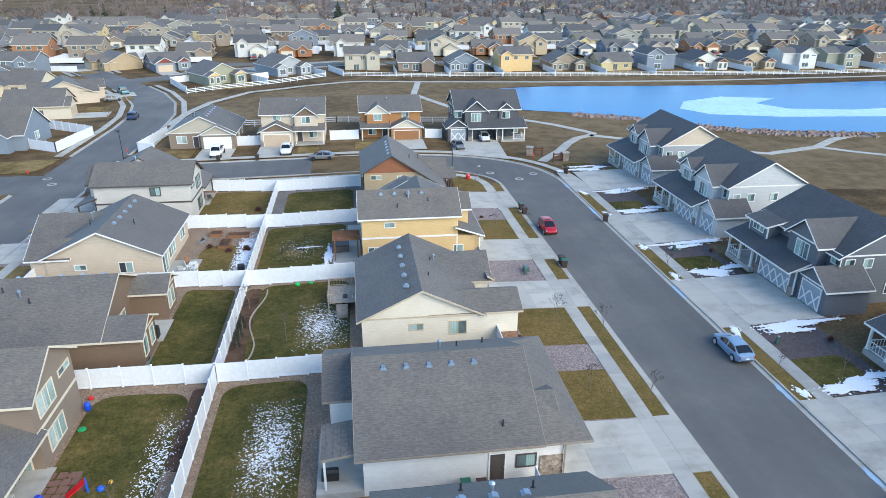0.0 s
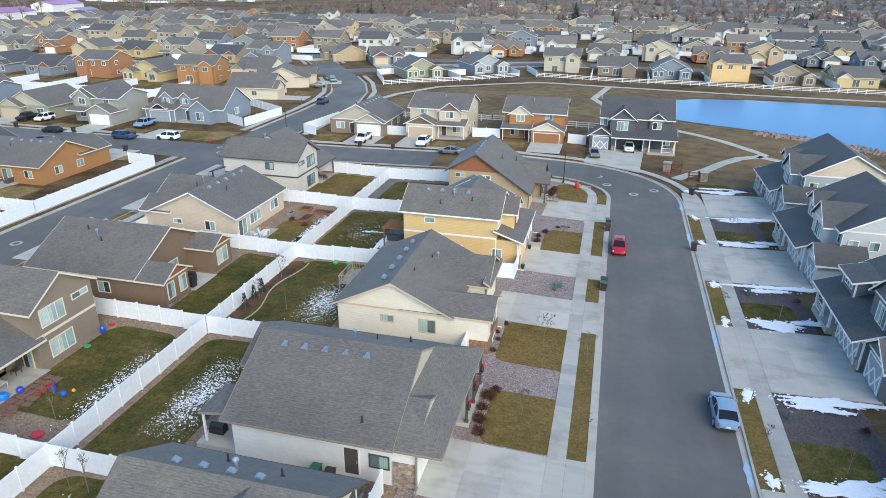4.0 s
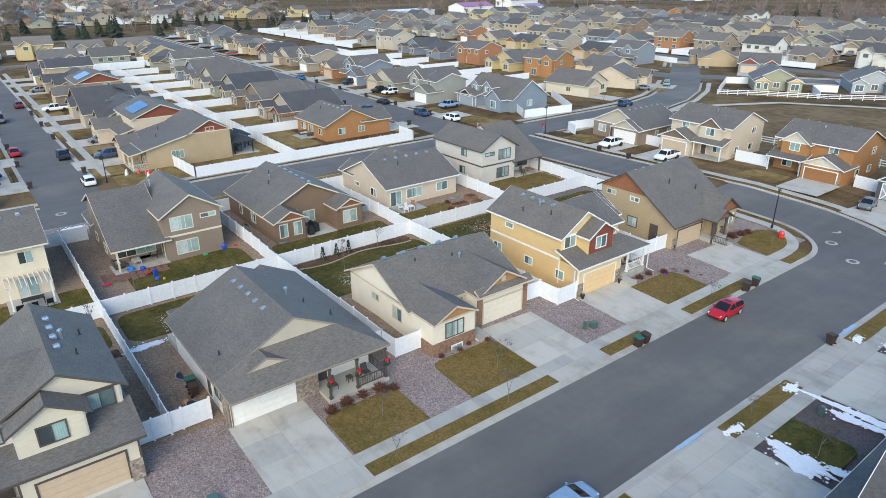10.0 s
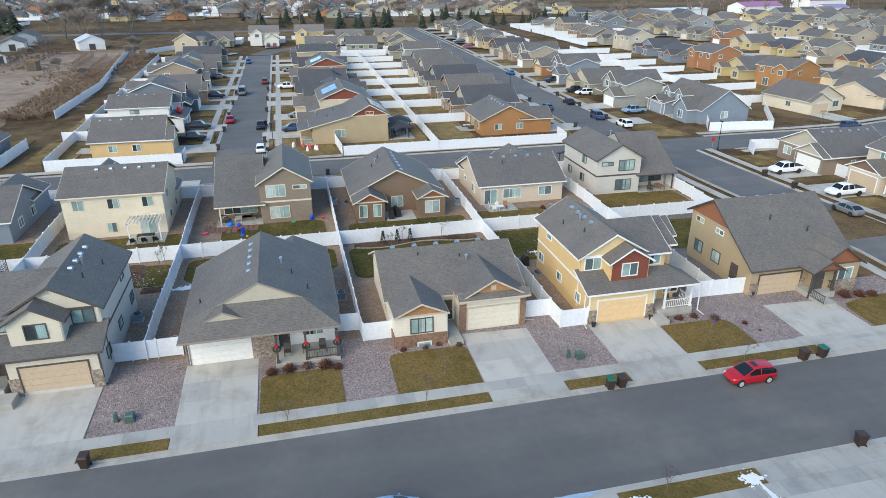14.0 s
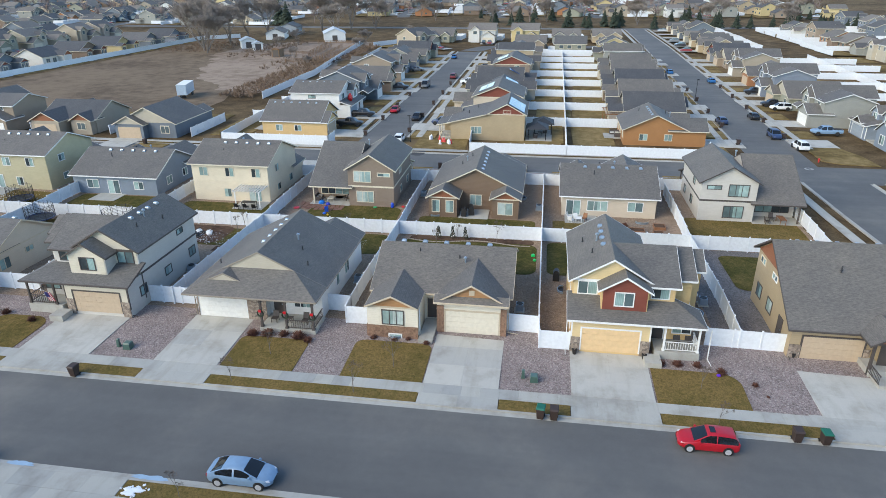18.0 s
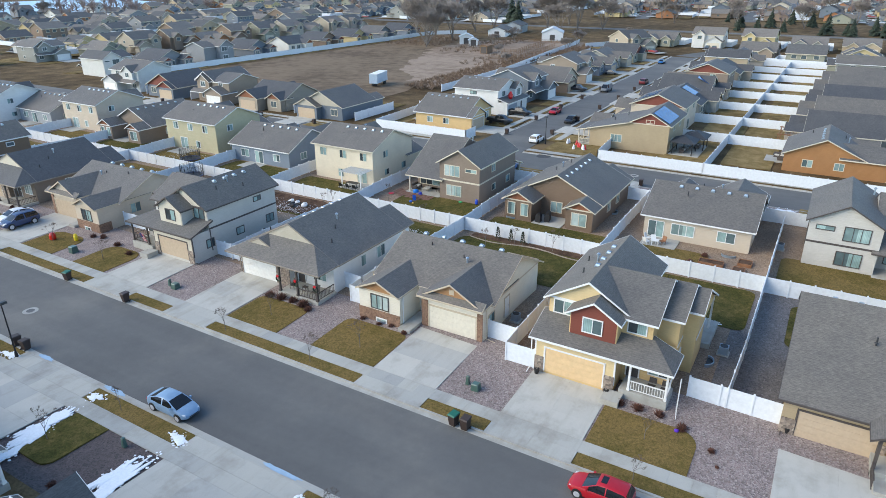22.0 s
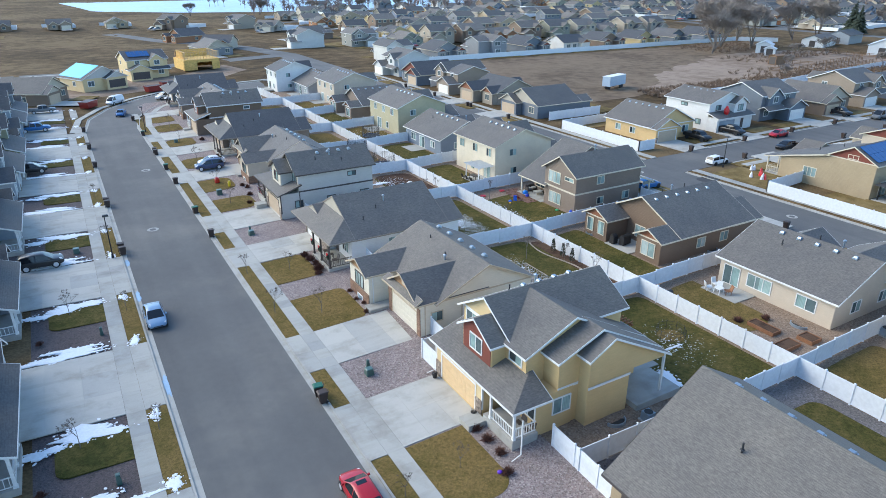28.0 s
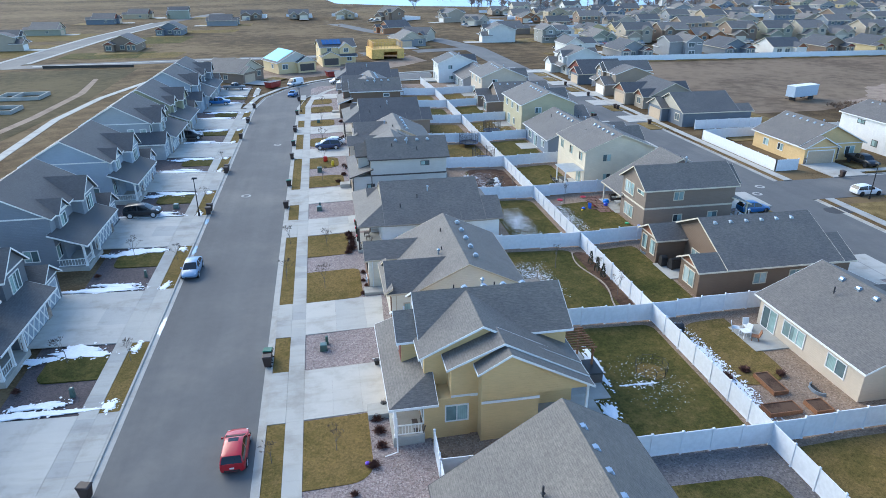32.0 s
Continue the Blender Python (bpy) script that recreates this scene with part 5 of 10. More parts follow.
# second row, backs to the long fence
two_storey("brown two-storey house with pale trim and covered back patio", pose(-27.6, 38.6, LOW, 0, 0, 180), M_TAUPE, M_CREAMTRIM, M_ROOF, M_TAUPE, M_DOORTAN, -1, back_bay=True)
gable_ranch("brown ranch house with rust-red bay gables", pose(-26.6, 56.2, LOW, 0, 0, 180), M_BROWN, M_CREAMTRIM, M_ROOF, M_BROWN, M_DOORTAN)
ranch("light tan ranch house with white trim", pose(-27.6, 74.3, LOW, 0, 0, 180), M_TANL, M_WHITE, M_ROOF, M_TANL, M_DOORTAN, patio=3.2)
two_storey("pale grey two-storey house with dark trim and patio", pose(-28.0, 92.4, LOW, 0, 0, 180), M_PALEGREY, M_DARKTRIM, M_ROOF, M_PALEGREY, M_DOORTAN, 1, back_bay=True, w=6.4)
two_storey("cream two-storey house with a white pergola over the patio", pose(-26.0, 20.5, LOW, 0, 0, 180), M_CREAMW, M_CREAMTRIM, M_ROOF, M_CREAMW, M_DOORTAN, 1, w=5.8, pergola=True)
ranch("blue-grey ranch house with white trim", pose(-27.5, 1.5, LOW, 0, 0, 180), M_BLUEGREYD, M_WHITE, M_ROOF, M_BLUEGREYD, M_DOORWHITE, w=6.8)
two_storey("pale olive two-storey house with white trim", pose(-27.0, -16.5, LOW, 0, 0, 180), M_OLIVE, M_WHITE, M_ROOF, M_OLIVE, M_DOORTAN, 1, w=6.8)
gable_ranch("brown ranch house with white trim", pose(-27.5, -35.0, LOW, 0, 0, 180), M_TAUPE, M_WHITE, M_ROOF, M_TAUPE, M_DOORTAN)
two_storey("tan two-storey house with white trim and grey roof", pose(-27.5, -52.0, LOW, 0, 0, 180), M_TANL, M_WHITE, M_ROOF, M_TANL, M_DOORWHITE, -1)
ranch("grey ranch house with white trim near the bend", pose(-27.0, -67.2, LOW, 0, 0, 180), M_GREY, M_WHITE, M_ROOF, M_GREY, M_DOORWHITE)
two_storey("white two-storey house with a grey roof near the bend", pose(-21.5, -78.6, LOW, 0, 0, 180), M_OFFWHITE, M_WHITE, M_ROOFD, M_OFFWHITE, M_DOORWHITE, 1, w=4.6)


def big_house(label, yc, wall, roof, side, s=1, x=52.0, open_garage=False):
    """The large two-storey houses with triple garages on the east side; front to +x in their own axes."""
    H = House(label, pose(x, yc, -0.2, 0, 0, 180), wall, M_WHITE, roof, near=yc > -15)
    S = lambda a, b: (min(s * a, s * b), max(s * a, s * b))
    near, far = ("N", "S") if s > 0 else ("S", "N")
    lo = -0.6 if yc == 57.4 else 0.0
    H.roof(-6.2, 4.6, *S(-8.4, 4.6), 5.9 + lo, 8.9 + lo, "y", 0.45, accent=(side, side))
    H.roof(-1.0, 5.8, *S(-1.6, 3.0), 5.8, 7.7, "x", 0.4, ends=(0, 1), accent=(None, wall))
    if lo:
        H.body(3.0, 6.2, *S(-8.0, -4.6), 3.0, 5.0), H.shed(2.2, 6.7, *S(-8.4, -4.2), 6.1, 5.05, name="roof"), H.window("E", s * -6.3, 6.2, 4.0, 1.9, 0.8, 3)
    else:
        H.roof(0.5, 5.0, *S(-7.0, -4.2), 5.9, 7.0, "x", 0.35, ends=(0, 1), accent=(None, wall))
    H.shed(4.4, 8.2, *S(-9.4, 2.6), 4.2, 2.75)
    if open_garage:
        for a, b in ((-4.2, -3.35), (1.65, 2.5)):
            H.walls.box(4.5, 7.2, *S(a, b), -0.8, 2.9)
            H.block()
        H.walls.box(6.9, 7.2, *S(-3.35, 1.65), 2.3, 2.9)
        H.block()
        H.slab("garage_ceiling", 4.5, 6.9, *S(-3.35, 1.65), 2.6, 2.75, M_WHITE)
        H.slab("garage_floor", 4.5, 7.2, *S(-3.35, 1.65), -0.3, 0.02, M_CONC)
        for y in (-3.35, 1.65):
            H.slab("garage_casing", 7.1, 7.26, *S(y - 0.07, y + 0.07), 0, 2.44, M_WHITE)
        H.slab("garage_casing", 7.1, 7.26, *S(-3.28, 1.58), 2.3, 2.44, M_WHITE)
    else:
        H.body(4.5, 7.2, *S(-4.2, 2.5), -0.8, 2.9)
    H.roof(2.0, 6.8, *S(2.5, 6.6), 2.75, 4.2, "x", 0.4, ends=(0, 1), accent=(None, wall))
    if not open_garage:
        H.garage("E", s * -0.85, 7.2, 0.0, 4.88, 2.3, M_DOORBLUE, cross=True)
    H.garage("E", s * 4.5, 6.8, 0.0, 2.7, 2.3, M_DOORBLUE, cross=True)
    for v in (-4.2, 1.7):
        H.veneer("E", *S(v, v + 0.75), 7.2, -0.8, 0.9, M_STONE)
    H.slab("porch_floor", 4.6, 7.8, *S(-9.2, -4.2), -0.8, 0.25, M_CONC)
    for v in (-9.0, -6.8, -4.5):
        H.post(7.6, s * v, 0.25, 2.7, 0.2)
    H.rail((7.6, s * -9.0), (7.6, s * -6.9), 0.25, gap=0.3), H.rail((4.7, s * -9.0), (7.5, s * -9.0), 0.25, gap=0.3)
    H.door("E", s * -5.4, 4.6, 0.25, material=coat((0.03, 0.05, 0.10)))
    H.window("E", s * -7.5, 4.6, 1.0, 1.5, 1.4, 2)
    H.window("E", s * 0.7, 5.8, 3.7, 1.9, 1.6, 3), H.window("E", s * -5.6, 5.0, 4.1, 1.5, 1.2, 2), H.window("E", s * 4.2, 4.6, 4.3, 1.2, 1.1, 1)
    for u in (-4.6, -1.8, 1.4, 3.4):
        H.window(near, u, s * 4.6, 3.9, 0.9, 0.9, 1)
    H.window(near, -2.0, s * 4.6, 0.9, 1.5, 1.2, 2), H.window(far, -2.0, s * -8.4, 3.8, 1.4, 1.2, 2), H.window(far, 2.0, s * -8.4, 0.9, 1.4, 1.2, 2)
    for v in (-6.0, -2.0, 2.5):
        H.window("W", s * v, -6.2, 3.8, 1.5, 1.2, 2), H.window("W", s * v, -6.2, 0.7, 1.8, 1.6, 2)
    return H.done()


EAST = [(100.0, M_GREY, M_ROOFD, M_TANL, 1), (78.2, M_PALEBLUE, M_ROOFD, M_PALEBLUE, 1), (57.4, M_SLATE, M_ROOFD, M_SLATE, 1), (35.2, M_DKGREY, M_ROOFD, M_DKGREY, 1), (13.0, M_BLUEGREY, M_ROOFD, M_BLUEGREY, 1),
        (-8.0, M_GREY, M_ROOFD, M_GREY, -1), (-28.5, M_SAGE, M_ROOFD, M_SAGE, 1), (-48.5, M_BLUEGREY, M_ROOFD, M_BLUEGREY, -1), (-68.0, M_DKGREY, M_ROOFD, M_DKGREY, 1)]
for yc, wl, rf, sd, s in EAST:
    big_house("large grey two-storey house with white trim and carriage-style garage doors", yc, wl, rf, sd, s, 51.9 if yc == 57.4 else 53.6 if yc > 90 else 52.2)

# north of the bend
deep = pose(-28.0, 134.5, -0.42, 0, 0, -90)
gable_ranch("taupe ranch house with white garage and stone posts", deep, M_TAUPE, M_WHITE, M_ROOF, M_BEIGEP, M_DOORWHITE, -1, bumps=0)
two_storey("tan two-storey house with white trim", pose(-11.0, 134.5, -0.2, 0, 0, -90), M_TANL, M_WHITE, M_ROOF, M_BROWN, M_DOORTAN, 1)
two_storey("orange-brown two-storey house with a wood-look garage door", pose(8.2, 136.5, -0.4, 0, 0, -90), M_ORANGE, M_WHITE, M_ROOF, M_CREAM, M_DOORBROWN, -1)
H = big_house("dark grey two-storey house with white trim and an open garage", 137.0, M_CHARCOAL, M_ROOFD, M_CHARCOAL, -1, open_garage=True)
H.matrix_basis = pose(26.0, 135.0, -0.55, 0, 0, -90)

# ---- middle distance: rows of houses copied from a few kinds ----
PROTO = []
for k in range(8):
    fn = (ranch, two_storey, gable_ranch, two_storey)[k % 4]
    s = 1 if k < 4 else -1
    far_label = ("single-storey house with a grey shingle roof", "two-storey house with a grey shingle roof", "gabled single-storey house with a grey shingle roof", "tall two-storey house with a grey shingle roof")[k % 4]
    extra = {"back_bay": True} if k % 4 == 3 else {}
    PROTO.append(fn(far_label, pose(0, 0, -500), M_SIDING, M_WHITE if k % 2 else M_CREAMTRIM, M_ROOF if k % 3 else M_ROOFD, (M_RUST, None, M_BEIGEP, None, M_CREAM, None, M_RED, None)[k], (M_DOORTAN, M_DOORWHITE)[k % 2], s, near=False, group="houses of the estate", **extra))
rng = random.Random(7)
USED = set()
LOTS = []


def put_house(x, y, face, k=None):
    k = rng.choice((0, 2, 4, 6, 0, 2, 4, 6, 1, 3, 5, 7, 7)) if k is None else k
    m = pose(x, y, gz(x, y), 0, 0, face)
    if k not in USED:
        USED.add(k)
        PROTO[k].matrix_basis = m
    else:
        copy_thing(PROTO[k], m)
    LOTS.append((x, y, face, 1 if k < 4 else -1))


def row(x0, y0, x1, y1, n, face, jit=0.5):
    for i in range(n):
        t = i / max(1, n - 1)
        put_house(x0 + (x1 - x0) * t + rng.uniform(-jit, jit), y0 + (y1 - y0) * t + rng.uniform(-jit, jit), face)


M_SOLAR = paint("blue_solar_cells", (0.02, 0.085, 0.24), 0.12)
EST = "houses of the estate"
gable_ranch("yellow house with a grey shingle roof on a corner lot", pose(-67.0, 13.4, LOW, 0, 0, 90), M_YELLOW, M_WHITE, M_ROOF, M_YELLOW, M_DOORTAN, 1, near=True, group=EST, bumps=0)
H = House("white two-storey house with dark windows and blue garage doors", pose(-84.6, 13.8, LOW, 0, 0, 90), M_OFFWHITE, M_WHITE, M_ROOF, group=EST)
H.roof(-6.5, 5.0, -5.6, 5.6, 5.4, 7.3, "x", 0.4)
H.roof(2.0, 6.4, 0.6, 4.4, 5.2, 6.4, "x", 0.35, ends=(0, 1), z0=2.7)
H.body(4.8, 7.4, -5.6, 5.4, -0.6, 2.75), H.shed(4.8, 8.0, -6.0, 5.8, 3.7, 2.75)
H.garage("E", -2.6, 7.4, 0.0, 4.88, 2.15, M_DOORBLUE), H.door("E", 2.2, 7.4, 0.1)
H.window("E", 2.5, 6.4, 3.6, 1.5, 1.2, 2, M_DARKTRIM), H.window("E", -2.8, 5.0, 3.9, 1.5, 0.9, 2, M_DARKTRIM)
for y, f in ((-5.6, "S"), (5.6, "N")):
    H.window(f, -1.5, y, 4.2, 1.6, 0.6, 2, M_DARKTRIM), H.window(f, 2.6, y, 0.9, 1.2, 1.0, 1, M_DARKTRIM)
H.window("W", 0.0, -6.5, 3.8, 1.5, 1.2, 2, M_DARKTRIM)
H.vents([(-5.0 + 1.7 * k, -0.8, 7.05) for k in range(5)], 0)
H.done()
lone("inflatable", Shape().tube((0, 0, 0), (0, 0, 0.5), 0.35, 0.6, 10).tube((0, 0, 0.5), (0, 0, 1.2), 0.6, 0.5, 10).tube((0, 0, 1.2), (0, 0, 1.7), 0.42, 0.2, 10), coat((0.55, 0.01, 0.01)), "bright red inflatable decoration on a porch roof", "decoration", pose(-82.6, 20.3, 2.7))
H = House("tan saltbox house with a red gable and solar panels", pose(-68.5, 53.4, LOW), M_TAN, M_CREAMTRIM, M_ROOF, off=(-68.5, 53.4), group=EST)
H.roof(-75.0, -62.0, 54.2, 61.4, 5.1, 7.0, "x", 0.4, at=57.9, accent=(M_RED, M_RED))
H.body(-75.0, -62.0, 46.8, 54.6, -0.6, 3.2, corners=False)
H.walls.prism([(46.9 - 53.4, 3.0), (54.3 - 53.4, 3.0), (54.3 - 53.4, 4.9), (46.9 - 53.4, 3.2)], "x", -74.98 + 68.5, -62.02 + 68.5)
H.block()
H.shed(-75.4, -61.6, 46.2, 54.6, 3.25, 5.25, "y", name="roof")
H.roof(-75.0, -69.0, 44.6, 48.0, 2.8, 4.2, "y", 0.35, ends=(1, 0), accent=(M_RED, None))
H.garage("S", -72.0, 44.6, 0.0, 4.88, 2.15, M_DOORTAN), H.door("S", -65.8, 46.8, 0.1)
H.slab("porch_floor", -68.8, -62.2, 44.4, 46.8, -0.5, 0.1, M_CONC), H.shed(-69.0, -61.8, 44.0, 46.9, 2.75, 3.3, "y")
for x in (-68.4, -65.4, -62.4):
    H.post(x, 44.5, 0.1, 2.8)
H.rail((-65.3, 44.5), (-62.5, 44.5), 0.1, gap=0.3), H.rail((-62.4, 44.6), (-62.4, 46.7), 0.1, gap=0.3)
H.window("E", 51.9, -62.0, 1.2, 2.0, 1.3, 3), H.window("E", 57.9, -62.0, 5.25, 1.4, 0.5, 2), H.window("N", -65.0, 61.4, 0.2, 1.8, 2.0, 2), H.window("N", -71.0, 61.4, 3.6, 1.5, 1.2, 2), H.window("N", -66.0, 61.4, 3.6, 1.5, 1.2, 2)
H.window("S", -64.2, 46.8, 1.0, 1.3, 1.2, 2), H.vents([(-67.0, 50.0, 4.3), (-71.0, 51.5, 4.7)], 0, kind="pipe")
H.done()
ranch("orange-brown ranch house on a corner lot", pose(-68.0, 87.4, LOW, 0, 0, 90), M_ORANGE, M_CREAMTRIM, M_ROOF, M_ORANGE, M_DOORTAN, 1, near=True, group=EST)
H = House("blue-grey house with white trim, two dormers and a bay", pose(-69.5, 135.5, LOW), M_BLUEGREYD, M_WHITE, M_ROOF, off=(-69.5, 135.5), group=EST)
H.roof(-78.6, -60.6, 129.8, 141.4, 2.95, 6.9, "x", 0.4)
for x in (-74.6, -69.8):
    H.roof(x - 1.5, x + 1.5, 129.7, 135.0, 4.9, 6.1, "y", 0.3, ends=(1, 0), z0=3.0)
    H.window("S", x, 129.7, 3.7, 1.3, 1.0, 2)
H.body(-78.6, -71.2, 127.2, 130.2, -0.6, 2.7), H.shed(-79.0, -70.8, 126.7, 130.3, 2.75, 3.6, "y")
H.roof(-76.4, -73.2, 126.9, 130.5, 3.0, 3.9, "y", 0.3, ends=(1, 0), fill=False)
H.garage("S", -75.0, 127.2, 0.0, 4.88, 2.15, M_DOORBLUE), H.door("S", -69.6, 129.8, 0.1)
H.roof(-67.6, -62.4, 127.4, 134.0, 2.95, 4.9, "y", 0.35, ends=(1, 0))
H.window("S", -65.0, 127.4, 0.7, 1.7, 1.6, 2), H.window("E", 135.4, -60.6, 1.0, 1.6, 1.3, 2), H.window("W", 136.0, -78.6, 0.9, 1.5, 1.2, 2)
H.window("N", -66.0, 141.4, 0.2, 1.8, 2.0, 2), H.window("N", -73.0, 141.4, 0.9, 1.5, 1.2, 2)
H.slab("porch_floor", -71.2, -67.6, 127.6, 129.8, -0.5, 0.1, M_CONC), H.vents([(-76.0 + 3.0 * k, 136.4, 6.75) for k in range(4)], 0)
H.done()
LOTS += [(-67.0, 13.4, 90, 1), (-84.6, 13.8, 90, 1), (-68.8, 52.6, -90, 1), (-68.0, 87.4, 90, 1), (-70.0, 128.0, -90, -1)]
pn = thing("solar_panels", "bright blue solar panels on the tan house's roof", "solar panel", pose(-66.2, 59.75, 5.77, -28.5, 0, 0))
for i in range(7):
    for j in range(2):
        part("solar_panel", Shape().box(-3.9 + i * 1.12, -2.82 + i * 1.12, -1.75 + j * 1.75, -0.04 + j * 1.75, 0.0, 0.06), M_SOLAR, pn)
for x, y in ((-103.5, 53.4), (-121.5, 53.4)):
    pn = thing("solar_panels", "dark blue solar panels on a roof slope", "solar panel", pose(x, y + 3.2, 6.3 if x > -70 else 4.65, -21 if x > -70 else -25, 0, 0))
    for i in range(4):
        for j in range(2):
            part("solar_panel", Shape().box(-2.1 + i * 1.05, -1.1 + i * 1.05, -1.7 + j * 1.72, -0.02 + j * 1.72, 0.0, 0.06), M_SOLAR, pn)
row(-102.2, 14.0, -192.0, 14.0, 6, 90)
for x, wall, panel, gab in ((-86.6, M_TANL, M_RED, 1), (-141.0, M_TAUPE, M_RED, -1)):
    H = House("two-storey house with a red gable and solar panels on its roof", pose(x, 54.8, LOW), wall, M_CREAMTRIM, M_ROOF, group=EST)
    H.roof(-6.6, 6.6, -5.4, 5.4, 5.2, 7.4, "x", 0.4, accent=(panel, panel))
    H.roof(*sorted((gab * -6.2, gab * -0.6)), -10.6, -4.0, 2.8, 4.3, "y", 0.4, ends=(1, 0), accent=(panel, None))
    H.shed(*sorted((gab * -0.4, gab * 6.8)), -8.4, -5.2, 2.7, 3.5, "y"), H.slab("porch_floor", *sorted((gab * -0.4, gab * 6.4)), -8.0, -5.4, -0.5, 0.1, M_CONC)
    H.post(gab * 6.4, -8.0, 0.1, 2.7), H.post(gab * 3.0, -8.0, 0.1, 2.7)
    H.garage("S", gab * -3.4, -10.6, 0.0, 4.88, 2.15, M_DOORTAN), H.door("S", gab * 1.4, -5.4, 0.1), H.window("S", gab * 4.6, -5.4, 0.9, 1.6, 1.3, 2)
    for e, f in ((6.6, "E"), (-6.6, "W")):
        H.window(f, 1.6, e, 3.7, 1.4, 1.1, 2), H.window(f, -2.0, e, 0.9, 1.4, 1.2, 2)
    H.window("N", -3.0, 5.4, 3.7, 1.5, 1.2, 2), H.window("N", 3.0, 5.4, 3.7, 1.5, 1.2, 2), H.window("N", 1.0, 5.4, 0.1, 1.8, 2.0, 2)
    H.done()
    LOTS.append((x, 54.8, -90, gab))
    pn = thing("solar_panels", "dark blue solar panels on a southern roof slope", "solar panel", pose(x + 0.6, 54.8 - 2.9, LOW + 6.42, 22.2, 0, 0))
    for i in range(6):
        for j in range(2):
            part("solar_panel", Shape().box(-3.3 + i * 1.1, -2.24 + i * 1.1, -1.75 + j * 1.75, -0.04 + j * 1.75, 0.0, 0.06), M_SOLAR, pn)
row(-104.3, 53.0, -122.7, 53.2, 2, -90)
row(-159.3, 53.2, -196.0, 53.5, 3, -90)
row(-86.0, 88.0, -196.0, 92.0, 7, 90)
row(-88.0, 127.8, -196.0, 132.0, 7, -90)
gable_ranch("cream ranch house with a porch beside the curving street", pose(-72.5, 165.0, LOW, 0, 0, 8), M_CREAM, M_CREAMTRIM, M_ROOF, M_TANL, M_DOORTAN, 1, near=False, group=EST, bumps=0)
ranch("tan-grey ranch house with stone posts at the street's bend", pose(-72.5, 185.0, LOW, 0, 0, 22), M_TANL, M_CREAMTRIM, M_ROOF, M_SAGE, M_DOORTAN, -1, near=False, group=EST)
two_storey("orange-brown two-storey house seen from its back yard", pose(-101.0, 184.5, LOW, 0, 0, 100), M_ORANGE, M_CREAMTRIM, M_ROOF, M_ORANGE, M_DOORTAN, 1, near=False, group=EST)
ranch("cream house with a green gable at the crossing", pose(-90.0, 201.0, LOW, 0, 0, 90), M_CREAMW, M_CREAMTRIM, M_ROOF, M_SAGE, M_DOORTAN, -1, near=False, group=EST)
two_storey("dark grey house with white trim near the crossing", pose(-104.0, 231.5, LOW, 0, 0, -90), M_DKGREY, M_WHITE, M_ROOF, M_DKGREY, M_DOORBLUE, 1, near=False, group=EST)
gable_ranch("green-grey house with yellow gables at the park's edge", pose(-41.5, 216.0, LOW, 0, 0, 125), M_SAGE, M_WHITE, M_ROOF, M_YELLOW, M_DOORTAN, 1, near=False, group=EST)
gable_ranch("grey house with white trim behind the rail fence", pose(-22.5, 234.0, LOW, 0, 0, 122), M_GREY, M_WHITE, M_ROOF, M_GREY, M_DOORWHITE, -1, near=False, group=EST)
two_storey("olive two-storey house behind the rail fence", pose(4.6, 242.5, LOW, 0, 0, 92), M_BEIGEP, M_CREAMTRIM, M_ROOF, None, M_DOORTAN, 1, near=False, group=EST)
ranch("brown ranch house behind the rail fence", pose(23.5, 242.0, LOW, 0, 0, 90), M_TAUPE, M_WHITE, M_ROOF, M_TAUPE, M_DOORTAN, 1, near=False, group=EST)
gable_ranch("blue-grey house with white gables behind the rail fence", pose(41.0, 239.5, LOW, 0, 0, 90), M_BLUEGREYD, M_WHITE, M_ROOF, M_BLUEGREYD, M_DOORWHITE, 1, near=False, group=EST)
two_storey("yellow two-storey house behind the rail fence", pose(58.8, 238.5, LOW, 0, 0, 90), M_YELLOW, M_CREAMTRIM, M_ROOF, M_YELLOW, M_DOORTAN, -1, near=False, group=EST)
ranch("charcoal house with a red gable and stone front", pose(-63.0, 247.5, LOW, 0, 0, -62), M_DKGREY, M_WHITE, M_ROOF, M_RED, M_DOORTAN, 1, near=False, group=EST)
ranch("tan house with an orange gable at the side street", pose(-82.0, 251.0, LOW, 0, 0, -140), M_TAN, M_CREAMTRIM, M_ROOF, M_ORANGE, M_DOORTAN, 1, near=False, group=EST)
LOTS += [(-72.5, 165.0, 8, 1), (-72.5, 185.0, 22, -1), (-101.0, 184.5, 100, 1), (-90.0, 201.0, 90, -1), (-104.0, 231.5, -90, 1), (-41.5, 216.0, 125, 1), (-22.5, 234.0, 122, -1), (4.6, 242.5, 92, 1), (23.5, 242.0, 90, 1), (41.0, 239.5, 90, 1), (58.8, 238.5, 90, -1), (-63.0, 247.5, -62, 1), (-82.0, 251.0, -140, 1)]
row(-119.0, 186.0, -200.0, 190.0, 5, 90)
row(-62.0, -15.0, -62.0, -88.0, 5, 0)


# ---- cars ----
def loft(s, rings):
    n = len(rings[0])
    pts = [p for r in rings for p in r]
    fs = [tuple(range(n))[::-1], tuple(range(len(pts) - n, len(pts)))]
    for k in range(len(rings) - 1):
        fs += [(k * n + i, k * n + (i + 1) % n, (k + 1) * n + (i + 1) % n, (k + 1) * n + i) for i in range(n)]
    return s.add(pts, fs)


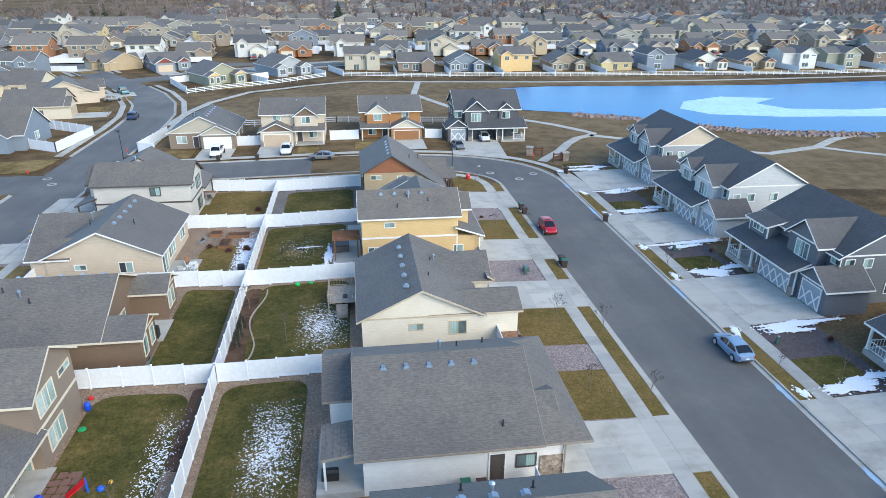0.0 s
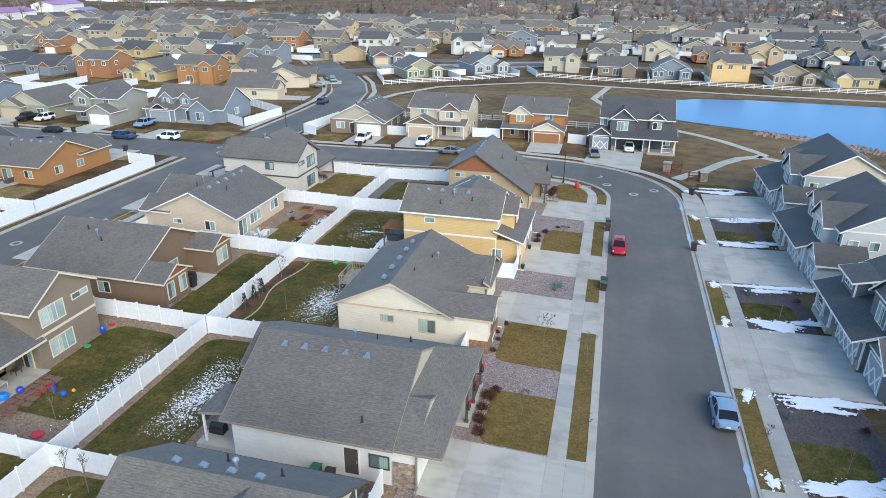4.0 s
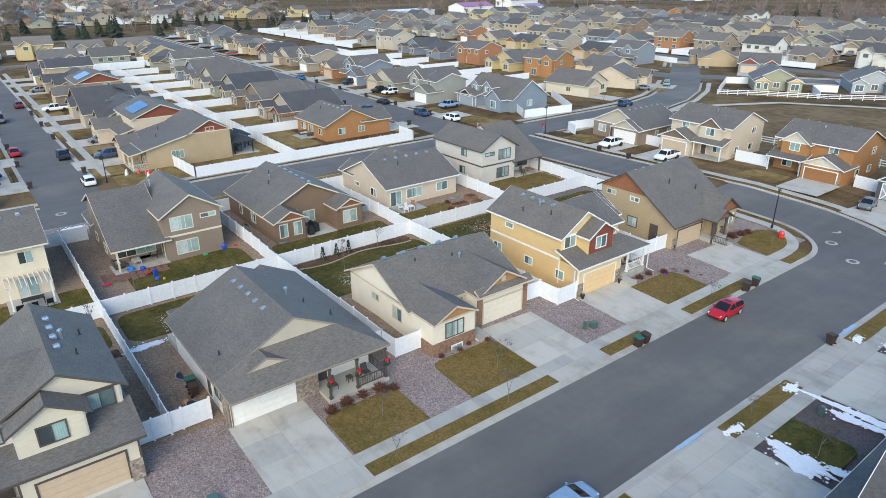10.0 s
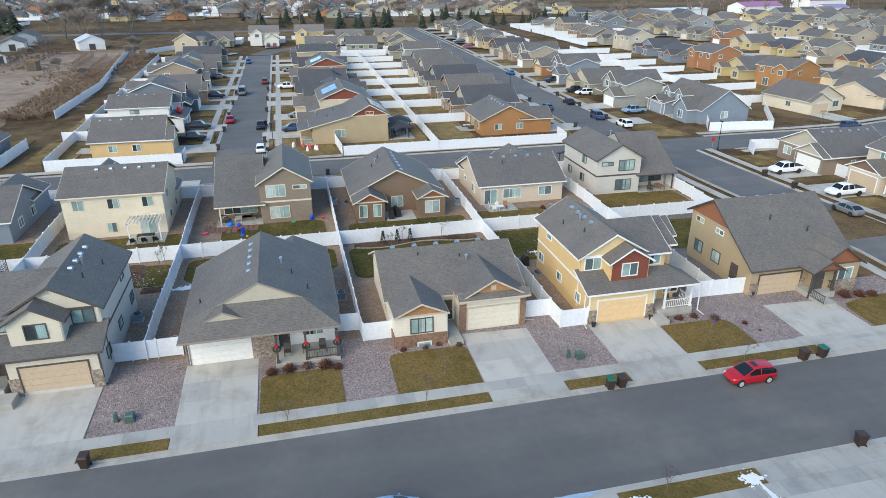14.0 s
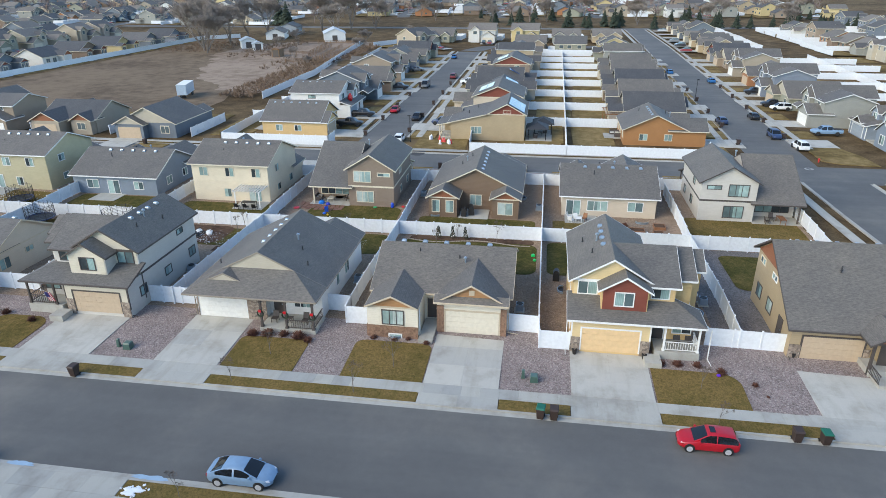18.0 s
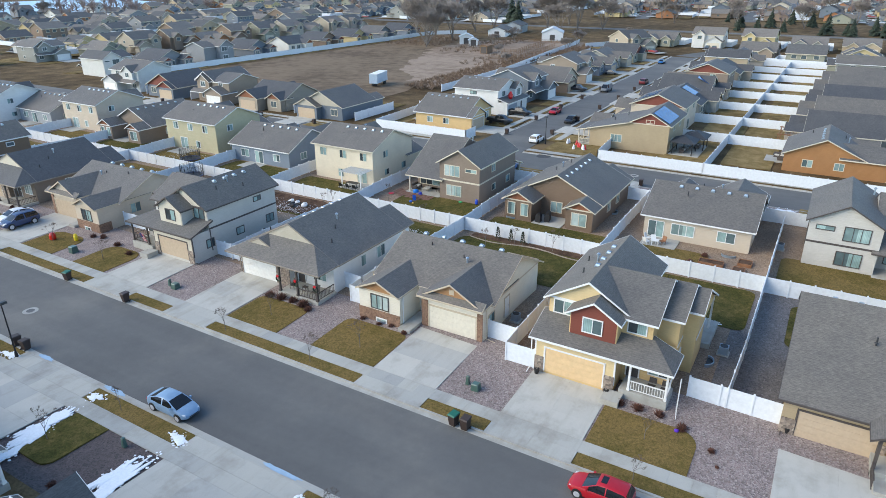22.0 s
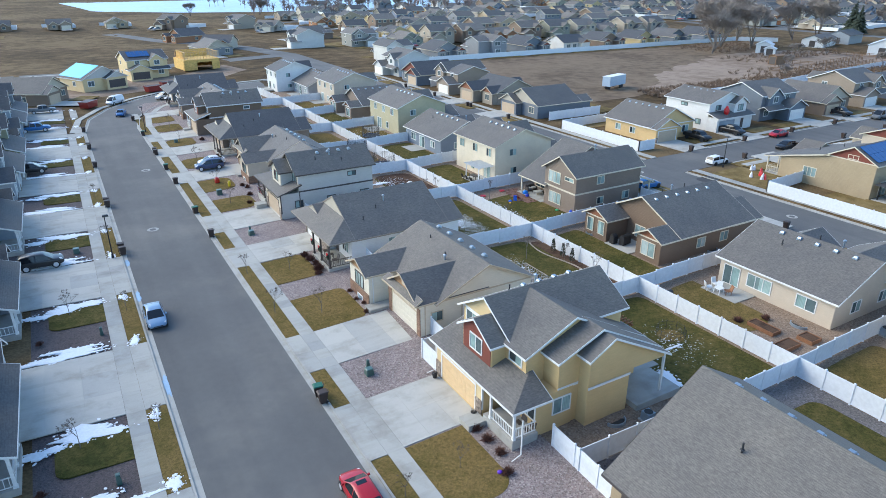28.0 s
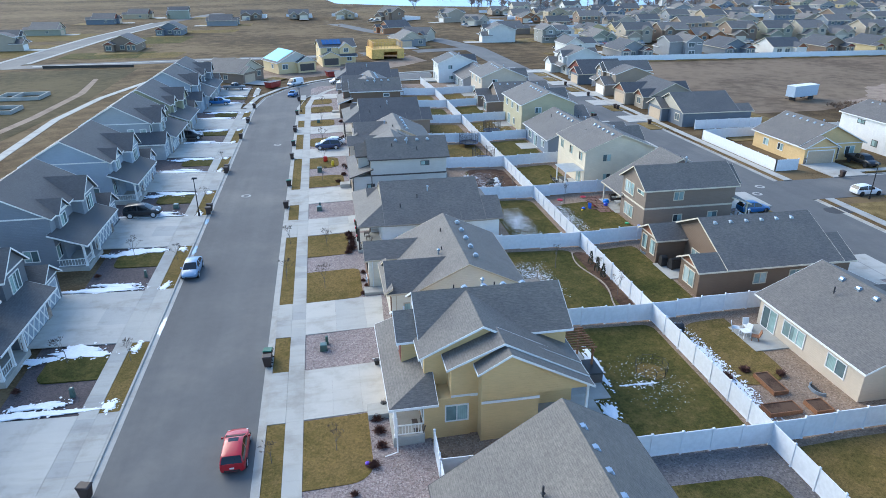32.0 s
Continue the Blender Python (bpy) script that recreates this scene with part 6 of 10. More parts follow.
def car_ring(x, hw, zb, zt, crown=0.025):
    m = zb + (zt - zb) * 0.5
    side = [(hw * 0.86, zb), (hw * 0.97, zb + 0.07), (hw, m - 0.1), (hw * 0.995, m + 0.12), (hw * 0.965, zt - 0.12), (hw * 0.90, zt - 0.03), (hw * 0.74, zt), (hw * 0.36, zt + crown)]
    return [(x, y, z) for y, z in side] + [(x, -y, z) for y, z in side[::-1]]


# half width; body stations (x, width factor, underside, top); greenhouse stations (x, top); side glass from, to; door posts; belt
CAR_KINDS = {
    "sedan": (0.89, [(-2.27, 0.62, 0.46, 0.74), (-2.2, 0.80, 0.36, 0.92), (-2.05, 0.92, 0.28, 1.0), (-1.7, 0.98, 0.22, 1.02), (-1.0, 1.0, 0.20, 0.99), (0.2, 1.0, 0.20, 0.96), (1.0, 1.0, 0.20, 0.94), (1.45, 0.99, 0.22, 0.89), (1.85, 0.93, 0.26, 0.81), (2.12, 0.80, 0.32, 0.70), (2.27, 0.56, 0.42, 0.56)],
              [(-1.92, 1.0), (-1.55, 1.17), (-1.12, 1.34), (-0.9, 1.395), (-0.35, 1.45), (-0.22, 1.455), (0.15, 1.44), (0.42, 1.37), (0.85, 1.16), (1.32, 0.93)], (-1.5, 0.9), 4, 0.93),
    "hatch": (0.88, [(-2.16, 0.72, 0.44, 0.80), (-2.12, 0.88, 0.34, 0.96), (-1.95, 0.96, 0.26, 1.0), (-1.2, 1.0, 0.20, 0.99), (0.2, 1.0, 0.20, 0.96), (0.9, 1.0, 0.20, 0.94), (1.4, 0.98, 0.22, 0.87), (1.8, 0.92, 0.26, 0.78), (2.05, 0.79, 0.32, 0.68), (2.18, 0.56, 0.42, 0.55)],
              [(-2.1, 0.99), (-1.96, 1.2), (-1.8, 1.40), (-1.62, 1.455), (-0.52, 1.53), (-0.45, 1.53), (0.02, 1.50), (0.22, 1.43), (0.66, 1.19), (1.12, 0.95)], (-1.93, 0.8), 4, 0.945),
    "suv": (0.94, [(-2.32, 0.80, 0.5, 0.95), (-2.28, 0.92, 0.4, 1.1), (-2.0, 0.98, 0.32, 1.12), (0.2, 1.0, 0.28, 1.1), (1.1, 1.0, 0.28, 1.08), (1.7, 0.97, 0.3, 1.02), (2.1, 0.88, 0.36, 0.92), (2.32, 0.66, 0.46, 0.72)],
            [(-2.25, 1.1), (-2.12, 1.4), (-1.95, 1.62), (-1.7, 1.7), (-0.5, 1.75), (-0.36, 1.75), (0.2, 1.72), (0.5, 1.63), (0.9, 1.36), (1.3, 1.08)], (-2.05, 0.95), 4, 1.06),
    "van": (0.99, [(-2.65, 0.90, 0.5, 1.2), (-2.6, 0.97, 0.4, 1.26), (-1.0, 1.0, 0.32, 1.26), (1.4, 1.0, 0.32, 1.22), (2.1, 0.96, 0.34, 1.08), (2.5, 0.86, 0.4, 0.92), (2.68, 0.66, 0.5, 0.75)],
            [(-2.62, 1.24), (-2.58, 1.7), (-2.5, 2.02), (-2.3, 2.12), (0.4, 2.16), (0.55, 2.16), (1.0, 2.12), (1.25, 2.0), (1.75, 1.55), (2.1, 1.14)], (0.56, 1.7), 4, 1.2),
    "pickup": (0.99, [(-2.88, 0.93, 0.6, 1.1), (-2.84, 0.97, 0.5, 1.18), (-0.9, 1.0, 0.4, 1.18), (0.4, 1.0, 0.38, 1.2), (1.4, 1.0, 0.38, 1.18), (2.2, 0.97, 0.42, 1.12), (2.65, 0.88, 0.48, 1.02), (2.86, 0.72, 0.55, 0.82)],
               [(-0.86, 1.2), (-0.82, 1.5), (-0.76, 1.74), (-0.6, 1.83), (0.12, 1.87), (0.26, 1.87), (0.75, 1.84), (1.0, 1.74), (1.3, 1.46), (1.6, 1.16)], (-0.72, 1.25), 4, 1.15),
}


def greenhouse(hw, rows, span, post, belt):
    """The part of a car above its belt: (glass, painted roof and posts), split face by face."""
    n, top = 8, max(z for _, z in rows)
    pts = []
    for x, z in rows:
        f = max(0.0, (z - belt) / (top - belt))
        wb = hw * 0.93 * (0.94 if x < rows[1][0] or x > rows[-2][0] else 1.0)
        wr = wb * (1.0 - 0.23 * f)
        half = [(wb, belt - 0.02), (wr + 0.012, z - 0.075 * f), (wr - 0.065, z - 0.022 * f), (wr * 0.5, z + 0.012 * f)]
        pts += [(x, y, zz) for y, zz in half] + [(x, -y, zz) for y, zz in half[::-1]]
    glass, paint_ = [], []
    for i in range(len(rows) - 1):
        x = (rows[i][0] + rows[i + 1][0]) / 2
        for k in range(n - 1):
            f = (i * n + k, i * n + k + 1, (i + 1) * n + k + 1, (i + 1) * n + k)
            if k in (0, 6):
                see = span[0] < x < span[1] and i != post
            elif k in (1, 5):
                see = False
            else:
                see = i < 2 or i > 6
            (glass if see else paint_).append(f)
    return Shape().add(pts, glass), Shape().add(pts, paint_)


def make_car(kind, label, color, at, near=True):
    hw, line, rows, span, post, belt = CAR_KINDS[kind]
    lo, hi = line[0][0], line[-1][0]
    L = hi - lo
    col = coat(color)
    c = thing("car", label, "car", at, "parked cars")
    part("body", shared(("carbody", kind, color), lambda: loft(Shape(), [car_ring(x, hw * w, zb, zt) for x, w, zb, zt in line]).mesh("body", col, smooth=38)), None, c)
    glass, top = greenhouse(hw, rows, span, post, belt)
    part("cabin_glass", shared(("carglass", kind), lambda: glass.mesh("cabin_glass", M_CARGLASS, smooth=40)), None, c)
    part("roof_panel", shared(("cartop", kind, color), lambda: top.mesh("roof_panel", col, smooth=40)), None, c)
    if kind == "pickup":
        part("cargo_bed", Shape().box(-2.74, -0.98, -hw * 0.8, hw * 0.8, 1.16, 1.215), M_PLASTIC, c)
    R = 0.32 if kind in ("sedan", "hatch") else 0.38
    wh = shared(("tyre", R), lambda: Shape().tube((0, -0.11, 0), (0, 0.11, 0), R, R, 16).mesh("tyre", M_TYRE, smooth=40))
    rm = shared(("rim", R), lambda: Shape().tube((0, -0.118, 0), (0, 0.118, 0), R * 0.72, R * 0.72, 10).mesh("rim", M_RIM))
    arch = shared(("arch", R), lambda: Shape().tube((0, -0.1, 0.02), (0, 0.1, 0.02), R + 0.055, R + 0.055, 18).mesh("wheel_arch", M_PLASTIC, smooth=40))
    for x in (lo + L * 0.19, lo + L * 0.815):
        for sd in (-1, 1):
            y = sd * (hw - 0.085)
            part("wheel_arch", arch, None, c, at=pose(x, sd * (hw - 0.094), R))
            ty = part("tyre", wh, None, c, at=pose(x, y, R))
            if near:
                part("rim", rm, None, ty)
    if not near:
        return c
    zf, zr = line[-2][3], line[1][3]
    for sd in (-1, 1):
        y = sd * hw * 0.66
        part("headlight", Shape().hexa([(hi - 0.34, y - 0.16, zf - 0.06), (hi - 0.09, y - 0.15 + sd * -0.05, zf - 0.1), (hi - 0.11, y + 0.1 - sd * 0.05, zf - 0.1), (hi - 0.34, y + 0.17, zf - 0.06)],
                                       [(hi - 0.42, y - 0.15, zf + 0.07), (hi - 0.17, y - 0.14, zf + 0.01), (hi - 0.19, y + 0.1, zf + 0.01), (hi - 0.42, y + 0.16, zf + 0.07)]), M_LAMPLENS, c)
        part("tail_light", Shape().hexa([(lo + 0.02, y - 0.14, zr - 0.26), (lo + 0.28, y - 0.14, zr - 0.24), (lo + 0.28, y + 0.14, zr - 0.24), (lo + 0.04, y + 0.12, zr - 0.26)],
                                        [(lo + 0.05, y - 0.13, zr - 0.06), (lo + 0.3, y - 0.13, zr - 0.06), (lo + 0.3, y + 0.14, zr - 0.06), (lo + 0.07, y + 0.12, zr - 0.06)]), M_TAIL, c)
        part("mirror", Shape().box(span[1] - 0.12, span[1] + 0.04, sd * hw * 1.06 - 0.09, sd * hw * 1.06 + 0.09, belt + 0.02, belt + 0.15, 0.03), col, c)
    part("bumper", Shape().box(lo - 0.02, lo + 0.2, -hw * 0.62, hw * 0.62, 0.4, 0.52, 0.02), M_PLASTIC, c)
    part("plate", Shape().box(lo - 0.03, lo + 0.1, -0.15, 0.15, 0.6, 0.72), M_WHITE, c)
    part("grille", Shape().box(hi - 0.2, hi + 0.012, -0.4, 0.4, zf - 0.24, zf - 0.14, 0.02), M_PLASTIC, c)
    return c


ROAD = -0.125
RED, SILVER, WHITEC, BLACK, GREYC, BLUEC, DKBLUE = (0.40, 0.008, 0.018), (0.20, 0.30, 0.43), (0.75, 0.75, 0.75), (0.012, 0.012, 0.014), (0.16, 0.165, 0.17), (0.02, 0.12, 0.32), (0.03, 0.05, 0.12)


def park(kind, label, color, x, y, heading, on_road=True):
    return make_car(kind, label, color, pose(x, y, gz(x, y) + (ROAD if on_road else 0.03), 0, 0, heading), x > 12)


rc = park("hatch", "bright red hatchback parked at the kerb", RED, 25.4, 77.6, -90)
rc.scale = (0.95, 0.97, 0.98)
part("sunroof", Shape().box(-0.42, -0.02, -0.34, 0.34, 1.48, 1.545), M_CARGLASS, rc)
park("sedan", "silver-blue sedan parked beside the east kerb", SILVER, 33.3, 46.4, 90)
park("suv", "black sport utility car parked on a concrete driveway", BLACK, 42.6, 27.6, 180, False)
park("suv", "dark sport utility car parked before a garage", BLACK, 43.6, -16.0, 180, False)
park("pickup", "blue pickup truck parked on a driveway", BLUEC, 43.0, -51.0, 180, False)
park("pickup", "dark pickup truck parked before a garage", GREYC, 41.5, -73.0, 180, False)
park("van", "white van parked near the bend", WHITEC, 25.4, -78.6, 50)
park("hatch", "white car parked at the bend of the street", WHITEC, 11.8, -76.8, 32)
park("suv", "white sport utility car parked at the bend", WHITEC, 13.5, -79.0, 30)
park("sedan", "blue car parked at the kerb", BLUEC, 25.6, -62.0, 75)
park("suv", "dark sport utility car on a driveway beside a lawn", DKBLUE, 17.6, -4.2, 0, False)
park("sedan", "white car on a driveway beside a darker one", WHITEC, 16.6, -7.0, 0, False)
park("pickup", "white pickup truck parked on a driveway", WHITEC, -24.3, 121.6, -90, False)
park("pickup", "white pickup truck parked before a tan garage", WHITEC, -11.8, 121.4, -90, False)
park("sedan", "grey sedan parked along the cross street", GREYC, -5.2, 115.8, 180)
park("sedan", "silver sedan parked on the driveway by the open garage", GREYC, 20.6, 122.6, -82, False)
park("suv", "white car standing inside an open garage", WHITEC, 26.9, 128.6, -90, False)
park("suv", "dark blue sport utility car parked at the kerb", DKBLUE, -49.6, 158.4, 95)
park("pickup", "teal and white pickup truck parked at the curving kerb", (0.10, 0.24, 0.26), -62.6, 194.5, 122)
park("sedan", "dark sedan on a driveway by the curving street", GREYC, -61.4, 182.2, 20, False)
park("suv", "white sport utility car parked at the corner", WHITEC, -62.6, 112.6, 182)
park("sedan", "dark blue sedan parked in the cross street", DKBLUE, -84.0, 103.5, 182)
park("suv", "white car parked on a driveway", WHITEC, -100.0, 120.4, -90, False)
park("pickup", "dark pickup truck parked on a driveway", BLACK, -104.0, 120.0, -90, False)
park("sedan", "blue sedan parked in the far cross street", BLUEC, -141.0, 113.6, 180)
park("van", "large dark delivery van in the side street", GREYC, -122.8, 30.9, 0)
park("hatch", "white hatchback parked in the side street", WHITEC, -59.5, 37.0, 180)
park("suv", "dark blue sport utility car on a driveway", DKBLUE, -74.5, 43.2, -90, False)
park("sedan", "grey sedan on a driveway", GREYC, -88.4, 44.6, -90, False)
park("pickup", "black pickup truck on a driveway", BLACK, -70.4, 23.6, 90, False)
park("pickup", "black pickup truck beside a white house", BLACK, -80.6, 23.6, 90, False)
park("sedan", "red sedan parked in the side street", RED, -87.0, 29.9, 0)
park("hatch", "small dark open car in the side street", BLACK, -79.3, 36.6, 0)
park("pickup", "white pickup truck on a driveway in the side street", WHITEC, -129.0, 43.0, -90, False)
park("hatch", "blue hatchback parked beside a brown house", BLUEC, -38.5, 41.0, 180, False)
park("pickup", "dark pickup truck on a driveway of the side street", BLACK, -118.0, 24.0, 90, False)
park("sedan", "dark sedan on a driveway of the side street", GREYC, -154.0, 22.6, 90, False)
park("sedan", "blue sedan parked along the side street", BLUEC, -190.0, 30.0, 0)
park("suv", "dark red sport utility car in the side street", (0.16, 0.02, 0.025), -140.5, 36.6, 180)
park("sedan", "grey sedan on a driveway beside a tan house", GREYC, -163.4, 44.0, -90, False)
park("pickup", "dark pickup truck parked across a driveway", BLACK, -121.5, 120.6, -90, False)
park("suv", "dark sport utility car standing in the cross street", DKBLUE, -71.2, 110.6, 0)
park("sedan", "dark sedan parked in the cross street", BLACK, -89.6, 111.6, 180)
park("pickup", "silver pickup truck on a driveway by the corner house", SILVER, -74.6, 121.4, -90, False)
park("sedan", "blue sedan parked in the cross street", BLUEC, -158.0, 104.4, 182)



# ---- wheeled bins ----
def bin_thing(lid, label):
    b = thing("wheeled_bin", label, "bin", pose(0, 0, -500), "wheeled bins at the kerb")
    part("body", Shape().hexa([(-0.25, -0.24, 0.08), (0.25, -0.24, 0.08), (0.25, 0.24, 0.08), (-0.25, 0.24, 0.08)], [(-0.36, -0.31, 1.0), (0.36, -0.31, 1.0), (0.36, 0.31, 1.0), (-0.36, 0.31, 1.0)]), M_BINBROWN, b)
    part("lid", Shape().hexa([(-0.4, -0.34, 1.0), (0.4, -0.34, 1.0), (0.4, 0.34, 1.0), (-0.4, 0.34, 1.0)], [(-0.36, -0.3, 1.1), (0.3, -0.28, 1.08), (0.3, 0.28, 1.08), (-0.36, 0.3, 1.1)]), lid, b)
    part("handle", Shape().tube((-0.46, -0.25, 1.0), (-0.46, 0.25, 1.0), 0.025, 0.025, 6), M_PLASTIC, b)
    for y in (-0.28, 0.28):
        part("wheel", Shape().tube((-0.28, y - 0.03, 0.13), (-0.28, y + 0.03, 0.13), 0.13, 0.13, 10), M_TYRE, b)
    return b


BIN_D, BIN_G = bin_thing(M_BINBROWN, "dark brown wheeled bin standing at the kerb"), bin_thing(M_BINGREEN, "brown wheeled bin with a green lid at the kerb")
bins_used = set()


def put_bin(x, y, rz, green=False):
    b = BIN_G if green else BIN_D
    m = pose(x, y, gz(x, y) + (-0.118 if 23.7 < x < 34.7 or abs(x + 45.5) < 5.2 else 0.0), 0, 0, rz)
    if b in bins_used:
        copy_thing(b, m)
    else:
        bins_used.add(b)
        b.matrix_basis = m


for y, gr in ((27.1, 0), (65.9, 1), (66.9, 0), (84.1, 0), (86.0, 1), (17.0, 1), (1.2, 0), (-8.1, 1), (-19.4, 0), (-21.0, 0), (-37.0, 1), (-54.0, 0)):
    put_bin(23.95, y, rng.uniform(-12, 12), gr)
for y in (80.0, 27.6, 26.2, 7.9, 6.6, -15.7, -30.1, -31.4, -47.0):
    put_bin(34.25, y, 180 + rng.uniform(-12, 12))
put_bin(36.0, 103.0, 150)
for x in (-23.3, -16.6):
    put_bin(x, 116.9, -90)
for y in (62.4, 48.0, 15.0, -4.0, -5.2, -20.0, -21.0, -38.0):
    put_bin(-41.0, y, 180 + rng.uniform(-10, 10), rng.random() < 0.3)
for y in (-12.0, -28.0, -29.4, -46.0, -63.0):
    put_bin(-50.0, y, rng.uniform(-10, 10))
for k in range(5):
    put_bin(-62.0 - 15.2 * k, 29.3, 90), put_bin(-66.0 - 15.2 * k, 37.6, -90), put_bin(-64.0 - 15.0 * k, 102.0 + 0.4 * k, 90), put_bin(-70.0 - 15.0 * k, 112.0 + 0.4 * k, -90)


put_bin(6.7, 31.9, 90, True), put_bin(7.7, 31.8, 90)


# ---- white vinyl fences ----
def fence(line, label="white vinyl privacy fence", h=1.8, gate_at=()):
    """Posts and panels along a line of (x, y), each a part."""
    x, y = line[0]
    f = thing("fence", label, "fence", pose(x, y, gz(x, y)), "vinyl fences")
    post = shared(("post", h), lambda: Shape().box(-0.065, 0.065, -0.065, 0.065, -0.35, h + 0.05).box(-0.08, 0.08, -0.08, 0.08, h + 0.05, h + 0.09).hexa([(-0.08, -0.08, h + 0.09), (0.08, -0.08, h + 0.09), (0.08, 0.08, h + 0.09), (-0.08, 0.08, h + 0.09)], [(-0.02, -0.02, h + 0.15), (0.02, -0.02, h + 0.15), (0.02, 0.02, h + 0.15), (-0.02, 0.02, h + 0.15)]).mesh("fence_post", M_VINYL))

    def panel():
        s = Shape().prism([(-0.035, 0.04), (0.035, 0.04), (0.035, 0.16), (0.016, 0.17), (0.016, h - 0.13), (0.035, h - 0.12), (0.035, h), (-0.035, h), (-0.035, h - 0.12), (-0.016, h - 0.13), (-0.016, 0.17), (-0.035, 0.16)], "x", 0, 1)
        return s.mesh("fence_panel", M_VINYL)
    pan = shared(("panel", h), panel)
    for i, ((x0, y0), (x1, y1)) in enumerate(zip(line, line[1:])):
        L = math.hypot(x1 - x0, y1 - y0)
        n = max(1, round(L / 2.42))
        a = math.degrees(math.atan2(y1 - y0, x1 - x0))
        for k in range(n + 1):
            px, py = x0 + (x1 - x0) * k / n, y0 + (y1 - y0) * k / n
            if k < n:
                qx, qy = x0 + (x1 - x0) * (k + 1) / n, y0 + (y1 - y0) * (k + 1) / n
                zz = (gz(px, py) + gz(qx, qy)) / 2
                part("fence_panel", pan, None, f, at=pose(px - x, py - y, zz - gz(x, y), 0, 0, a) @ Matrix.Diagonal((L / n, 1, 1, 1)))
            if k or i == 0:
                part("fence_post", post, None, f, at=pose(px - x, py - y, gz(px, py) - gz(x, y)))
    return f


def plain_fence(lines, label="white vinyl fence between yards", h=1.75):
    """Far fences, one mesh each."""
    for line in lines:
        s = Shape()
        for (x0, y0), (x1, y1) in zip(line, line[1:]):
            d = math.hypot(x1 - x0, y1 - y0)
            s.board((x0, y0, gz(x0, y0) + h), (x1, y1, gz(x1, y1) + h), ((y1 - y0) / d, -(x1 - x0) / d), h + 0.15, 0.06)
            n = max(1, round(d / 2.5))
            for k in range(n + 1):
                px, py = x0 + (x1 - x0) * k / n, y0 + (y1 - y0) * k / n
                s.box(px - 0.07, px + 0.07, py - 0.07, py + 0.07, gz(px, py) - 0.2, gz(px, py) + h + 0.1)
        lone("fence", s, M_VINYL, label, "fence", group="vinyl fences")


XR = -11.3
CROSS = [83.2, 65.5, 47.3, 29.0, 12.6, -4.6, -21.8, -39.0, -56.2]
fence([(XR, 99.0)] + [(XR, y) for y in CROSS] + [(XR + 1.0, -75.0)], "long white vinyl fence between the back yards")
fence([(-38.0, 99.4), (XR, 99.0), (1.4, 99.0)], "white vinyl fence along the cross street")
WEST_ENDS = [4.5, 11.9, 10.6, 11.3, 10.0, 10.0, 10.0, 10.0, 9.0]
EAST_ENDS = [-31.0, -33.5, -33.0, -33.0, -32.0, -33.0, -33.0, -33.0, -33.0]
for y, xw, xe in zip(CROSS, WEST_ENDS, EAST_ENDS):
    fence([(XR + 0.05, y), (xw, y)])
    fence([(XR - 0.05, y), (xe, y)])
fence([(11.2, 25.8), (11.2, 31.9)], "white vinyl fence and gate between two houses")
fence([(10.4, 44.3), (10.6, 47.3), (12.6, 47.4), (12.6, 50.0)], "stepped white vinyl fence between two houses")
fence([(11.9, 62.7), (12.0, 65.5), (14.4, 65.6), (14.4, 68.2)], "stepped white vinyl fence with a gate")
fence([(12.0, 80.2), (12.2, 87.1)], "white vinyl fence and gate between two houses")
fence([(4.5, 83.2), (12.1, 83.0)], "white vinyl fence beside the yellow house")
fence([(10.6, 8.2), (10.6, 12.6), (10.6, 13.4)], "white vinyl fence and gate between two houses")
for y in (-10.5, -29.5, -47.5):
    fence([(9.5, y), (9.5, y + 5.0)], "short white vinyl gate fence")
for y in (29.0, 47.3, 65.5, 83.2):
    fence([(-33.5, y - 3.0), (-33.5, y + 3.0)], "short white vinyl fence beside a house")
plain_fence([[(-52.4, 51.6), (-52.4, 95.0)], [(-52.4, 95.0), (-58.0, 95.4)], [(-52.4, 51.6), (-61.9, 51.0)]], "long white vinyl fence along the back street")
plain_fence([[(-52.4, 69.4), (-205.0, 71.0)]], "white vinyl fence between back yards")
for k in range(1, 9):
    x = -60.0 - 17.8 * k + 1.5
    plain_fence([[(x, 58.0), (x, 82.0)]])
plain_fence([[(-54.0, 2.0), (-54.0, 24.0), (-58.0, 24.0)], [(-54.0, 2.0), (-210.0, -3.5)]], "white vinyl fence round a corner yard")
for k in range(1, 9):
    plain_fence([[(-60.0 - 17.6 * k + 1.5, 8.0), (-60.0 - 17.6 * k + 1.5, -1.0)]])
plain_fence([[(-60.4, 131.2), (-54.4, 127.6), (-52.6, 141.8), (-70.5, 153.6)]], "white vinyl fence round a corner yard")
plain_fence([[(-76.0, 154.0), (-200.0, 160.0)]] + [[(-62.0 - 18.0 * k, 140.0), (-62.0 - 18.0 * k, 172.0)] for k in range(1, 8)] + [[(-84.0, 173.5), (-84.0, 195.0), (-79.0, 195.0)], [(-100.0, 203.0), (-121.0, 204.0)], [(-92.0, 243.0), (-118.0, 246.0)]])
plain_fence([[(-70.0, -110.0), (-250.0, -104.0)], [(-250.0, -104.0), (-262.0, -90.0)]], "long white vinyl fence along the bare field")
plain_fence([[(-72.0, -6.0 - 18.2 * k), (-57.0, -6.0 - 18.2 * k)] for k in range(5)])
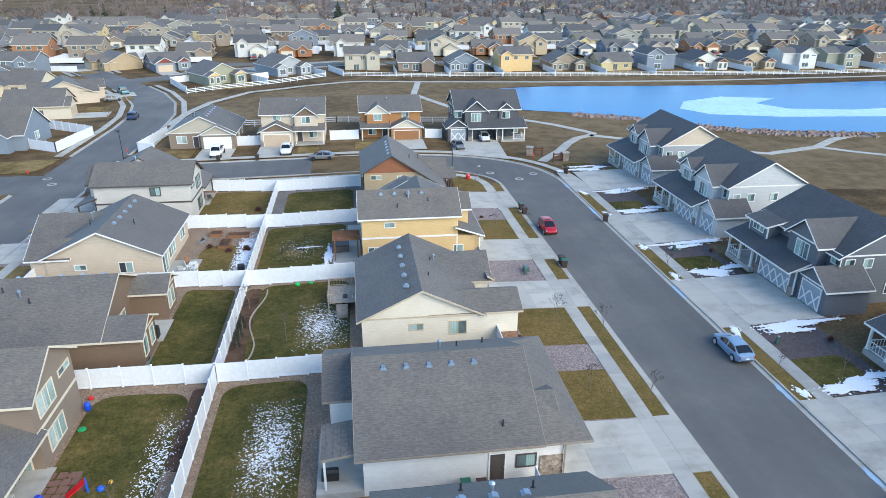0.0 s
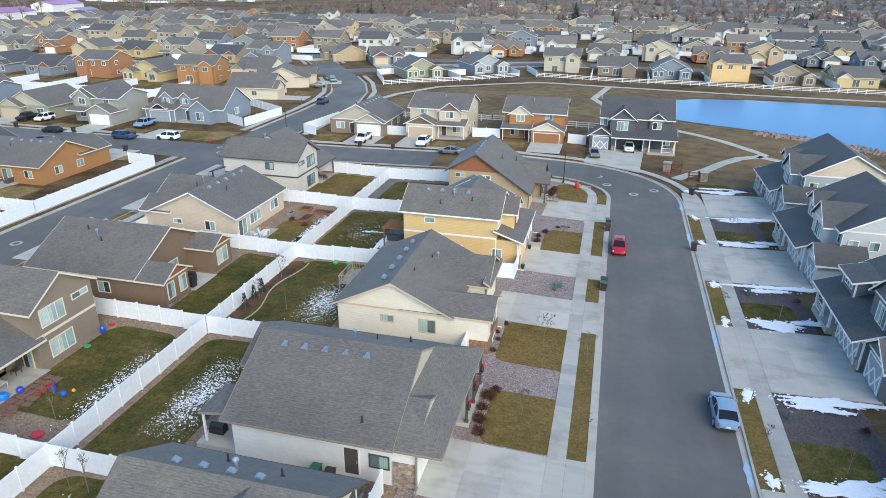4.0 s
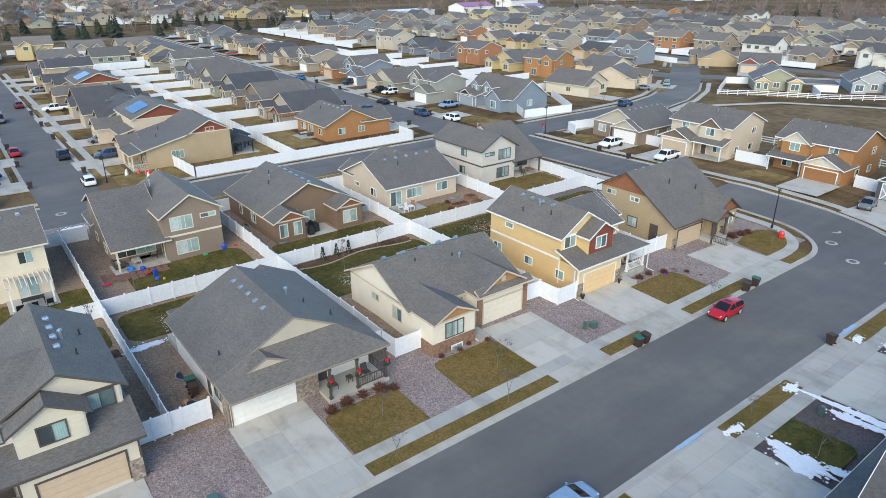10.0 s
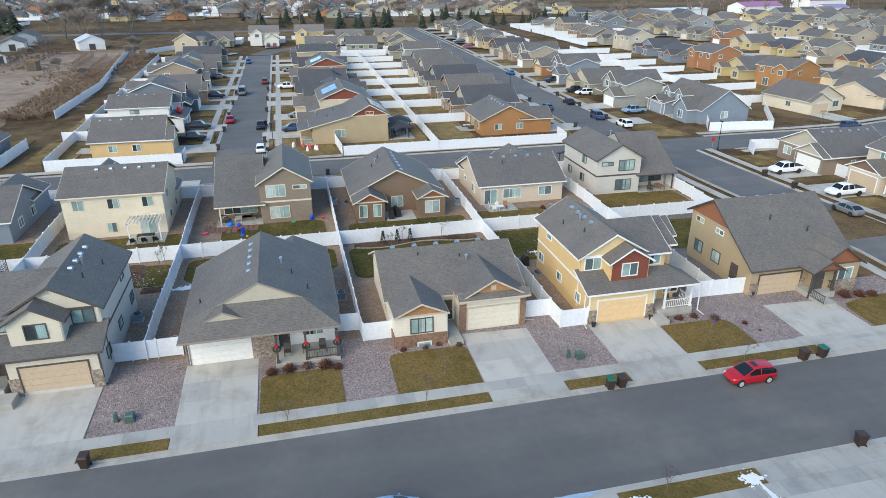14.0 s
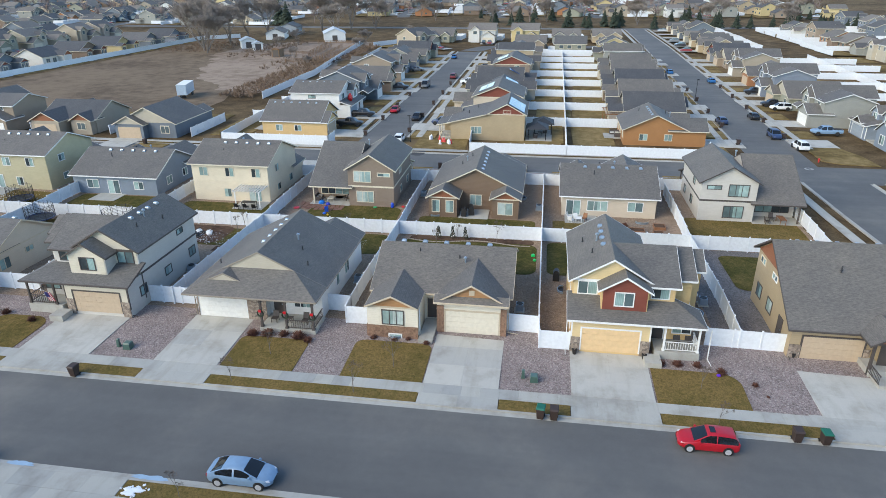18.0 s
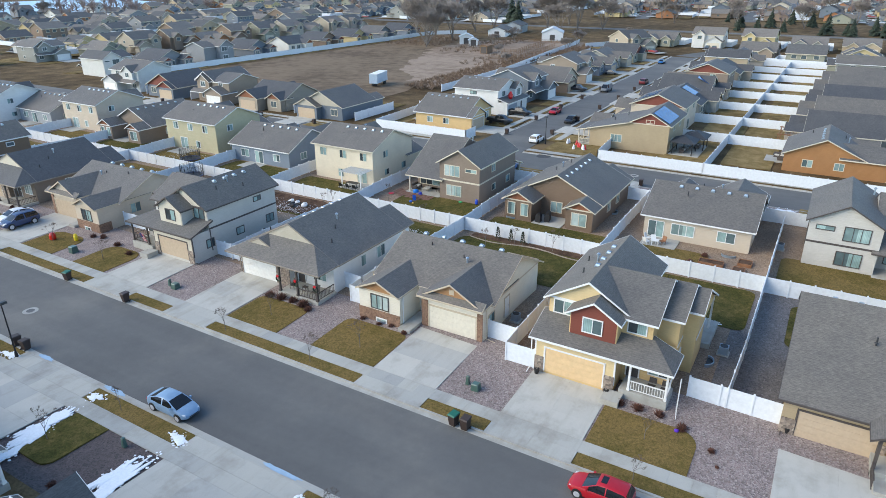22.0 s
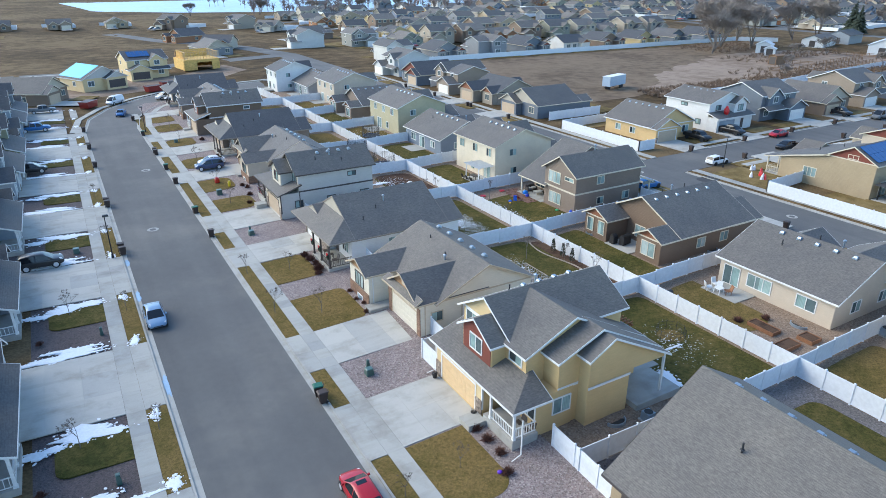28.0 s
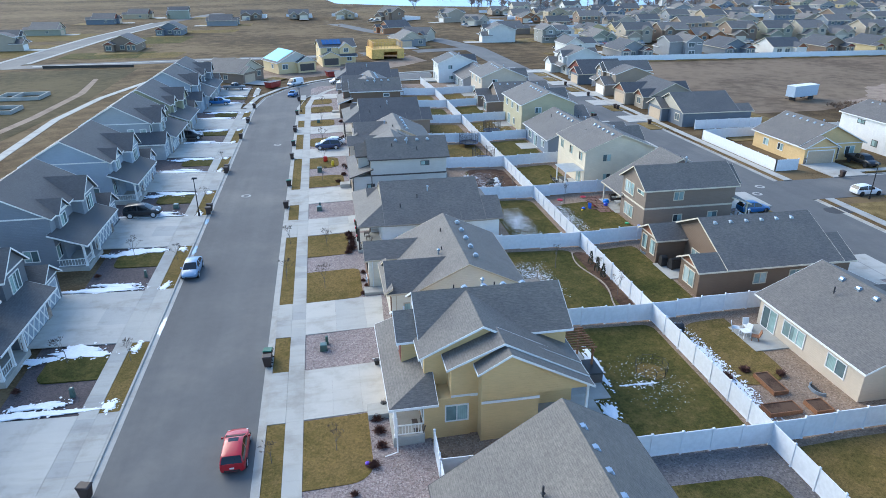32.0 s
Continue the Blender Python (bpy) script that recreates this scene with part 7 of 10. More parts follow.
plain_fence([[(-39.4, 126.0), (-37.5, 140.0)], [(-22.4, 129.2), (-16.8, 129.2)], [(-4.0, 130.4), (1.6, 130.4)], [(15.2, 131.5), (18.6, 131.5)], [(-39.4, 126.0), (-36.0, 124.5)]], "white vinyl fence between houses")
plain_fence([[(-56.8 + 18.1 * k, 220.5), (-56.8 + 18.1 * k, 236.0)] for k in range(4, 16)])
plain_fence([[(-45.2, 193.4), (-54.5, 213.0), (-47.5, 219.0)]], "white vinyl fence round a corner yard")
plain_fence([[(-24.5, 207.8), (-31.0, 217.5)], [(-7.6, 221.0), (-13.5, 234.0)], [(-1.8, 221.2), (-7.0, 236.0)], [(-31.0, 217.5), (-26.0, 222.0)]], "white vinyl fence beside a back yard")
for yc in (13.0, -8.0, -28.5, -48.5, -68.0):
    plain_fence([[(46.5, yc - 8.6), (46.5, yc - 11.4)]], "short white vinyl fence between two large houses", 1.7)


def rail_fence(line, label, h=1.3, rails=3, material=None):
    s = Shape()
    for (x0, y0), (x1, y1) in zip(line, line[1:]):
        d = math.hypot(x1 - x0, y1 - y0)
        n = max(1, round(d / 2.6))
        for k in range(n + 1):
            px, py = x0 + (x1 - x0) * k / n, y0 + (y1 - y0) * k / n
            s.box(px - 0.07, px + 0.07, py - 0.07, py + 0.07, gz(px, py) - 0.2, gz(px, py) + h)
        for r in range(rails):
            z = h * (r + 0.7) / rails
            s.board((x0, y0, gz(x0, y0) + z), (x1, y1, gz(x1, y1) + z), ((y1 - y0) / d, -(x1 - x0) / d), 0.15, 0.04)
    lone("rail_fence", s, material or M_VINYL, label, "fence", group="rail fences")


rail_fence([(-45.0, 192.6), (-37.0, 199.4), (-22.5, 208.4), (-7.5, 220.5)], "white three-rail fence along the park's edge")
rail_fence([(-1.7, 220.8), (23.0, 220.3), (41.0, 220.6), (77.0, 217.6), (96.5, 216.9), (160.0, 214.0), (230.0, 220.0)], "long white three-rail fence at the park")
rail_fence([(-36.0, 146.0), (-3.0, 147.0), (32.0, 146.0)], "white three-rail fence behind the houses")
rail_fence([(62.0, 92.0), (64.0, 30.0)], "white three-rail fence behind the large houses")

# ---- yards and driveways, main street ----
def slabbed(name, x0, x1, y0, y1, nx, ny, dz, material, label, thick=0.08):
    """A floor of slabs, each a part, with open joints."""
    ob = thing(name, label, name, pose((x0 + x1) / 2, (y0 + y1) / 2, gz((x0 + x1) / 2, y0)), kind="structure")
    ox, oy, oz = ob.matrix_basis.translation
    for i in range(nx):
        for j in range(ny):
            a, b, c, d = x0 + (x1 - x0) * i / nx, x0 + (x1 - x0) * (i + 1) / nx, y0 + (y1 - y0) * j / ny, y0 + (y1 - y0) * (j + 1) / ny
            g = 0.004
            s = rects(Shape(), a + g, b - g, c + g, d - g, dz, thick)
            s.v = [(x - ox, y - oy, z - oz) for x, y, z in s.v]
            part("slab", s, material, ob)
    return ob


# lots: pebbles and rose gravel under everything
for k, (y0, y1, m) in enumerate(((-75, -4.6, M_PEBBLE), (-4.6, 81.5, M_PEBBLE), (81.5, 99, M_GREYROCK))):
    s = rects(Shape(), XR, 12.0, y0, y1, -0.05, 0.1)
    lone("yard_ground", s, m, "tan pebbles and bare soil in the yards", "ground", kind="structure")
s = rects(Shape(), -36.0, XR, -75, 99, -0.05, 0.1)
lone("yard_ground", s, M_PEBBLE, "tan pebbles and bare soil in the yards behind", "ground", kind="structure")
s = rects(Shape(), 12.0, 21.04, -75, 103.5, -0.05, 0.1)
lone("gravel_bed", s, M_GRAVEL, "rose-coloured gravel in the front yards", "gravel", kind="structure")
s = rects(Shape(), -40.5, -36.0, -75, 99, -0.05, 0.1)
lone("gravel_bed", s, M_GRAVEL, "gravel in the front yards of the back street", "gravel", kind="structure")
s = rects(Shape(), 37.41, 48.0, -80, 108, -0.05, 0.1)
lone("rock_mulch", s, M_DARKROCK, "dark rock mulch before the large houses", "gravel", kind="structure")

WEST_DRIVES = [(19.3, 26.2, 14.3), (32.4, 38.3, 13.1), (56.3, 62.5, 12.5), (68.3, 74.8, 14.3), (87.0, 94.4, 12.5), (-4.8, 1.6, 12.5), (-23.2, -16.8, 12.4), (-36.9, -30.0, 14.3), (-61.3, -54.9, 12.5)]
for y0, y1, xf in WEST_DRIVES:
    slabbed("driveway", xf - 0.02, 20.896, y0, y1, 3, 2, 0.012, M_DRIVE, "pale concrete driveway with faint tyre stains")
    slabbed("driveway_apron", 22.204, 23.53, y0 - 0.1, y1 + 0.1, 1, 2, 0.01, M_CONC, "pale concrete driveway apron")
EAST_DRIVES = [(yc - 6.9 if s > 0 and yc > 30 else yc - 5.7 if s > 0 else yc - 4.1, yc + 3.5 if s > 0 and yc > 30 else yc + 4.1 if s > 0 else yc + 5.7, 45.6 if yc < 90 else 47.2) for yc, _, _, _, s in EAST]
for y0, y1, xf in EAST_DRIVES:
    slabbed("driveway", 37.42, xf - 0.3, y0, y1, 3, 3, 0.012, M_DRIVE, "wide concrete driveway with faint stains")
    slabbed("driveway_apron", 34.58, 36.074, y0 - 0.1, y1 + 0.1, 1, 4, 0.01, M_CONC, "concrete driveway apron")

# strips of turf between kerb and pavement
def gaps(drives, lo, hi):
    out, at = [], lo
    for y0, y1, _ in sorted(drives):
        if y0 - at > 1.0:
            out.append((at, y0 - 0.15))
        at = y1 + 0.15
    if hi - at > 1:
        out.append((at, hi))
    return out


for y0, y1 in gaps(WEST_DRIVES, -46.0, 99.0):
    patch("verge", round_poly(22.21, 23.5, y0, y1, 0.12, 2), -0.012, M_LAWN, 0.1, "strip of brown dormant turf by the kerb", "grass")
for y0, y1 in gaps(EAST_DRIVES, -46.0, 99.0):
    patch("verge", round_poly(34.59, 36.06, y0, y1, 0.12, 2), -0.012, M_LAWN, 0.1, "strip of dormant turf by the kerb", "grass")
# pavements, slab by slab
for name, x0, x1 in (("pavement", 20.9, 22.2), ("pavement", 36.078, 37.414)):
    slabbed(name, x0, x1, -46.0, 97.8, 1, 94, 0.006, M_CONC, "pale concrete pavement of square slabs")


def lawn(x0, x1, y0, y1, material=None, r=1.2, skip=(), dz=0.0):
    cuts = [x for x in XS if x0 + 0.3 < x < x1 - 0.3]
    pol = round_poly(x0, x1, y0, y1, r, 6, skip)
    if not cuts:
        patch("lawn", pol, dz, material or M_LAWN, 0.12, "dormant brown and olive winter lawn", "grass")
        return
    drape("lawn", pol, dz, material or M_LAWN, "winter lawn, partly green", "grass")


# front lawns
lawn(16.0, 20.88, 38.5, 45.0, r=0.8, skip=(1, 2)), lawn(15.2, 20.88, 49.2, 56.2, r=0.9, skip=(1, 2)), lawn(16.2, 20.88, 74.95, 82.0, r=1.6, skip=(0, 1, 2))
lawn(15.6, 20.88, 94.9, 103.0, r=2.4, skip=(1,)), lawn(15.5, 20.88, 12.8, 18.6, r=1.6, skip=(1, 2)), lawn(16.0, 20.88, 2.0, 8.4, r=1.6, skip=(1, 2)), lawn(16.4, 20.88, -13.0, -6.2, r=1.4)
lawn(15.8, 20.88, -29.6, -23.6, r=1.4), lawn(15.8, 20.88, -45.0, -38.0, r=1.4), lawn(15.8, 20.88, -54.4, -48.0, r=1.4)
for y0, y1, _ in EAST_DRIVES:
    lawn(37.42, 42.2, y1 + 1.7, y1 + 5.6, M_GREEN, 0.9, (0, 3))
# back lawns
lawn(-10.6, -3.9, 29.9, 46.6, M_GREEN, 1.5), lawn(-9.7, -0.5, 48.2, 65.0, M_GREEN, 1.4), lawn(-10.9, -0.9, 66.2, 82.6, M_GREEN, 1.0), lawn(-9.6, 0.2, 86.0, 97.8, M_GREEN, 1.2)
lawn(-10.0, -4.0, 14.6, 28.6, M_GREEN, 1.5), lawn(-10.0, -2.0, -3.0, 11.0, M_LAWN, 1.5), lawn(-10.0, -2.0, -20.4, -6.2, M_LAWN, 1.5), lawn(-10.0, -2.0, -37.4, -23.4, M_GREEN, 1.5), lawn(-10.0, -2.0, -54.6, -40.6, M_LAWN, 1.5)
lawn(-20.2, -13.0, 33.0, 46.0, M_GREEN, 1.6), lawn(-17.4, -12.4, 49.0, 64.6, M_GREEN, 0.8), lawn(-18.0, -12.9, 66.9, 77.0, M_LAWN, 2.2, (0,)), lawn(-21.6, -12.0, 84.0, 98.4, M_LAWN, 1.0)
lawn(-19.0, -12.4, 14.0, 29.0, M_GREEN, 0.8), lawn(-20.0, -12.4, -3.4, 11.8, M_GREEN, 0.8), lawn(-20.0, -12.4, -20.8, -6.0, M_LAWN, 0.8), lawn(-20.0, -12.4, -38.0, -23.0, M_GREEN, 0.8), lawn(-20.0, -12.4, -55.0, -40.0, M_LAWN, 0.8)
# mulch and worn ground
patch("mulch_bed", round_poly(-11.2, -9.6, 49.0, 64.6, 0.6), -0.02, M_MULCH, 0.1, "dark bark mulch bed along the fence", "mulch")
patch("mulch_bed", round_poly(-13.0, -11.4, 37.0, 46.6, 0.6), -0.02, M_MULCH, 0.1, "dark bark mulch bed in the fence corner", "mulch")
patch("mulch_bed", round_poly(-3.8, 10.9, 25.95, 28.75, 0.3), -0.02, M_MULCH, 0.1, "dark bark mulch in a narrow side yard", "mulch")
patch("mulch_bed", round_poly(-10.7, -4.4, 14.0, 25.6, 1.6), 0.008, M_MULCH, 0.1, "dark bark mulch behind the pale house", "mulch")


# ---- snow ----
def snow_patch(x, y, lx, ly, seed, label="old snow patch on the ground"):
    r = random.Random(seed)
    n = 64
    ph = [r.uniform(0, 6.28) for _ in range(4)]
    pts = []
    for i in range(n):
        a = 2 * math.pi * i / n
        k = 1 + 0.22 * math.sin(2 * a + ph[0]) + 0.18 * math.sin(3 * a + ph[1]) + 0.14 * math.sin(5 * a + ph[2]) + 0.09 * math.sin(9 * a + ph[3]) + 0.07 * math.sin(17 * a + 2 * ph[0]) + r.gauss(0, 0.05)
        pts.append((x + lx / 2 * k * math.cos(a), y + ly / 2 * k * math.sin(a)))
    s = Shape()
    for _ in range(int(14 + 16 * max(lx, ly) ** 0.5)):
        a, e = r.uniform(0, 6.28), r.uniform(0.95, 1.5)
        k = 1 + 0.22 * math.sin(2 * a + ph[0]) + 0.18 * math.sin(3 * a + ph[1])
        cx, cy, w = x + (lx / 2 * k * e + r.gauss(0, 0.1)) * math.cos(a), y + (ly / 2 * k * e + r.gauss(0, 0.1)) * math.sin(a), r.uniform(0.03, 0.14)
        rim = [(cx + w * r.uniform(0.5, 1.3) * math.cos(b * 1.047), cy + w * r.uniform(0.5, 1.3) * math.sin(b * 1.047)) for b in range(6)]
        s.add([(px, py, gz(px, py) + 0.014) for px, py in rim] + [(cx, cy, gz(cx, cy) + 0.04)], [(b, (b + 1) % 6, 6) for b in range(6)])
    top = [(px, py, gz(px, py) + 0.03) for px, py in pts]
    inner = [(x + (px - x) * 0.75, y + (py - y) * 0.75, gz(px, py) + 0.06) for px, py in pts]
    s.add(top + inner + [(px, py, z - 0.06) for px, py, z in top], [tuple(range(n, 2 * n))] + [(i, (i + 1) % n, n + (i + 1) % n, n + i) for i in range(n)] + [(i, 2 * n + i, 2 * n + (i + 1) % n, (i + 1) % n) for i in range(n)])
    lone("snow_patch", s, M_SNOW, label, "snow", group="snow patches")


for k, (y0, y1, xf) in enumerate(EAST_DRIVES):
    snow_patch(41.8, y0 - 0.6, 7.6, 1.0, 20 + k, "long strip of old snow beside a driveway")
    snow_patch(40.6, y0 - 1.6, 3.4, 0.9, 90 + k, "thin streak of old snow on rock mulch")
    snow_patch(40.0, y1 + 1.2, 4.6, 1.7, 40 + k, "patch of old snow on a lawn's edge")
    snow_patch(43.0, y1 + 2.2, 2.4, 1.0, 70 + k, "patch of old snow on dark mulch")
    snow_patch(35.5, y0 - 0.9, 0.75, 1.5, 50 + k, "small snow patch on the verge")
    snow_patch(35.5, y1 + 1.0, 0.7, 1.3, 60 + k, "small snow patch on the verge")
snow_patch(-2.6, 30.9, 0.8, 3.2, 301), snow_patch(-5.0, 8.5, 3.4, 2.6, 302), snow_patch(-4.0, 18.0, 2.4, 1.0, 303), snow_patch(-2.9, 72.2, 0.85, 5.4, 304), snow_patch(-5.6, 75.2, 2.4, 0.16, 311), snow_patch(-1.6, 78.4, 0.8, 3.0, 305)
snow_patch(-38.0, 66.0, 3.0, 2.2, 306), snow_patch(-38.5, 31.0, 2.6, 2.0, 307), snow_patch(40.0, 106.6, 4.0, 0.9, 308), snow_patch(-38.4, 83.0, 2.6, 3.0, 309)


def snow_flecks(x0, x1, y0, y1, n, seed, size=1.0):
    r = random.Random(seed)
    s = Shape()
    cx, cy, hx, hy = (x0 + x1) / 2, (y0 + y1) / 2, (x1 - x0) / 2, (y1 - y0) / 2
    for _ in range(n):
        u, v = r.gauss(0, 0.55), r.gauss(0, 0.55)
        if abs(u) > 1 or abs(v) > 1:
            continue
        x, y, q = cx + u * hx, cy + v * hy, size * (0.014 + 0.062 * r.random() ** 2) * (1.3 - 0.6 * max(abs(u), abs(v)))
        a0 = r.uniform(0, 6)
        da, db, c0, s0 = r.uniform(1.0, 2.6), r.uniform(0.6, 1.1), math.cos(a0), math.sin(a0)
        blob = [(da * q * r.uniform(0.5, 1.2) * math.cos(i * 1.047), db * q * r.uniform(0.5, 1.2) * math.sin(i * 1.047)) for i in range(6)]
        pts = [(x + c0 * e - s0 * g, y + s0 * e + c0 * g) for e, g in blob]
        s.add([(px, py, gz(px, py) + 0.012) for px, py in pts] + [(x, y, gz(x, y) + 0.035)], [(i, (i + 1) % 6, 6) for i in range(6)])
    lone("snow_flecks", s, M_SNOW, "thin scattered remains of snow on a lawn", "snow", kind="stuff", tidy=False)


snow_flecks(-8.2, -4.0, 33.0, 44.0, 2700, 1), snow_flecks(-5.6, -0.6, 51.0, 60.0, 2100, 2), snow_flecks(-14.8, -12.4, 31.5, 44.0, 1000, 3), snow_flecks(-14.1, -11.6, 66.5, 81.5, 2600, 4, 1.7), snow_flecks(-9.5, -3.6, 71.0, 79.0, 420, 5, 0.75), snow_flecks(-9.0, -3.0, 15.0, 27.0, 900, 6)
snow_flecks(-20.0, -13.0, -20.0, -8.0, 400, 7)


# thin ice left in the east gutter
M_ICE = paint("gutter_ice", (0.34, 0.45, 0.56), 0.12)
for k, (x, y, lx, ly) in enumerate(((34.1, 40.2, 0.5, 3.0), (34.12, 58.4, 0.55, 3.6), (34.12, 84.2, 0.6, 4.0), (34.1, 96.2, 0.6, 2.6), (34.1, 30.4, 0.5, 2.4))):
    r = random.Random(500 + k)
    rim = [(x + lx / 2 * r.uniform(0.6, 1.1) * math.cos(i * math.pi / 12), y + ly / 2 * r.uniform(0.7, 1.1) * math.sin(i * math.pi / 12)) for i in range(24)]
    patch("gutter_ice", rim, -0.098, M_ICE, 0.04, "thin bluish ice lying in the gutter", "ice")


# ---- small street furniture ----
def street_lamp(x, y, rz):
    z = gz(x, y)
    l = thing("street_lamp", "black steel street lamp with a square head", "street lamp", pose(x, y, z, 0, 0, rz), "street lamps")
    part("base", Shape().tube((0, 0, 0), (0, 0, 0.5), 0.16, 0.12, 8), M_METALBLACK, l)
    part("pole", Shape().tube((0, 0, 0.4), (0, 0, 5.2), 0.075, 0.05, 8), M_METALBLACK, l)
    part("head", Shape().box(-0.22, 0.45, -0.2, 0.2, 5.15, 5.35, 0.05), M_METALBLACK, l)


street_lamp(16.6, 103.6, -60), street_lamp(35.4, 28.2, 180), street_lamp(-40.2, 120.0, 180), street_lamp(23.1, -40.0, 0), street_lamp(-58.0, 39.4, -90), street_lamp(-110.0, 103.0, 90)


def manhole(x, y):
    m = thing("manhole", "round iron manhole cover in a pale concrete collar", "manhole", pose(x, y, gz(x, y) - 0.112), "manholes")
    part("collar", Shape().tube((0, 0, -0.02), (0, 0, 0.01), 0.72, 0.72, 20), M_CONC, m)
    part("cover", Shape().tube((0, 0, 0.0), (0, 0, 0.016), 0.4, 0.4, 18), M_CAST, m)


for x, y in ((27.5, 101.2), (23.4, 105.2), (30.6, 103.9), (21.9, 109.7), (30.0, 20.5), (27.0, -9.6), (-46.9, 106.2), (-48.9, 109.6), (-44.0, 34.0), (-46.5, 31.0), (-46.0, 60.0)):
    manhole(x, y)


def hydrant(x, y):
    h = thing("fire_hydrant", "red fire hydrant beside the kerb", "hydrant", pose(x, y, gz(x, y)))
    part("barrel", Shape().tube((0, 0, 0), (0, 0, 0.6), 0.13, 0.12, 10).tube((0, 0, 0.6), (0, 0, 0.78), 0.16, 0.05, 10), coat((0.5, 0.03, 0.02)), h)
    part("nozzle", Shape().tube((0, -0.2, 0.45), (0, 0.2, 0.45), 0.06, 0.06, 8), coat((0.5, 0.03, 0.02)), h)


hydrant(33.2, 113.6), hydrant(-53.0, 112.5)


def utility_box(x, y, w=0.5, h=0.55):
    b = thing("utility_box", "small green utility pedestal in the gravel", "utility box", pose(x, y, gz(x, y)), "utility boxes")
    part("body", Shape().box(-w / 2, w / 2, -w / 2, w / 2, -0.05, h, 0.05), coat((0.06, 0.11, 0.09)), b)
    part("cap", Shape().box(-w / 2 + 0.02, w / 2 - 0.02, -w / 2 + 0.02, w / 2 - 0.02, h, h + 0.06, 0.06), coat((0.07, 0.13, 0.11)), b)


for x, y, w, h in ((19.3, 28.1, 0.3, 0.7), (19.4, 29.1, 0.7, 0.5), (19.0, 64.4, 0.3, 0.7), (19.3, 65.3, 0.65, 0.5), (38.0, 47.0, 0.3, 0.7), (38.6, 68.6, 0.35, 0.7), (39.0, 24.5, 0.7, 0.5), (19.2, 10.4, 0.8, 0.7), (19.2, -27.0, 0.7, 0.6)):
    utility_box(x, y, w, h)


# stop sign at the crossing
sg = thing("stop_sign", "red octagonal stop sign on a thin post", "traffic sign", pose(-38.6, 117.6, gz(-38.6, 117.6)))
part("post", Shape().tube((0, 0, -0.2), (0, 0, 2.2), 0.03, 0.03, 6), M_VENT, sg)
plate = part("plate", Shape().prism([(0.38 * math.cos(radians(22.5 + 45 * i)), 2.4 + 0.38 * math.sin(radians(22.5 + 45 * i))) for i in range(8)], "x", -0.015, 0.015), coat((0.5, 0.02, 0.02)), sg)


# ---- plants ----
def bare_tree(x, y, h, seed, label="leafless young street tree", spread=0.35, depth=3, z=None, group="street trees", thick=None, twigs=5, fat=1.0, low=0.35):
    r = random.Random(seed)
    t = thing("tree", label, "tree", pose(x, y, gz(x, y) if z is None else z), group)
    tr, cr = Shape(), Shape()
    th = thick or h * 0.009
    tr.tube((0, 0, -0.2), (0, 0, h * low), th * 1.3, th, 6)
    ends = [(Vector((0, 0, h * (low - 0.02))), Vector((0, 0, 1)), h * (0.38 if fat == 1 else 0.29) - h * 0.28 * low, th)]
    for d in range(depth):
        nxt = []
        for p, v, L, w in ends:
            for k in range(3 if d else 4):
                dv = (v + Vector((r.gauss(0, spread + 0.1 * d), r.gauss(0, spread + 0.1 * d), r.uniform(0.0, 0.35) if fat == 1 else r.uniform(0.05, 0.5)))).normalized()
                q = p + dv * L * r.uniform(0.7, 1.15)
                (tr if d == 0 else cr).tube(p, q, w * 0.75, max(w * 0.4, 0.03 * (fat - 1)), 5 if d == 0 else 3)
                for _ in range(10 if fat > 1 else 0):
                    b = p.lerp(q, r.random())
                    tv = (dv + Vector((r.gauss(0, 0.7), r.gauss(0, 0.7), r.uniform(-0.3, 0.5)))).normalized()
                    cr.tube(b, b + tv * r.uniform(0.03, 0.085) * h, 0.05, 0.025, 3)
                nxt.append((q, dv, L * (0.62 if fat == 1 else 0.7), max(w * 0.45, 0.035 * (fat - 1))))
        ends = nxt
    for p, v, L, w in ends:
        for k in range(twigs):
            dv = (v + Vector((r.gauss(0, 0.5), r.gauss(0, 0.5), r.uniform(-0.2, 0.3)))).normalized()
            cr.tube(p, p + dv * L * r.uniform(0.5, 1.2), w * 0.5 + 0.004 + 0.0016 * h, 0.004 + 0.001 * h, 3)
    part("trunk", tr, M_BARK, t)
    me = cr.mesh("crown", M_YOUNGTWIG if fat == 1 else M_TWIG, False)
    part("crown", me, None, t)
    return t


for k, (x, y, h) in enumerate(((22.95, 40.6, 3.0), (22.95, 51.0, 3.4), (19.0, 53.4, 3.6), (18.6, 42.2, 3.0), (22.95, 79.0, 2.6), (18.6, 78.6, 2.6), (35.5, 43.0, 2.6), (35.5, 64.0, 2.6), (40.6, 63.6, 3.4), (40.4, 41.6, 3.2), (39.5, 86.5, 3.0), (18.8, 15.6, 3.2), (18.5, 5.0, 3.0),
                                   (-10.4, 60.0, 3.2), (-10.3, 55.0, 2.6), (-12.6, 40.5, 2.4), (-36.5, 98.0, 4.0), (-38.6, 101.0, 4.2), (19.5, 98.0, 2.8), (18.5, -10.0, 3.6), (18.5, -27.0, 3.6), (18.0, -42.0, 3.6), (35.5, 22.0, 2.6), (35.5, 2.0, 2.6), (-54.0, 155.0, 4.0))):
    bare_tree(x, y, h * 0.85, 100 + k)
for k, (x, y) in enumerate(((-6.2, 53.0), (-14.6, 32.9), (-8.6, 27.6), (-6.9, 27.4))):
    bare_tree(x, y, 3.1, 150 + k, "slim leafless sapling on a back lawn", 0.2, 2, group="saplings", low=0.5)


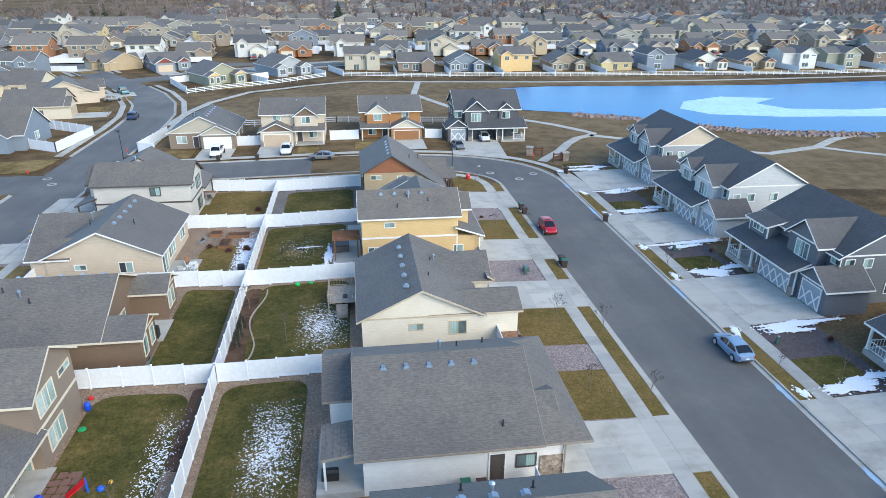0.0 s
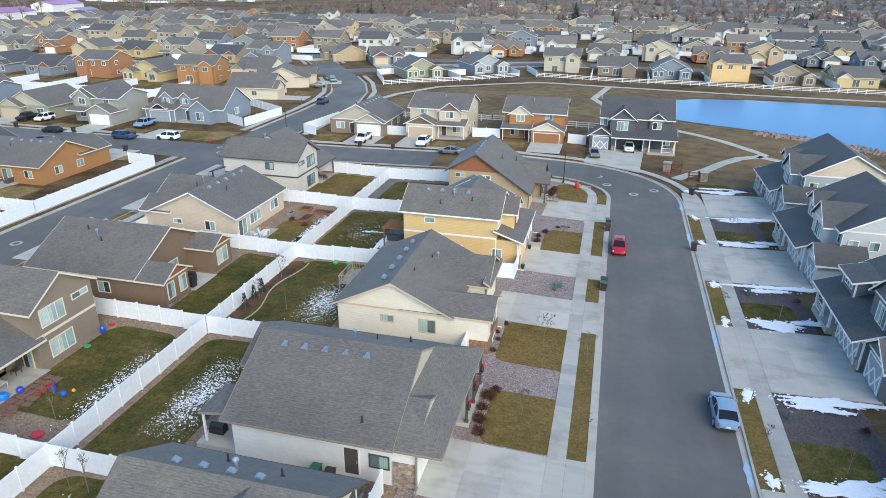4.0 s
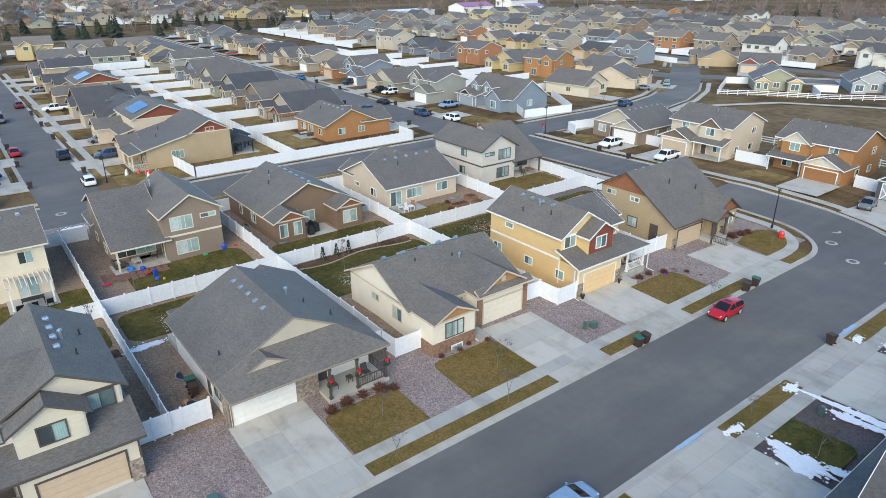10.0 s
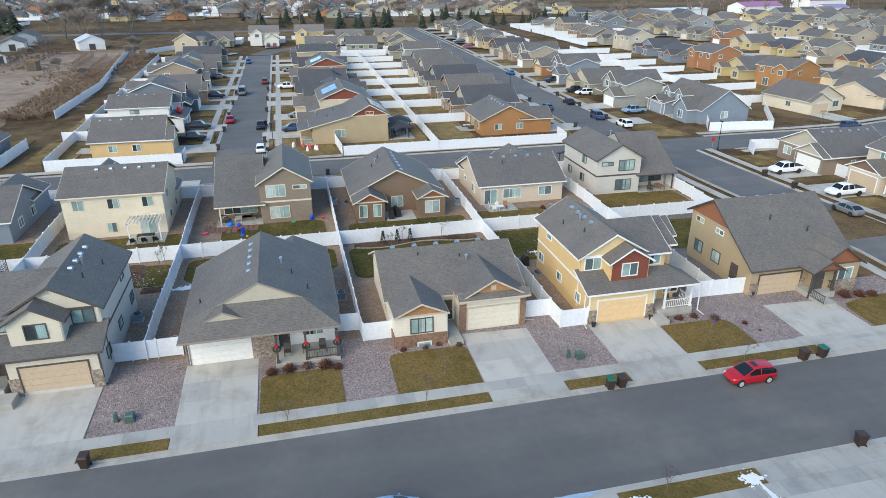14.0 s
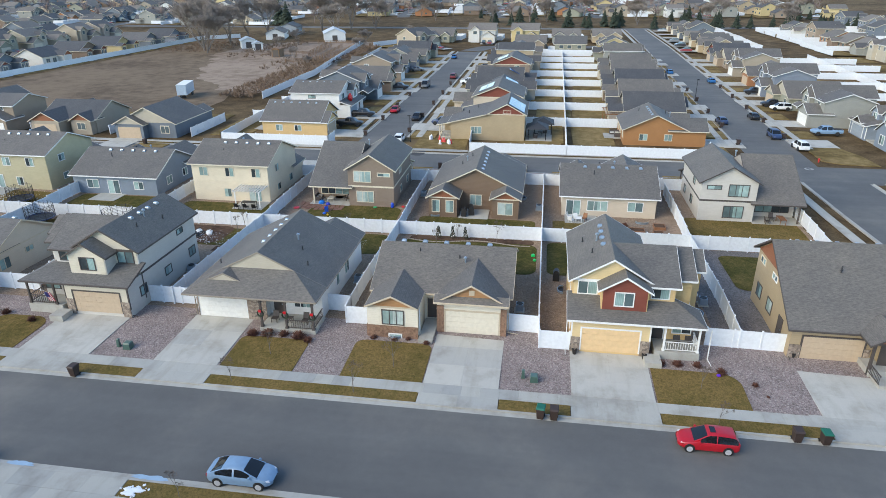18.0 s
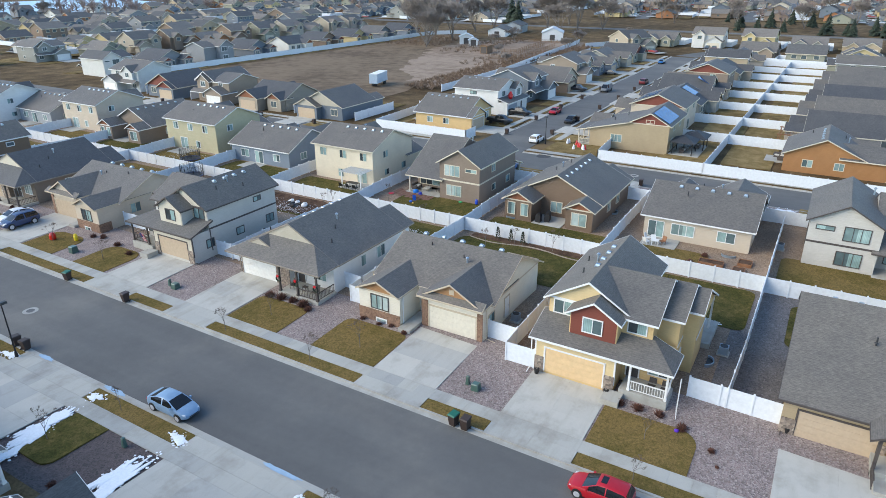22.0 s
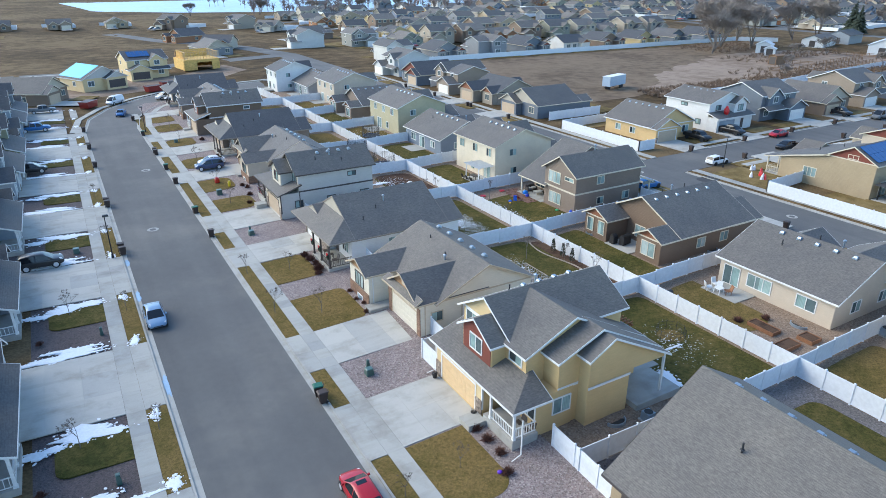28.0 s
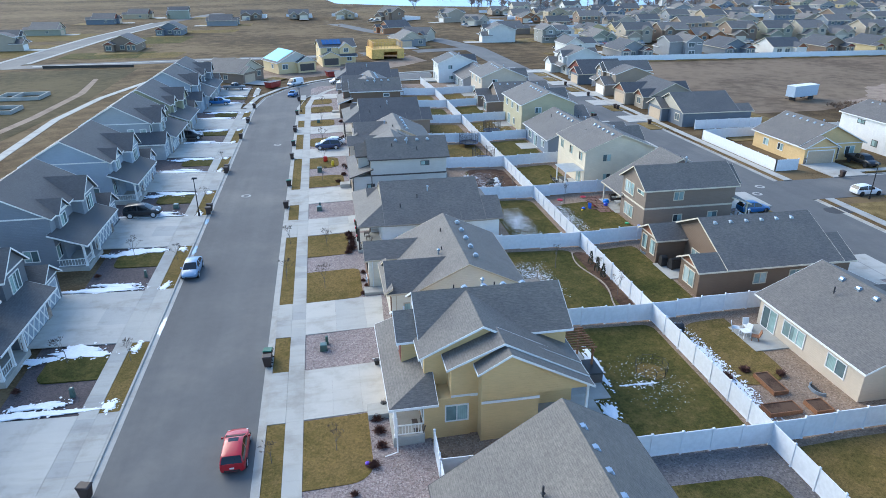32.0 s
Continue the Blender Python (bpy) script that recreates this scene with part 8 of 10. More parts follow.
def dry_shrub(x, y, r, seed, material=None, label="round reddish-brown dormant shrub in gravel"):
    q = random.Random(seed)
    s = Shape()
    for _ in range(int(330 * max(r, 0.4))):
        a, e = q.uniform(0, 6.28), q.uniform(0.15, 1.5)
        d = Vector((math.cos(a) * math.cos(e), math.sin(a) * math.cos(e), math.sin(e)))
        p = Vector((q.gauss(0, 0.15 * r), q.gauss(0, 0.15 * r), 0))
        s.tube(p, p + d * r * q.uniform(0.7, 1.1), 0.02 + 0.03 * r, 0.014, 3)
    lone("shrub", s, material or M_DRYGRASS, label, "shrub", pose(x, y, gz(x, y) - 0.02), "dormant shrubs", tidy=False)


for k, (x, y, r) in enumerate(((15.9, 39.4, 0.6), (15.7, 40.8, 0.65), (15.6, 42.3, 0.55), (15.8, 43.8, 0.7), (16.2, 44.8, 0.5), (15.6, 75.9, 0.5), (15.5, 77.3, 0.5), (15.5, 78.9, 0.48), (16.2, 80.7, 0.5), (17.6, 83.0, 0.3), (19.0, 83.6, 0.15), (15.2, 96.4, 0.75), (15.4, 98.0, 0.7), (15.6, 99.4, 0.6),
                               (14.9, 50.6, 0.35), (15.0, 52.6, 0.3), (15.2, 57.0 - 1.4, 0.35), (14.7, 53.8, 0.3), (16.4, 17.0, 0.5), (15.4, 13.4, 0.55), (14.8, 9.6, 0.5), (15.2, 8.2, 0.45), (14.4, -12.0, 0.5), (14.4, -26.0, 0.6), (43.0, 46.6, 0.4), (43.0, 67.6, 0.4), (44.0, 25.6, 0.4),
                               (-17.2, 76.2, 0.5), (-14.8, 75.0, 0.5), (-12.8, 75.6, 0.6), (-13.2, 90.0, 0.6))):
    dry_shrub(x, y, r, 500 + k)
for k, y in enumerate((52.6, 54.4, 56.0)):
    t = thing("cypress_shrub", "small dark columnar evergreen in the mulch bed", "shrub", pose(-10.5, y, gz(-10.5, y)), "columnar evergreens")
    s = Shape()
    q = random.Random(k)
    for i in range(120):
        zz = q.uniform(0.1, 1.6)
        a, rr = q.uniform(0, 6.28), 0.3 * (1 - zz / 1.75)
        p = Vector((rr * math.cos(a), rr * math.sin(a), zz))
        s.tube(p, p + Vector((math.cos(a) * 0.1, math.sin(a) * 0.1, 0.16)), 0.05, 0.01, 3)
    part("foliage", s.mesh("foliage", M_NEEDLE, False), None, t)
    part("stem", Shape().tube((0, 0, -0.05), (0, 0, 1.2), 0.04, 0.02, 5), M_BARK, t)


def conifer(x, y, h, seed):
    q = random.Random(seed)
    t = thing("pine_tree", "dark green pine tree in a windbreak", "tree", pose(x, y, gz(x, y) - 0.1), "pine windbreak")
    if h > 8.5:
        part("trunk", Shape().tube((0, 0, 0), (0, 0, h * 0.9), h * 0.03, h * 0.008, 6), M_BARK, t)
    s = Shape()
    for i in range(190):
        zz = q.uniform(0.06, 0.97) ** 0.9
        R = h * 0.4 * (1.03 - zz) * q.uniform(0.6, 1.15)
        a = q.uniform(0, 6.28)
        p = Vector((0, 0, zz * h))
        e = Vector((R * math.cos(a), R * math.sin(a), zz * h - R * 0.25))
        m = (p + e) / 2
        w = R * 0.32 + 0.1
        side = Vector((-math.sin(a), math.cos(a), 0)) * w
        s.add([tuple(p), tuple(m + side), tuple(e), tuple(m - side), tuple(m + Vector((0, 0, w * 0.7)))], [(0, 1, 4), (1, 2, 4), (2, 3, 4), (3, 0, 4), (0, 3, 2, 1)])
    part("crown", s.mesh("crown", M_NEEDLE, False), None, t)


q = random.Random(11)
for k in range(44):
    conifer(-340 + q.choice((0, 0, 0, -30, -60)) + q.uniform(-12, 10), 4 + q.uniform(0, 1) ** 0.9 * 230, q.uniform(6, 11.5), 40 + k)
for k, (x, y, h) in enumerate(((-6.0, 470.0, 16.0), (18.0, 480.0, 12.0), (-340.0, -100.0, 17.0), (-332.0, -92.0, 15.0), (-300.0, 420.0, 13.0), (150.0, 520.0, 11.0), (-80.0, 560.0, 12.0))):
    conifer(x, y, h, 200 + k)
COTTON = []
FARM_TREES = [(-205, -80, 27), (-216, -86, 25), (-226, -78, 24), (-196, -74, 20), (-240, -96, 26), (-262, -112, 24), (-276, -92, 22), (-290, -48, 20), (-302, -60, 25), (-312, -46, 28), (-320, -34, 22), (-352, -66, 25), (-283, -84, 25), (-232, -48, 9), (-214, -50, 7), (-180, -30, 6), (-160, -18, 5), (-205, -12, 8), (-228, -16, 9), (-245, 2, 10)]
FAR_TREES = [(-368, 30, 15), (-382, 64, 17), (-360, 118, 16), (-400, 122, 18), (-372, 160, 15), (-410, 176, 17), (-385, 210, 16), (-430, 90, 18), (-470, 190, 17), (-450, 240, 16), (-489, 74, 19), (-425, -26, 18), (-390, -10, 16), (-352, 200, 13), (-500, 140, 18), (-530, 260, 17), (-440, 20, 16), (-410, -80, 18), (-150, -420, 14), (-110, -430, 15), (-190, -415, 16), (-60, -440, 13), (-230, -425, 15)]
for k, (x, y, h) in enumerate(FARM_TREES + FAR_TREES):
    if k < 3:
        COTTON.append((bare_tree(x, y, h, 300 + k, "large leafless cottonwood at the farm", 0.36, 5, group="old cottonwoods", thick=0.42, twigs=7, fat=1.4, low=0.04), h))
    else:
        ob, h0 = COTTON[k % 3]
        copy_thing(ob, pose(x, y, gz(x, y), 0, 0, 70 * k) @ Matrix.Scale(h / h0, 4))

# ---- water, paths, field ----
# the mirrored sky's blue is put into the base colour, specular cut down
M_WATER = paint("sky_tinted_pond_water", (0.004, 0.135, 0.35), 0.2)
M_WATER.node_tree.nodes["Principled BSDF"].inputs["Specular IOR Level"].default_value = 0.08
M_ICE = surface("thin_ice", (0.42, 0.60, 0.72), 0.6, 0.05, 0.2, 0.35, 0.0)


def ragged(poly, seed, step=3.0, amp=1.3):
    """A polygon with an uneven, wandering outline."""
    r, out, w = random.Random(seed), [], 0.0
    for (ax, ay), (bx, by) in zip(poly, poly[1:] + poly[:1]):
        d = math.hypot(bx - ax, by - ay)
        n = max(1, round(d / step))
        for k in range(n):
            w = 0.6 * w + r.gauss(0, amp * 0.6)
            t = k / n
            out.append((ax + (bx - ax) * t + (by - ay) / d * w, ay + (by - ay) * t - (bx - ax) / d * w))
    return out


def flat(name, poly, z, material, label, category, kind="structure"):
    return drape(name, poly, z, material, label, category)


flat("water", [(36, 189), (35, 174), (36, 164), (44, 160), (56, 155), (68, 149), (78, 139), (92, 131), (112, 127), (150, 126), (200, 132), (235, 150), (236, 180), (210, 198), (176, 198), (130, 193), (90, 195), (60, 197), (46, 195)], -0.15, M_WATER, "pond tinted with mirrored sky blue, partly frozen", "water")
flat("ice_sheet", [(84, 158), (88, 150), (104, 145), (130, 143), (160, 146), (168, 152), (150, 154), (128, 152), (112, 155), (108, 163), (118, 170), (104, 174), (90, 168)], -0.14, M_ICE, "pale thin ice on the pond", "ice")
flat("ice_sheet", [(150, 152), (180, 146), (215, 150), (225, 158), (195, 156), (170, 158)], -0.136, M_ICE, "pale thin ice on the pond", "ice")
shore = dense([(54, 154), (68, 147), (78, 137), (92, 129), (112, 125)], 4)
lone("shore_bank", strip(Shape(), shore, -1.2, 2.6, -0.1, 0.12), M_GRAVEL, "reddish rock bank round the pond", "bank", kind="structure")
rk = Shape()
q = random.Random(5)
for k in range(420):
    (ax, ay), (bx, by) = q.choice(list(zip(shore, shore[1:])))
    t, o, w = q.random(), q.uniform(-1.6, 3.4), q.uniform(0.12, 0.5)
    d = math.hypot(bx - ax, by - ay)
    x, y = ax + (bx - ax) * t + (by - ay) / d * o, ay + (by - ay) * t - (bx - ax) / d * o
    j = [(q.uniform(0.6, 1.2), q.uniform(0.6, 1.2)) for _ in range(4)]
    b4 = [(x + w * sx * u, y + w * sy * v, gz(x, y) - 0.2) for (sx, sy), (u, v) in zip(((-1, -1), (1, -1), (1, 1), (-1, 1)), j)]
    rk.hexa(b4, [(x + (bx_ - x) * 0.6, y + (by_ - y) * 0.6, gz(x, y) + w * q.uniform(0.3, 0.8)) for bx_, by_, _ in b4])
lone("shore_rocks", rk, stones("pink_shore_rock", [(0.20, 0.12, 0.09), (0.30, 0.22, 0.18), (0.16, 0.12, 0.10)], 1.2), "reddish boulders strewn along the pond bank", "rocks", kind="stuff")
ps = Shape()
for line in ([(34.4, 111.6), (35.7, 113.5), (39.8, 118.6), (43.2, 124.2), (46.6, 128.6), (50.3, 131.0), (51.6, 132.6), (50.4, 135.0), (46.0, 141.9), (41.4, 147.0), (37.0, 150.6), (31.0, 154.5), (27.0, 162.0), (18.0, 186.0), (21.5, 209.0)],
             [(50.3, 131.0), (56.0, 127.0), (66.0, 119.0), (79.0, 112.0), (92.0, 116.0), (100.0, 121.8), (112.0, 127.0)], [(92.0, 116.0), (101.0, 107.0), (120.0, 98.0)],
             [(-40.0, 150.0), (-38.5, 166.0), (-36.0, 178.0), (-28.0, 194.0), (-14.0, 203.0), (0.0, 208.0), (22.0, 210.0), (60.0, 206.0), (110.0, 204.0), (180.0, 208.0), (240.0, 216.0)],
             [(66.0, 84.0), (68.0, 40.0), (74.0, 0.0), (76.0, -40.0), (74.0, -66.0), (66.0, -101.0), (58.0, -122.0), (60.0, -136.0)]):
    strip(ps, dense(line, 5), -0.9, 0.9, -0.1, 0.06)
lone("footpath", ps, M_CONC, "winding pale concrete footpath through the park", "path", kind="structure")
# lake and road far to the south, tracks to the east
flat("water", [(-420, -470), (-160, -455), (-60, -500), (0, -560), (20, -760), (-500, -760)], -0.1, surface("snowy_lake", (0.38, 0.53, 0.68), 0.2, 0.02, 0.15, 0.4, 0.0), "pale frozen lake in the distance", "water")
rs = Shape()
strip(rs, dense([(124, -133), (122, -236), (112, -330), (90, -420)], 20), -4.6, 4.6, -0.1, 0.06)
strip(rs, dense([(420, -100), (260, -112), (124, -131), (66, -139), (10, -146), (-45, -160)], 10), -4.6, 4.6, -0.094, 0.06)
strip(rs, dense([(-45.5, -92), (-45.5, -160), (-36, -200), (-10, -250), (8, -300)], 10), -4.6, 4.6, -0.088, 0.06)
strip(rs, dense([(-215, 33.4), (-232, 40), (-236, 112)], 10), -4.4, 4.4, -0.098, 0.06)
strip(rs, dense([(-330, 112), (-360, 260), (-380, 420)], 20), -6, 6, -0.09, 0.06)
strip(rs, dense([(-330, -200), (-330, 112)], 20), -5, 5, -0.091, 0.06)
strip(rs, dense([(-215, 262), (-60, 259), (60, 260), (240, 261)], 20), -4.4, 4.4, -0.096, 0.06)
strip(rs, dense([(-240, 352), (-60, 348), (60, 344), (250, 345)], 20), -4.4, 4.4, -0.097, 0.06)
lone("road_far", rs, M_ASPHALT, "grey asphalt road beyond the houses", "road", kind="structure")
flat("field", [(-72, -104), (-245, -100), (-258, -88), (-215, -60), (-186, -52), (-150, -34), (-96, -18), (-73, -18)], -0.13, M_FIELD, "bare brown ploughed field", "field")
flat("farmyard", ragged([(-106, -16), (-119, -32), (-133, -44), (-147, -52), (-160, -57), (-178, -64), (-195, -69), (-216, -70), (-232, -66), (-244, -55), (-250, -40), (-248, -12), (-170, -9), (-112, -9)], 5, 2.5, 2.0), -0.126, M_DIRT, "pale bare earth of a farmyard", "dirt")
M_PARK = ground_mix("park_turf", [(0.33, (0.108, 0.076, 0.040)), (0.64, (0.190, 0.136, 0.076))], (0.05, 0.4, 6.0))
flat("park_grass", [(-38, 128), (34, 128), (37, 142), (36, 150), (44, 158), (36, 163), (35, 174), (36, 190), (46, 196), (60, 199), (110, 202), (60, 204), (20, 208), (-12, 201), (-27, 191), (-34, 176)], -0.16, M_PARK, "mown dry brown park grass", "grass")
flat("meadow", [(29, 121), (36, 109), (50, 100), (66, 90), (140, 80), (150, 122), (112, 125.5), (92, 129.5), (78, 137.5), (68, 147.5), (56, 153.5), (45, 159), (36.2, 150), (37.2, 142), (34.2, 128.2), (29, 128)], -0.155, M_PARK, "dry brown meadow beside the pond", "grass")
flat("dirt_track", [(84, 20), (86, 0), (82, -28), (80.6, -42), (80, -74), (84, -100), (85.4, -100), (82, -74), (82.6, -44), (84, -28), (88, 0), (86, 20)], -0.1, M_DIRT, "pale dirt track in dry grass", "dirt")


br = Shape()
q = random.Random(9)
for poly_n, (bx0, bx1, by0, by1) in ((700, (-178, -98, -22, -11)), (50, (-186, -150, -34, -22)), (240, (-245, -180, -14, -8)), (300, (-240, -196, -98, -70)), (160, (-250, -180, -60, -44))):
    for _ in range(poly_n):
        x, y, r0 = q.uniform(bx0, bx1), q.uniform(by0, by1), q.uniform(0.4, 1.1)
        for _ in range(9):
            a, e = q.uniform(0, 6.28), q.uniform(0.1, 1.4)
            br.tube((x, y, -0.15), (x + r0 * math.cos(a) * math.cos(e), y + r0 * math.sin(a) * math.cos(e), r0 * math.sin(e)), 0.07, 0.03, 3)
lone("brush", br, surface("dry_brush", (0.155, 0.105, 0.07), 1.5, 1.0, 0.4, 0.95, 0.0), "tangled brown dry brush round the farmyard", "brush", kind="stuff", tidy=False)


def box_building(label, x, y, rz, w, d, h, top, wall, roof, name="barn"):
    b = thing(name, label, "building", pose(x, y, gz(x, y), 0, 0, rz))
    part("wall", Shape().prism([(-d / 2, -0.3), (d / 2, -0.3), (d / 2, h), (0, top), (-d / 2, h)], "x", -w / 2, w / 2), wall, b)
    for sd in (-1, 1):
        part("roof", Shape().hexa([(-w / 2 - 0.4, sd * (d / 2 + 0.4), h - 0.05), (w / 2 + 0.4, sd * (d / 2 + 0.4), h - 0.05), (w / 2 + 0.4, 0, top + 0.06), (-w / 2 - 0.4, 0, top + 0.06)],
                                  [(-w / 2 - 0.4, sd * (d / 2 + 0.4), h + 0.1), (w / 2 + 0.4, sd * (d / 2 + 0.4), h + 0.1), (w / 2 + 0.4, 0, top + 0.2), (-w / 2 - 0.4, 0, top + 0.2)]), roof, b)
    part("door", Shape().box(w / 2 - 0.02, w / 2 + 0.06, -1.2, 1.2, 0, 2.6), M_DARKTRIM, b)
    return b


M_TIN = paint("pale_tin_roof", (0.62, 0.64, 0.66), 0.45, 0.2)
box_building("white barn with a pale tin roof at the farm", -255, -38, 20, 14, 10, 3.4, 5.6, M_OFFWHITE, M_TIN)
box_building("white shed beside the bare trees", -218, -66, 30, 7, 6, 3.0, 4.4, M_OFFWHITE, M_TIN, "shed")
box_building("small white shed at the field", -210, -58, 30, 4, 4, 2.4, 3.4, M_OFFWHITE, M_TIN, "shed")
box_building("white farmhouse with grey roof", -262, -70, 15, 18, 9, 3.0, 4.8, M_OFFWHITE, M_ROOF, "farmhouse")
box_building("dark grey farm outbuilding", -285, -72, 10, 16, 10, 3.6, 5.6, M_GREY, M_ROOF, "outbuilding")
box_building("stack of wooden pallets and hay", -188, -40, 0, 5, 3, 3.0, 3.2, M_WOOD, M_WOOD, "hay_stack")
for k in range(4):
    rail_fence([(-225, -30 + 5 * k), (-180, -26 + 5 * k)], "weathered wooden corral fence", 1.3, 3, M_WOOD)
tr = thing("trailer", "white box trailer standing at the field's edge", "trailer", pose(-100.5, -31.0, gz(-100.5), 0, 0, 15))
part("box", Shape().box(-4.2, 4.2, -1.25, 1.25, 0.9, 3.5), coat((0.42, 0.50, 0.58)), tr)
part("roof", Shape().box(-4.25, 4.25, -1.3, 1.3, 3.5, 3.58), M_WHITE, tr)
for x in (-2.6, -1.6):
    for y in (-1.1, 1.1):
        part("wheel", Shape().tube((x, y - 0.12, 0.45), (x, y + 0.12, 0.45), 0.45, 0.45, 12), M_TYRE, tr)
part("drawbar", Shape().tube((4.2, 0, 0.7), (5.6, 0, 0.6), 0.08, 0.08, 6), M_METALBLACK, tr)
part("stand", Shape().box(3.0, 3.3, -0.8, 0.8, 0.0, 0.9), M_METALBLACK, tr)
for lab, x, y, rz, w, d, h, tp, rf in (("long white shop building with a flat roof", -388, 322, 100, 46, 22, 5, 5.6, M_TIN), ("white storehouse with a red-violet roof", -412, 410, 100, 40, 18, 5, 8, coat((0.30, 0.05, 0.14))), ("white storehouse with a violet roof", -470, 520, 100, 46, 20, 6, 9, coat((0.30, 0.05, 0.16))), ("low storehouse with a violet roof", -400, 470, 100, 24, 14, 4, 6, coat((0.20, 0.06, 0.20)))):
    box_building(lab, x, y, rz, w, d, h, tp, M_OFFWHITE, rf, "storehouse")

# gate posts with log rails at the park entry
M_LOG = surface("red_brown_logs", (0.15, 0.055, 0.032), 12.0, 2.0, 0.3, 0.8, 0.2)
for x, y, rz in ((33.2, 116.2, -14), (38.5, 111.6, 196)):
    gt = thing("park_gate", "stone pillar with red-brown log rails at the park entry", "gate", pose(x, y, gz(x, y), 0, 0, rz), "park gates")
    part("pillar", Shape().box(-0.6, 0.6, -0.5, 0.5, -0.2, 1.35), M_STONE, gt)
    part("cap", Shape().box(-0.7, 0.7, -0.6, 0.6, 1.35, 1.5), M_CONC, gt)
    for z in (0.35, 0.8, 1.25):
        part("log_rail", Shape().tube((0.6, 0, z), (2.5, 0, z), 0.1, 0.1, 8), M_LOG, gt)
    for u in (0.75, 2.35):
        part("log_post", Shape().tube((u, 0, -0.2), (u, 0, 1.55), 0.13, 0.13, 8), M_LOG, gt)

# ---- dressing of the copied lots ----
LOTS += [(-28.0, 134.5, -90, -1), (-11.0, 134.5, -90, 1), (8.2, 136.5, -90, -1)] + [(-27.0, y, 180, -1 if y in (39.3, -53.0) else 1) for y in (39.3, 56.2, 74.3, 92.0, 21.8, 1.5, -16.5, -35.0, -53.0, -67.2)]
row(77.0, 238.0, 203.0, 236.0, 8, 90)
row(-122.5, 234.0, -210.0, 242.0, 5, -90)
row(-76.0, -124.0, -240.0, -118.0, 9, -90)
for x, y, f in ((44.0, -92.0, 150), (96.0, -181.0, -90), (91.0, -250.0, -90), (145.0, -331.0, 180), (153.0, -260.0, 180), (73.0, -305.0, 0), (136.0, -377.0, 180), (109.0, -371.0, 0), (144.0, -190.0, 180), (-27.0, -197.0, 60), (-21.0, -240.0, 200), (-64.0, -308.0, 20), (-78.0, -222.0, 10), (-86.0, -179.0, 90), (-62.0, -186.0, 0), (-20.0, -178.0, 100)):
    put_house(x, y, f)
ds, ls, fs = Shape(), Shape(), Shape()
for x, y, f, sd in LOTS:
    c, s_ = math.cos(radians(f)), math.sin(radians(f))
    g0 = gz(x, y)

    def quad(shape, u0, u1, v0, v1, dz):
        t = [(x + c * u - s_ * v, y + s_ * u + c * v, g0 + dz) for u, v in ((u0, v0), (u1, v0), (u1, v1), (u0, v1))]
        shape.hexa([(a, b, z - 0.12) for a, b, z in t], t)
    quad(ds, 7.9, 15.6, *sorted((0.0, -6.2 * sd)), 0.0)
    quad(ls, 9.0, 14.2, *sorted((1.0 * sd, 7.4 * sd)), -0.02)
    if not -30 < x < 30:
        quad(fs, -16.5, -8.5, -7.8, 7.8, -0.03)
lone("driveways", ds, M_DRIVE, "pale concrete driveways of the estate", "driveway", kind="stuff")
lone("front_lawns", ls, M_TANLAWN, "brown dormant front lawns of the estate", "grass", kind="stuff")
lone("back_lawns", fs, M_TANLAWN, "brown dormant back lawns of the estate", "grass", kind="stuff")

# ---- the far town: past counting ----
def island_color(name, cols, rough=0.85):
    m, nt, bs = nodes_of(name)
    r = nt.nodes.new("ShaderNodeNewGeometry").outputs["Random Per Island"]
    col = ramp(nt, r, [(i / len(cols), c) for i, c in enumerate(cols)], "CONSTANT")
    n = value_noise(nt, place(nt), 1.2, 3.0)
    link(nt, mixed(nt, 1.0, col, ramp(nt, n, [(0.3, (0.85,) * 3), (0.7, (1.1,) * 3)]), "MULTIPLY"), bs.inputs["Base Color"])
    bs.inputs["Roughness"].default_value = rough
    return m


fr, ff, fl, fd, fg, fk = Shape(), Shape(), Shape(), Shape(), Shape(), Shape()
FAR_WALLS = [Shape() for c in PALETTE]
fcars = [Shape() for c in range(4)]
BOXF = [(3, 2, 1, 0), (4, 5, 6, 7), (0, 1, 5, 4), (1, 2, 6, 5), (2, 3, 7, 6), (3, 0, 4, 7)]
q = random.Random(23)


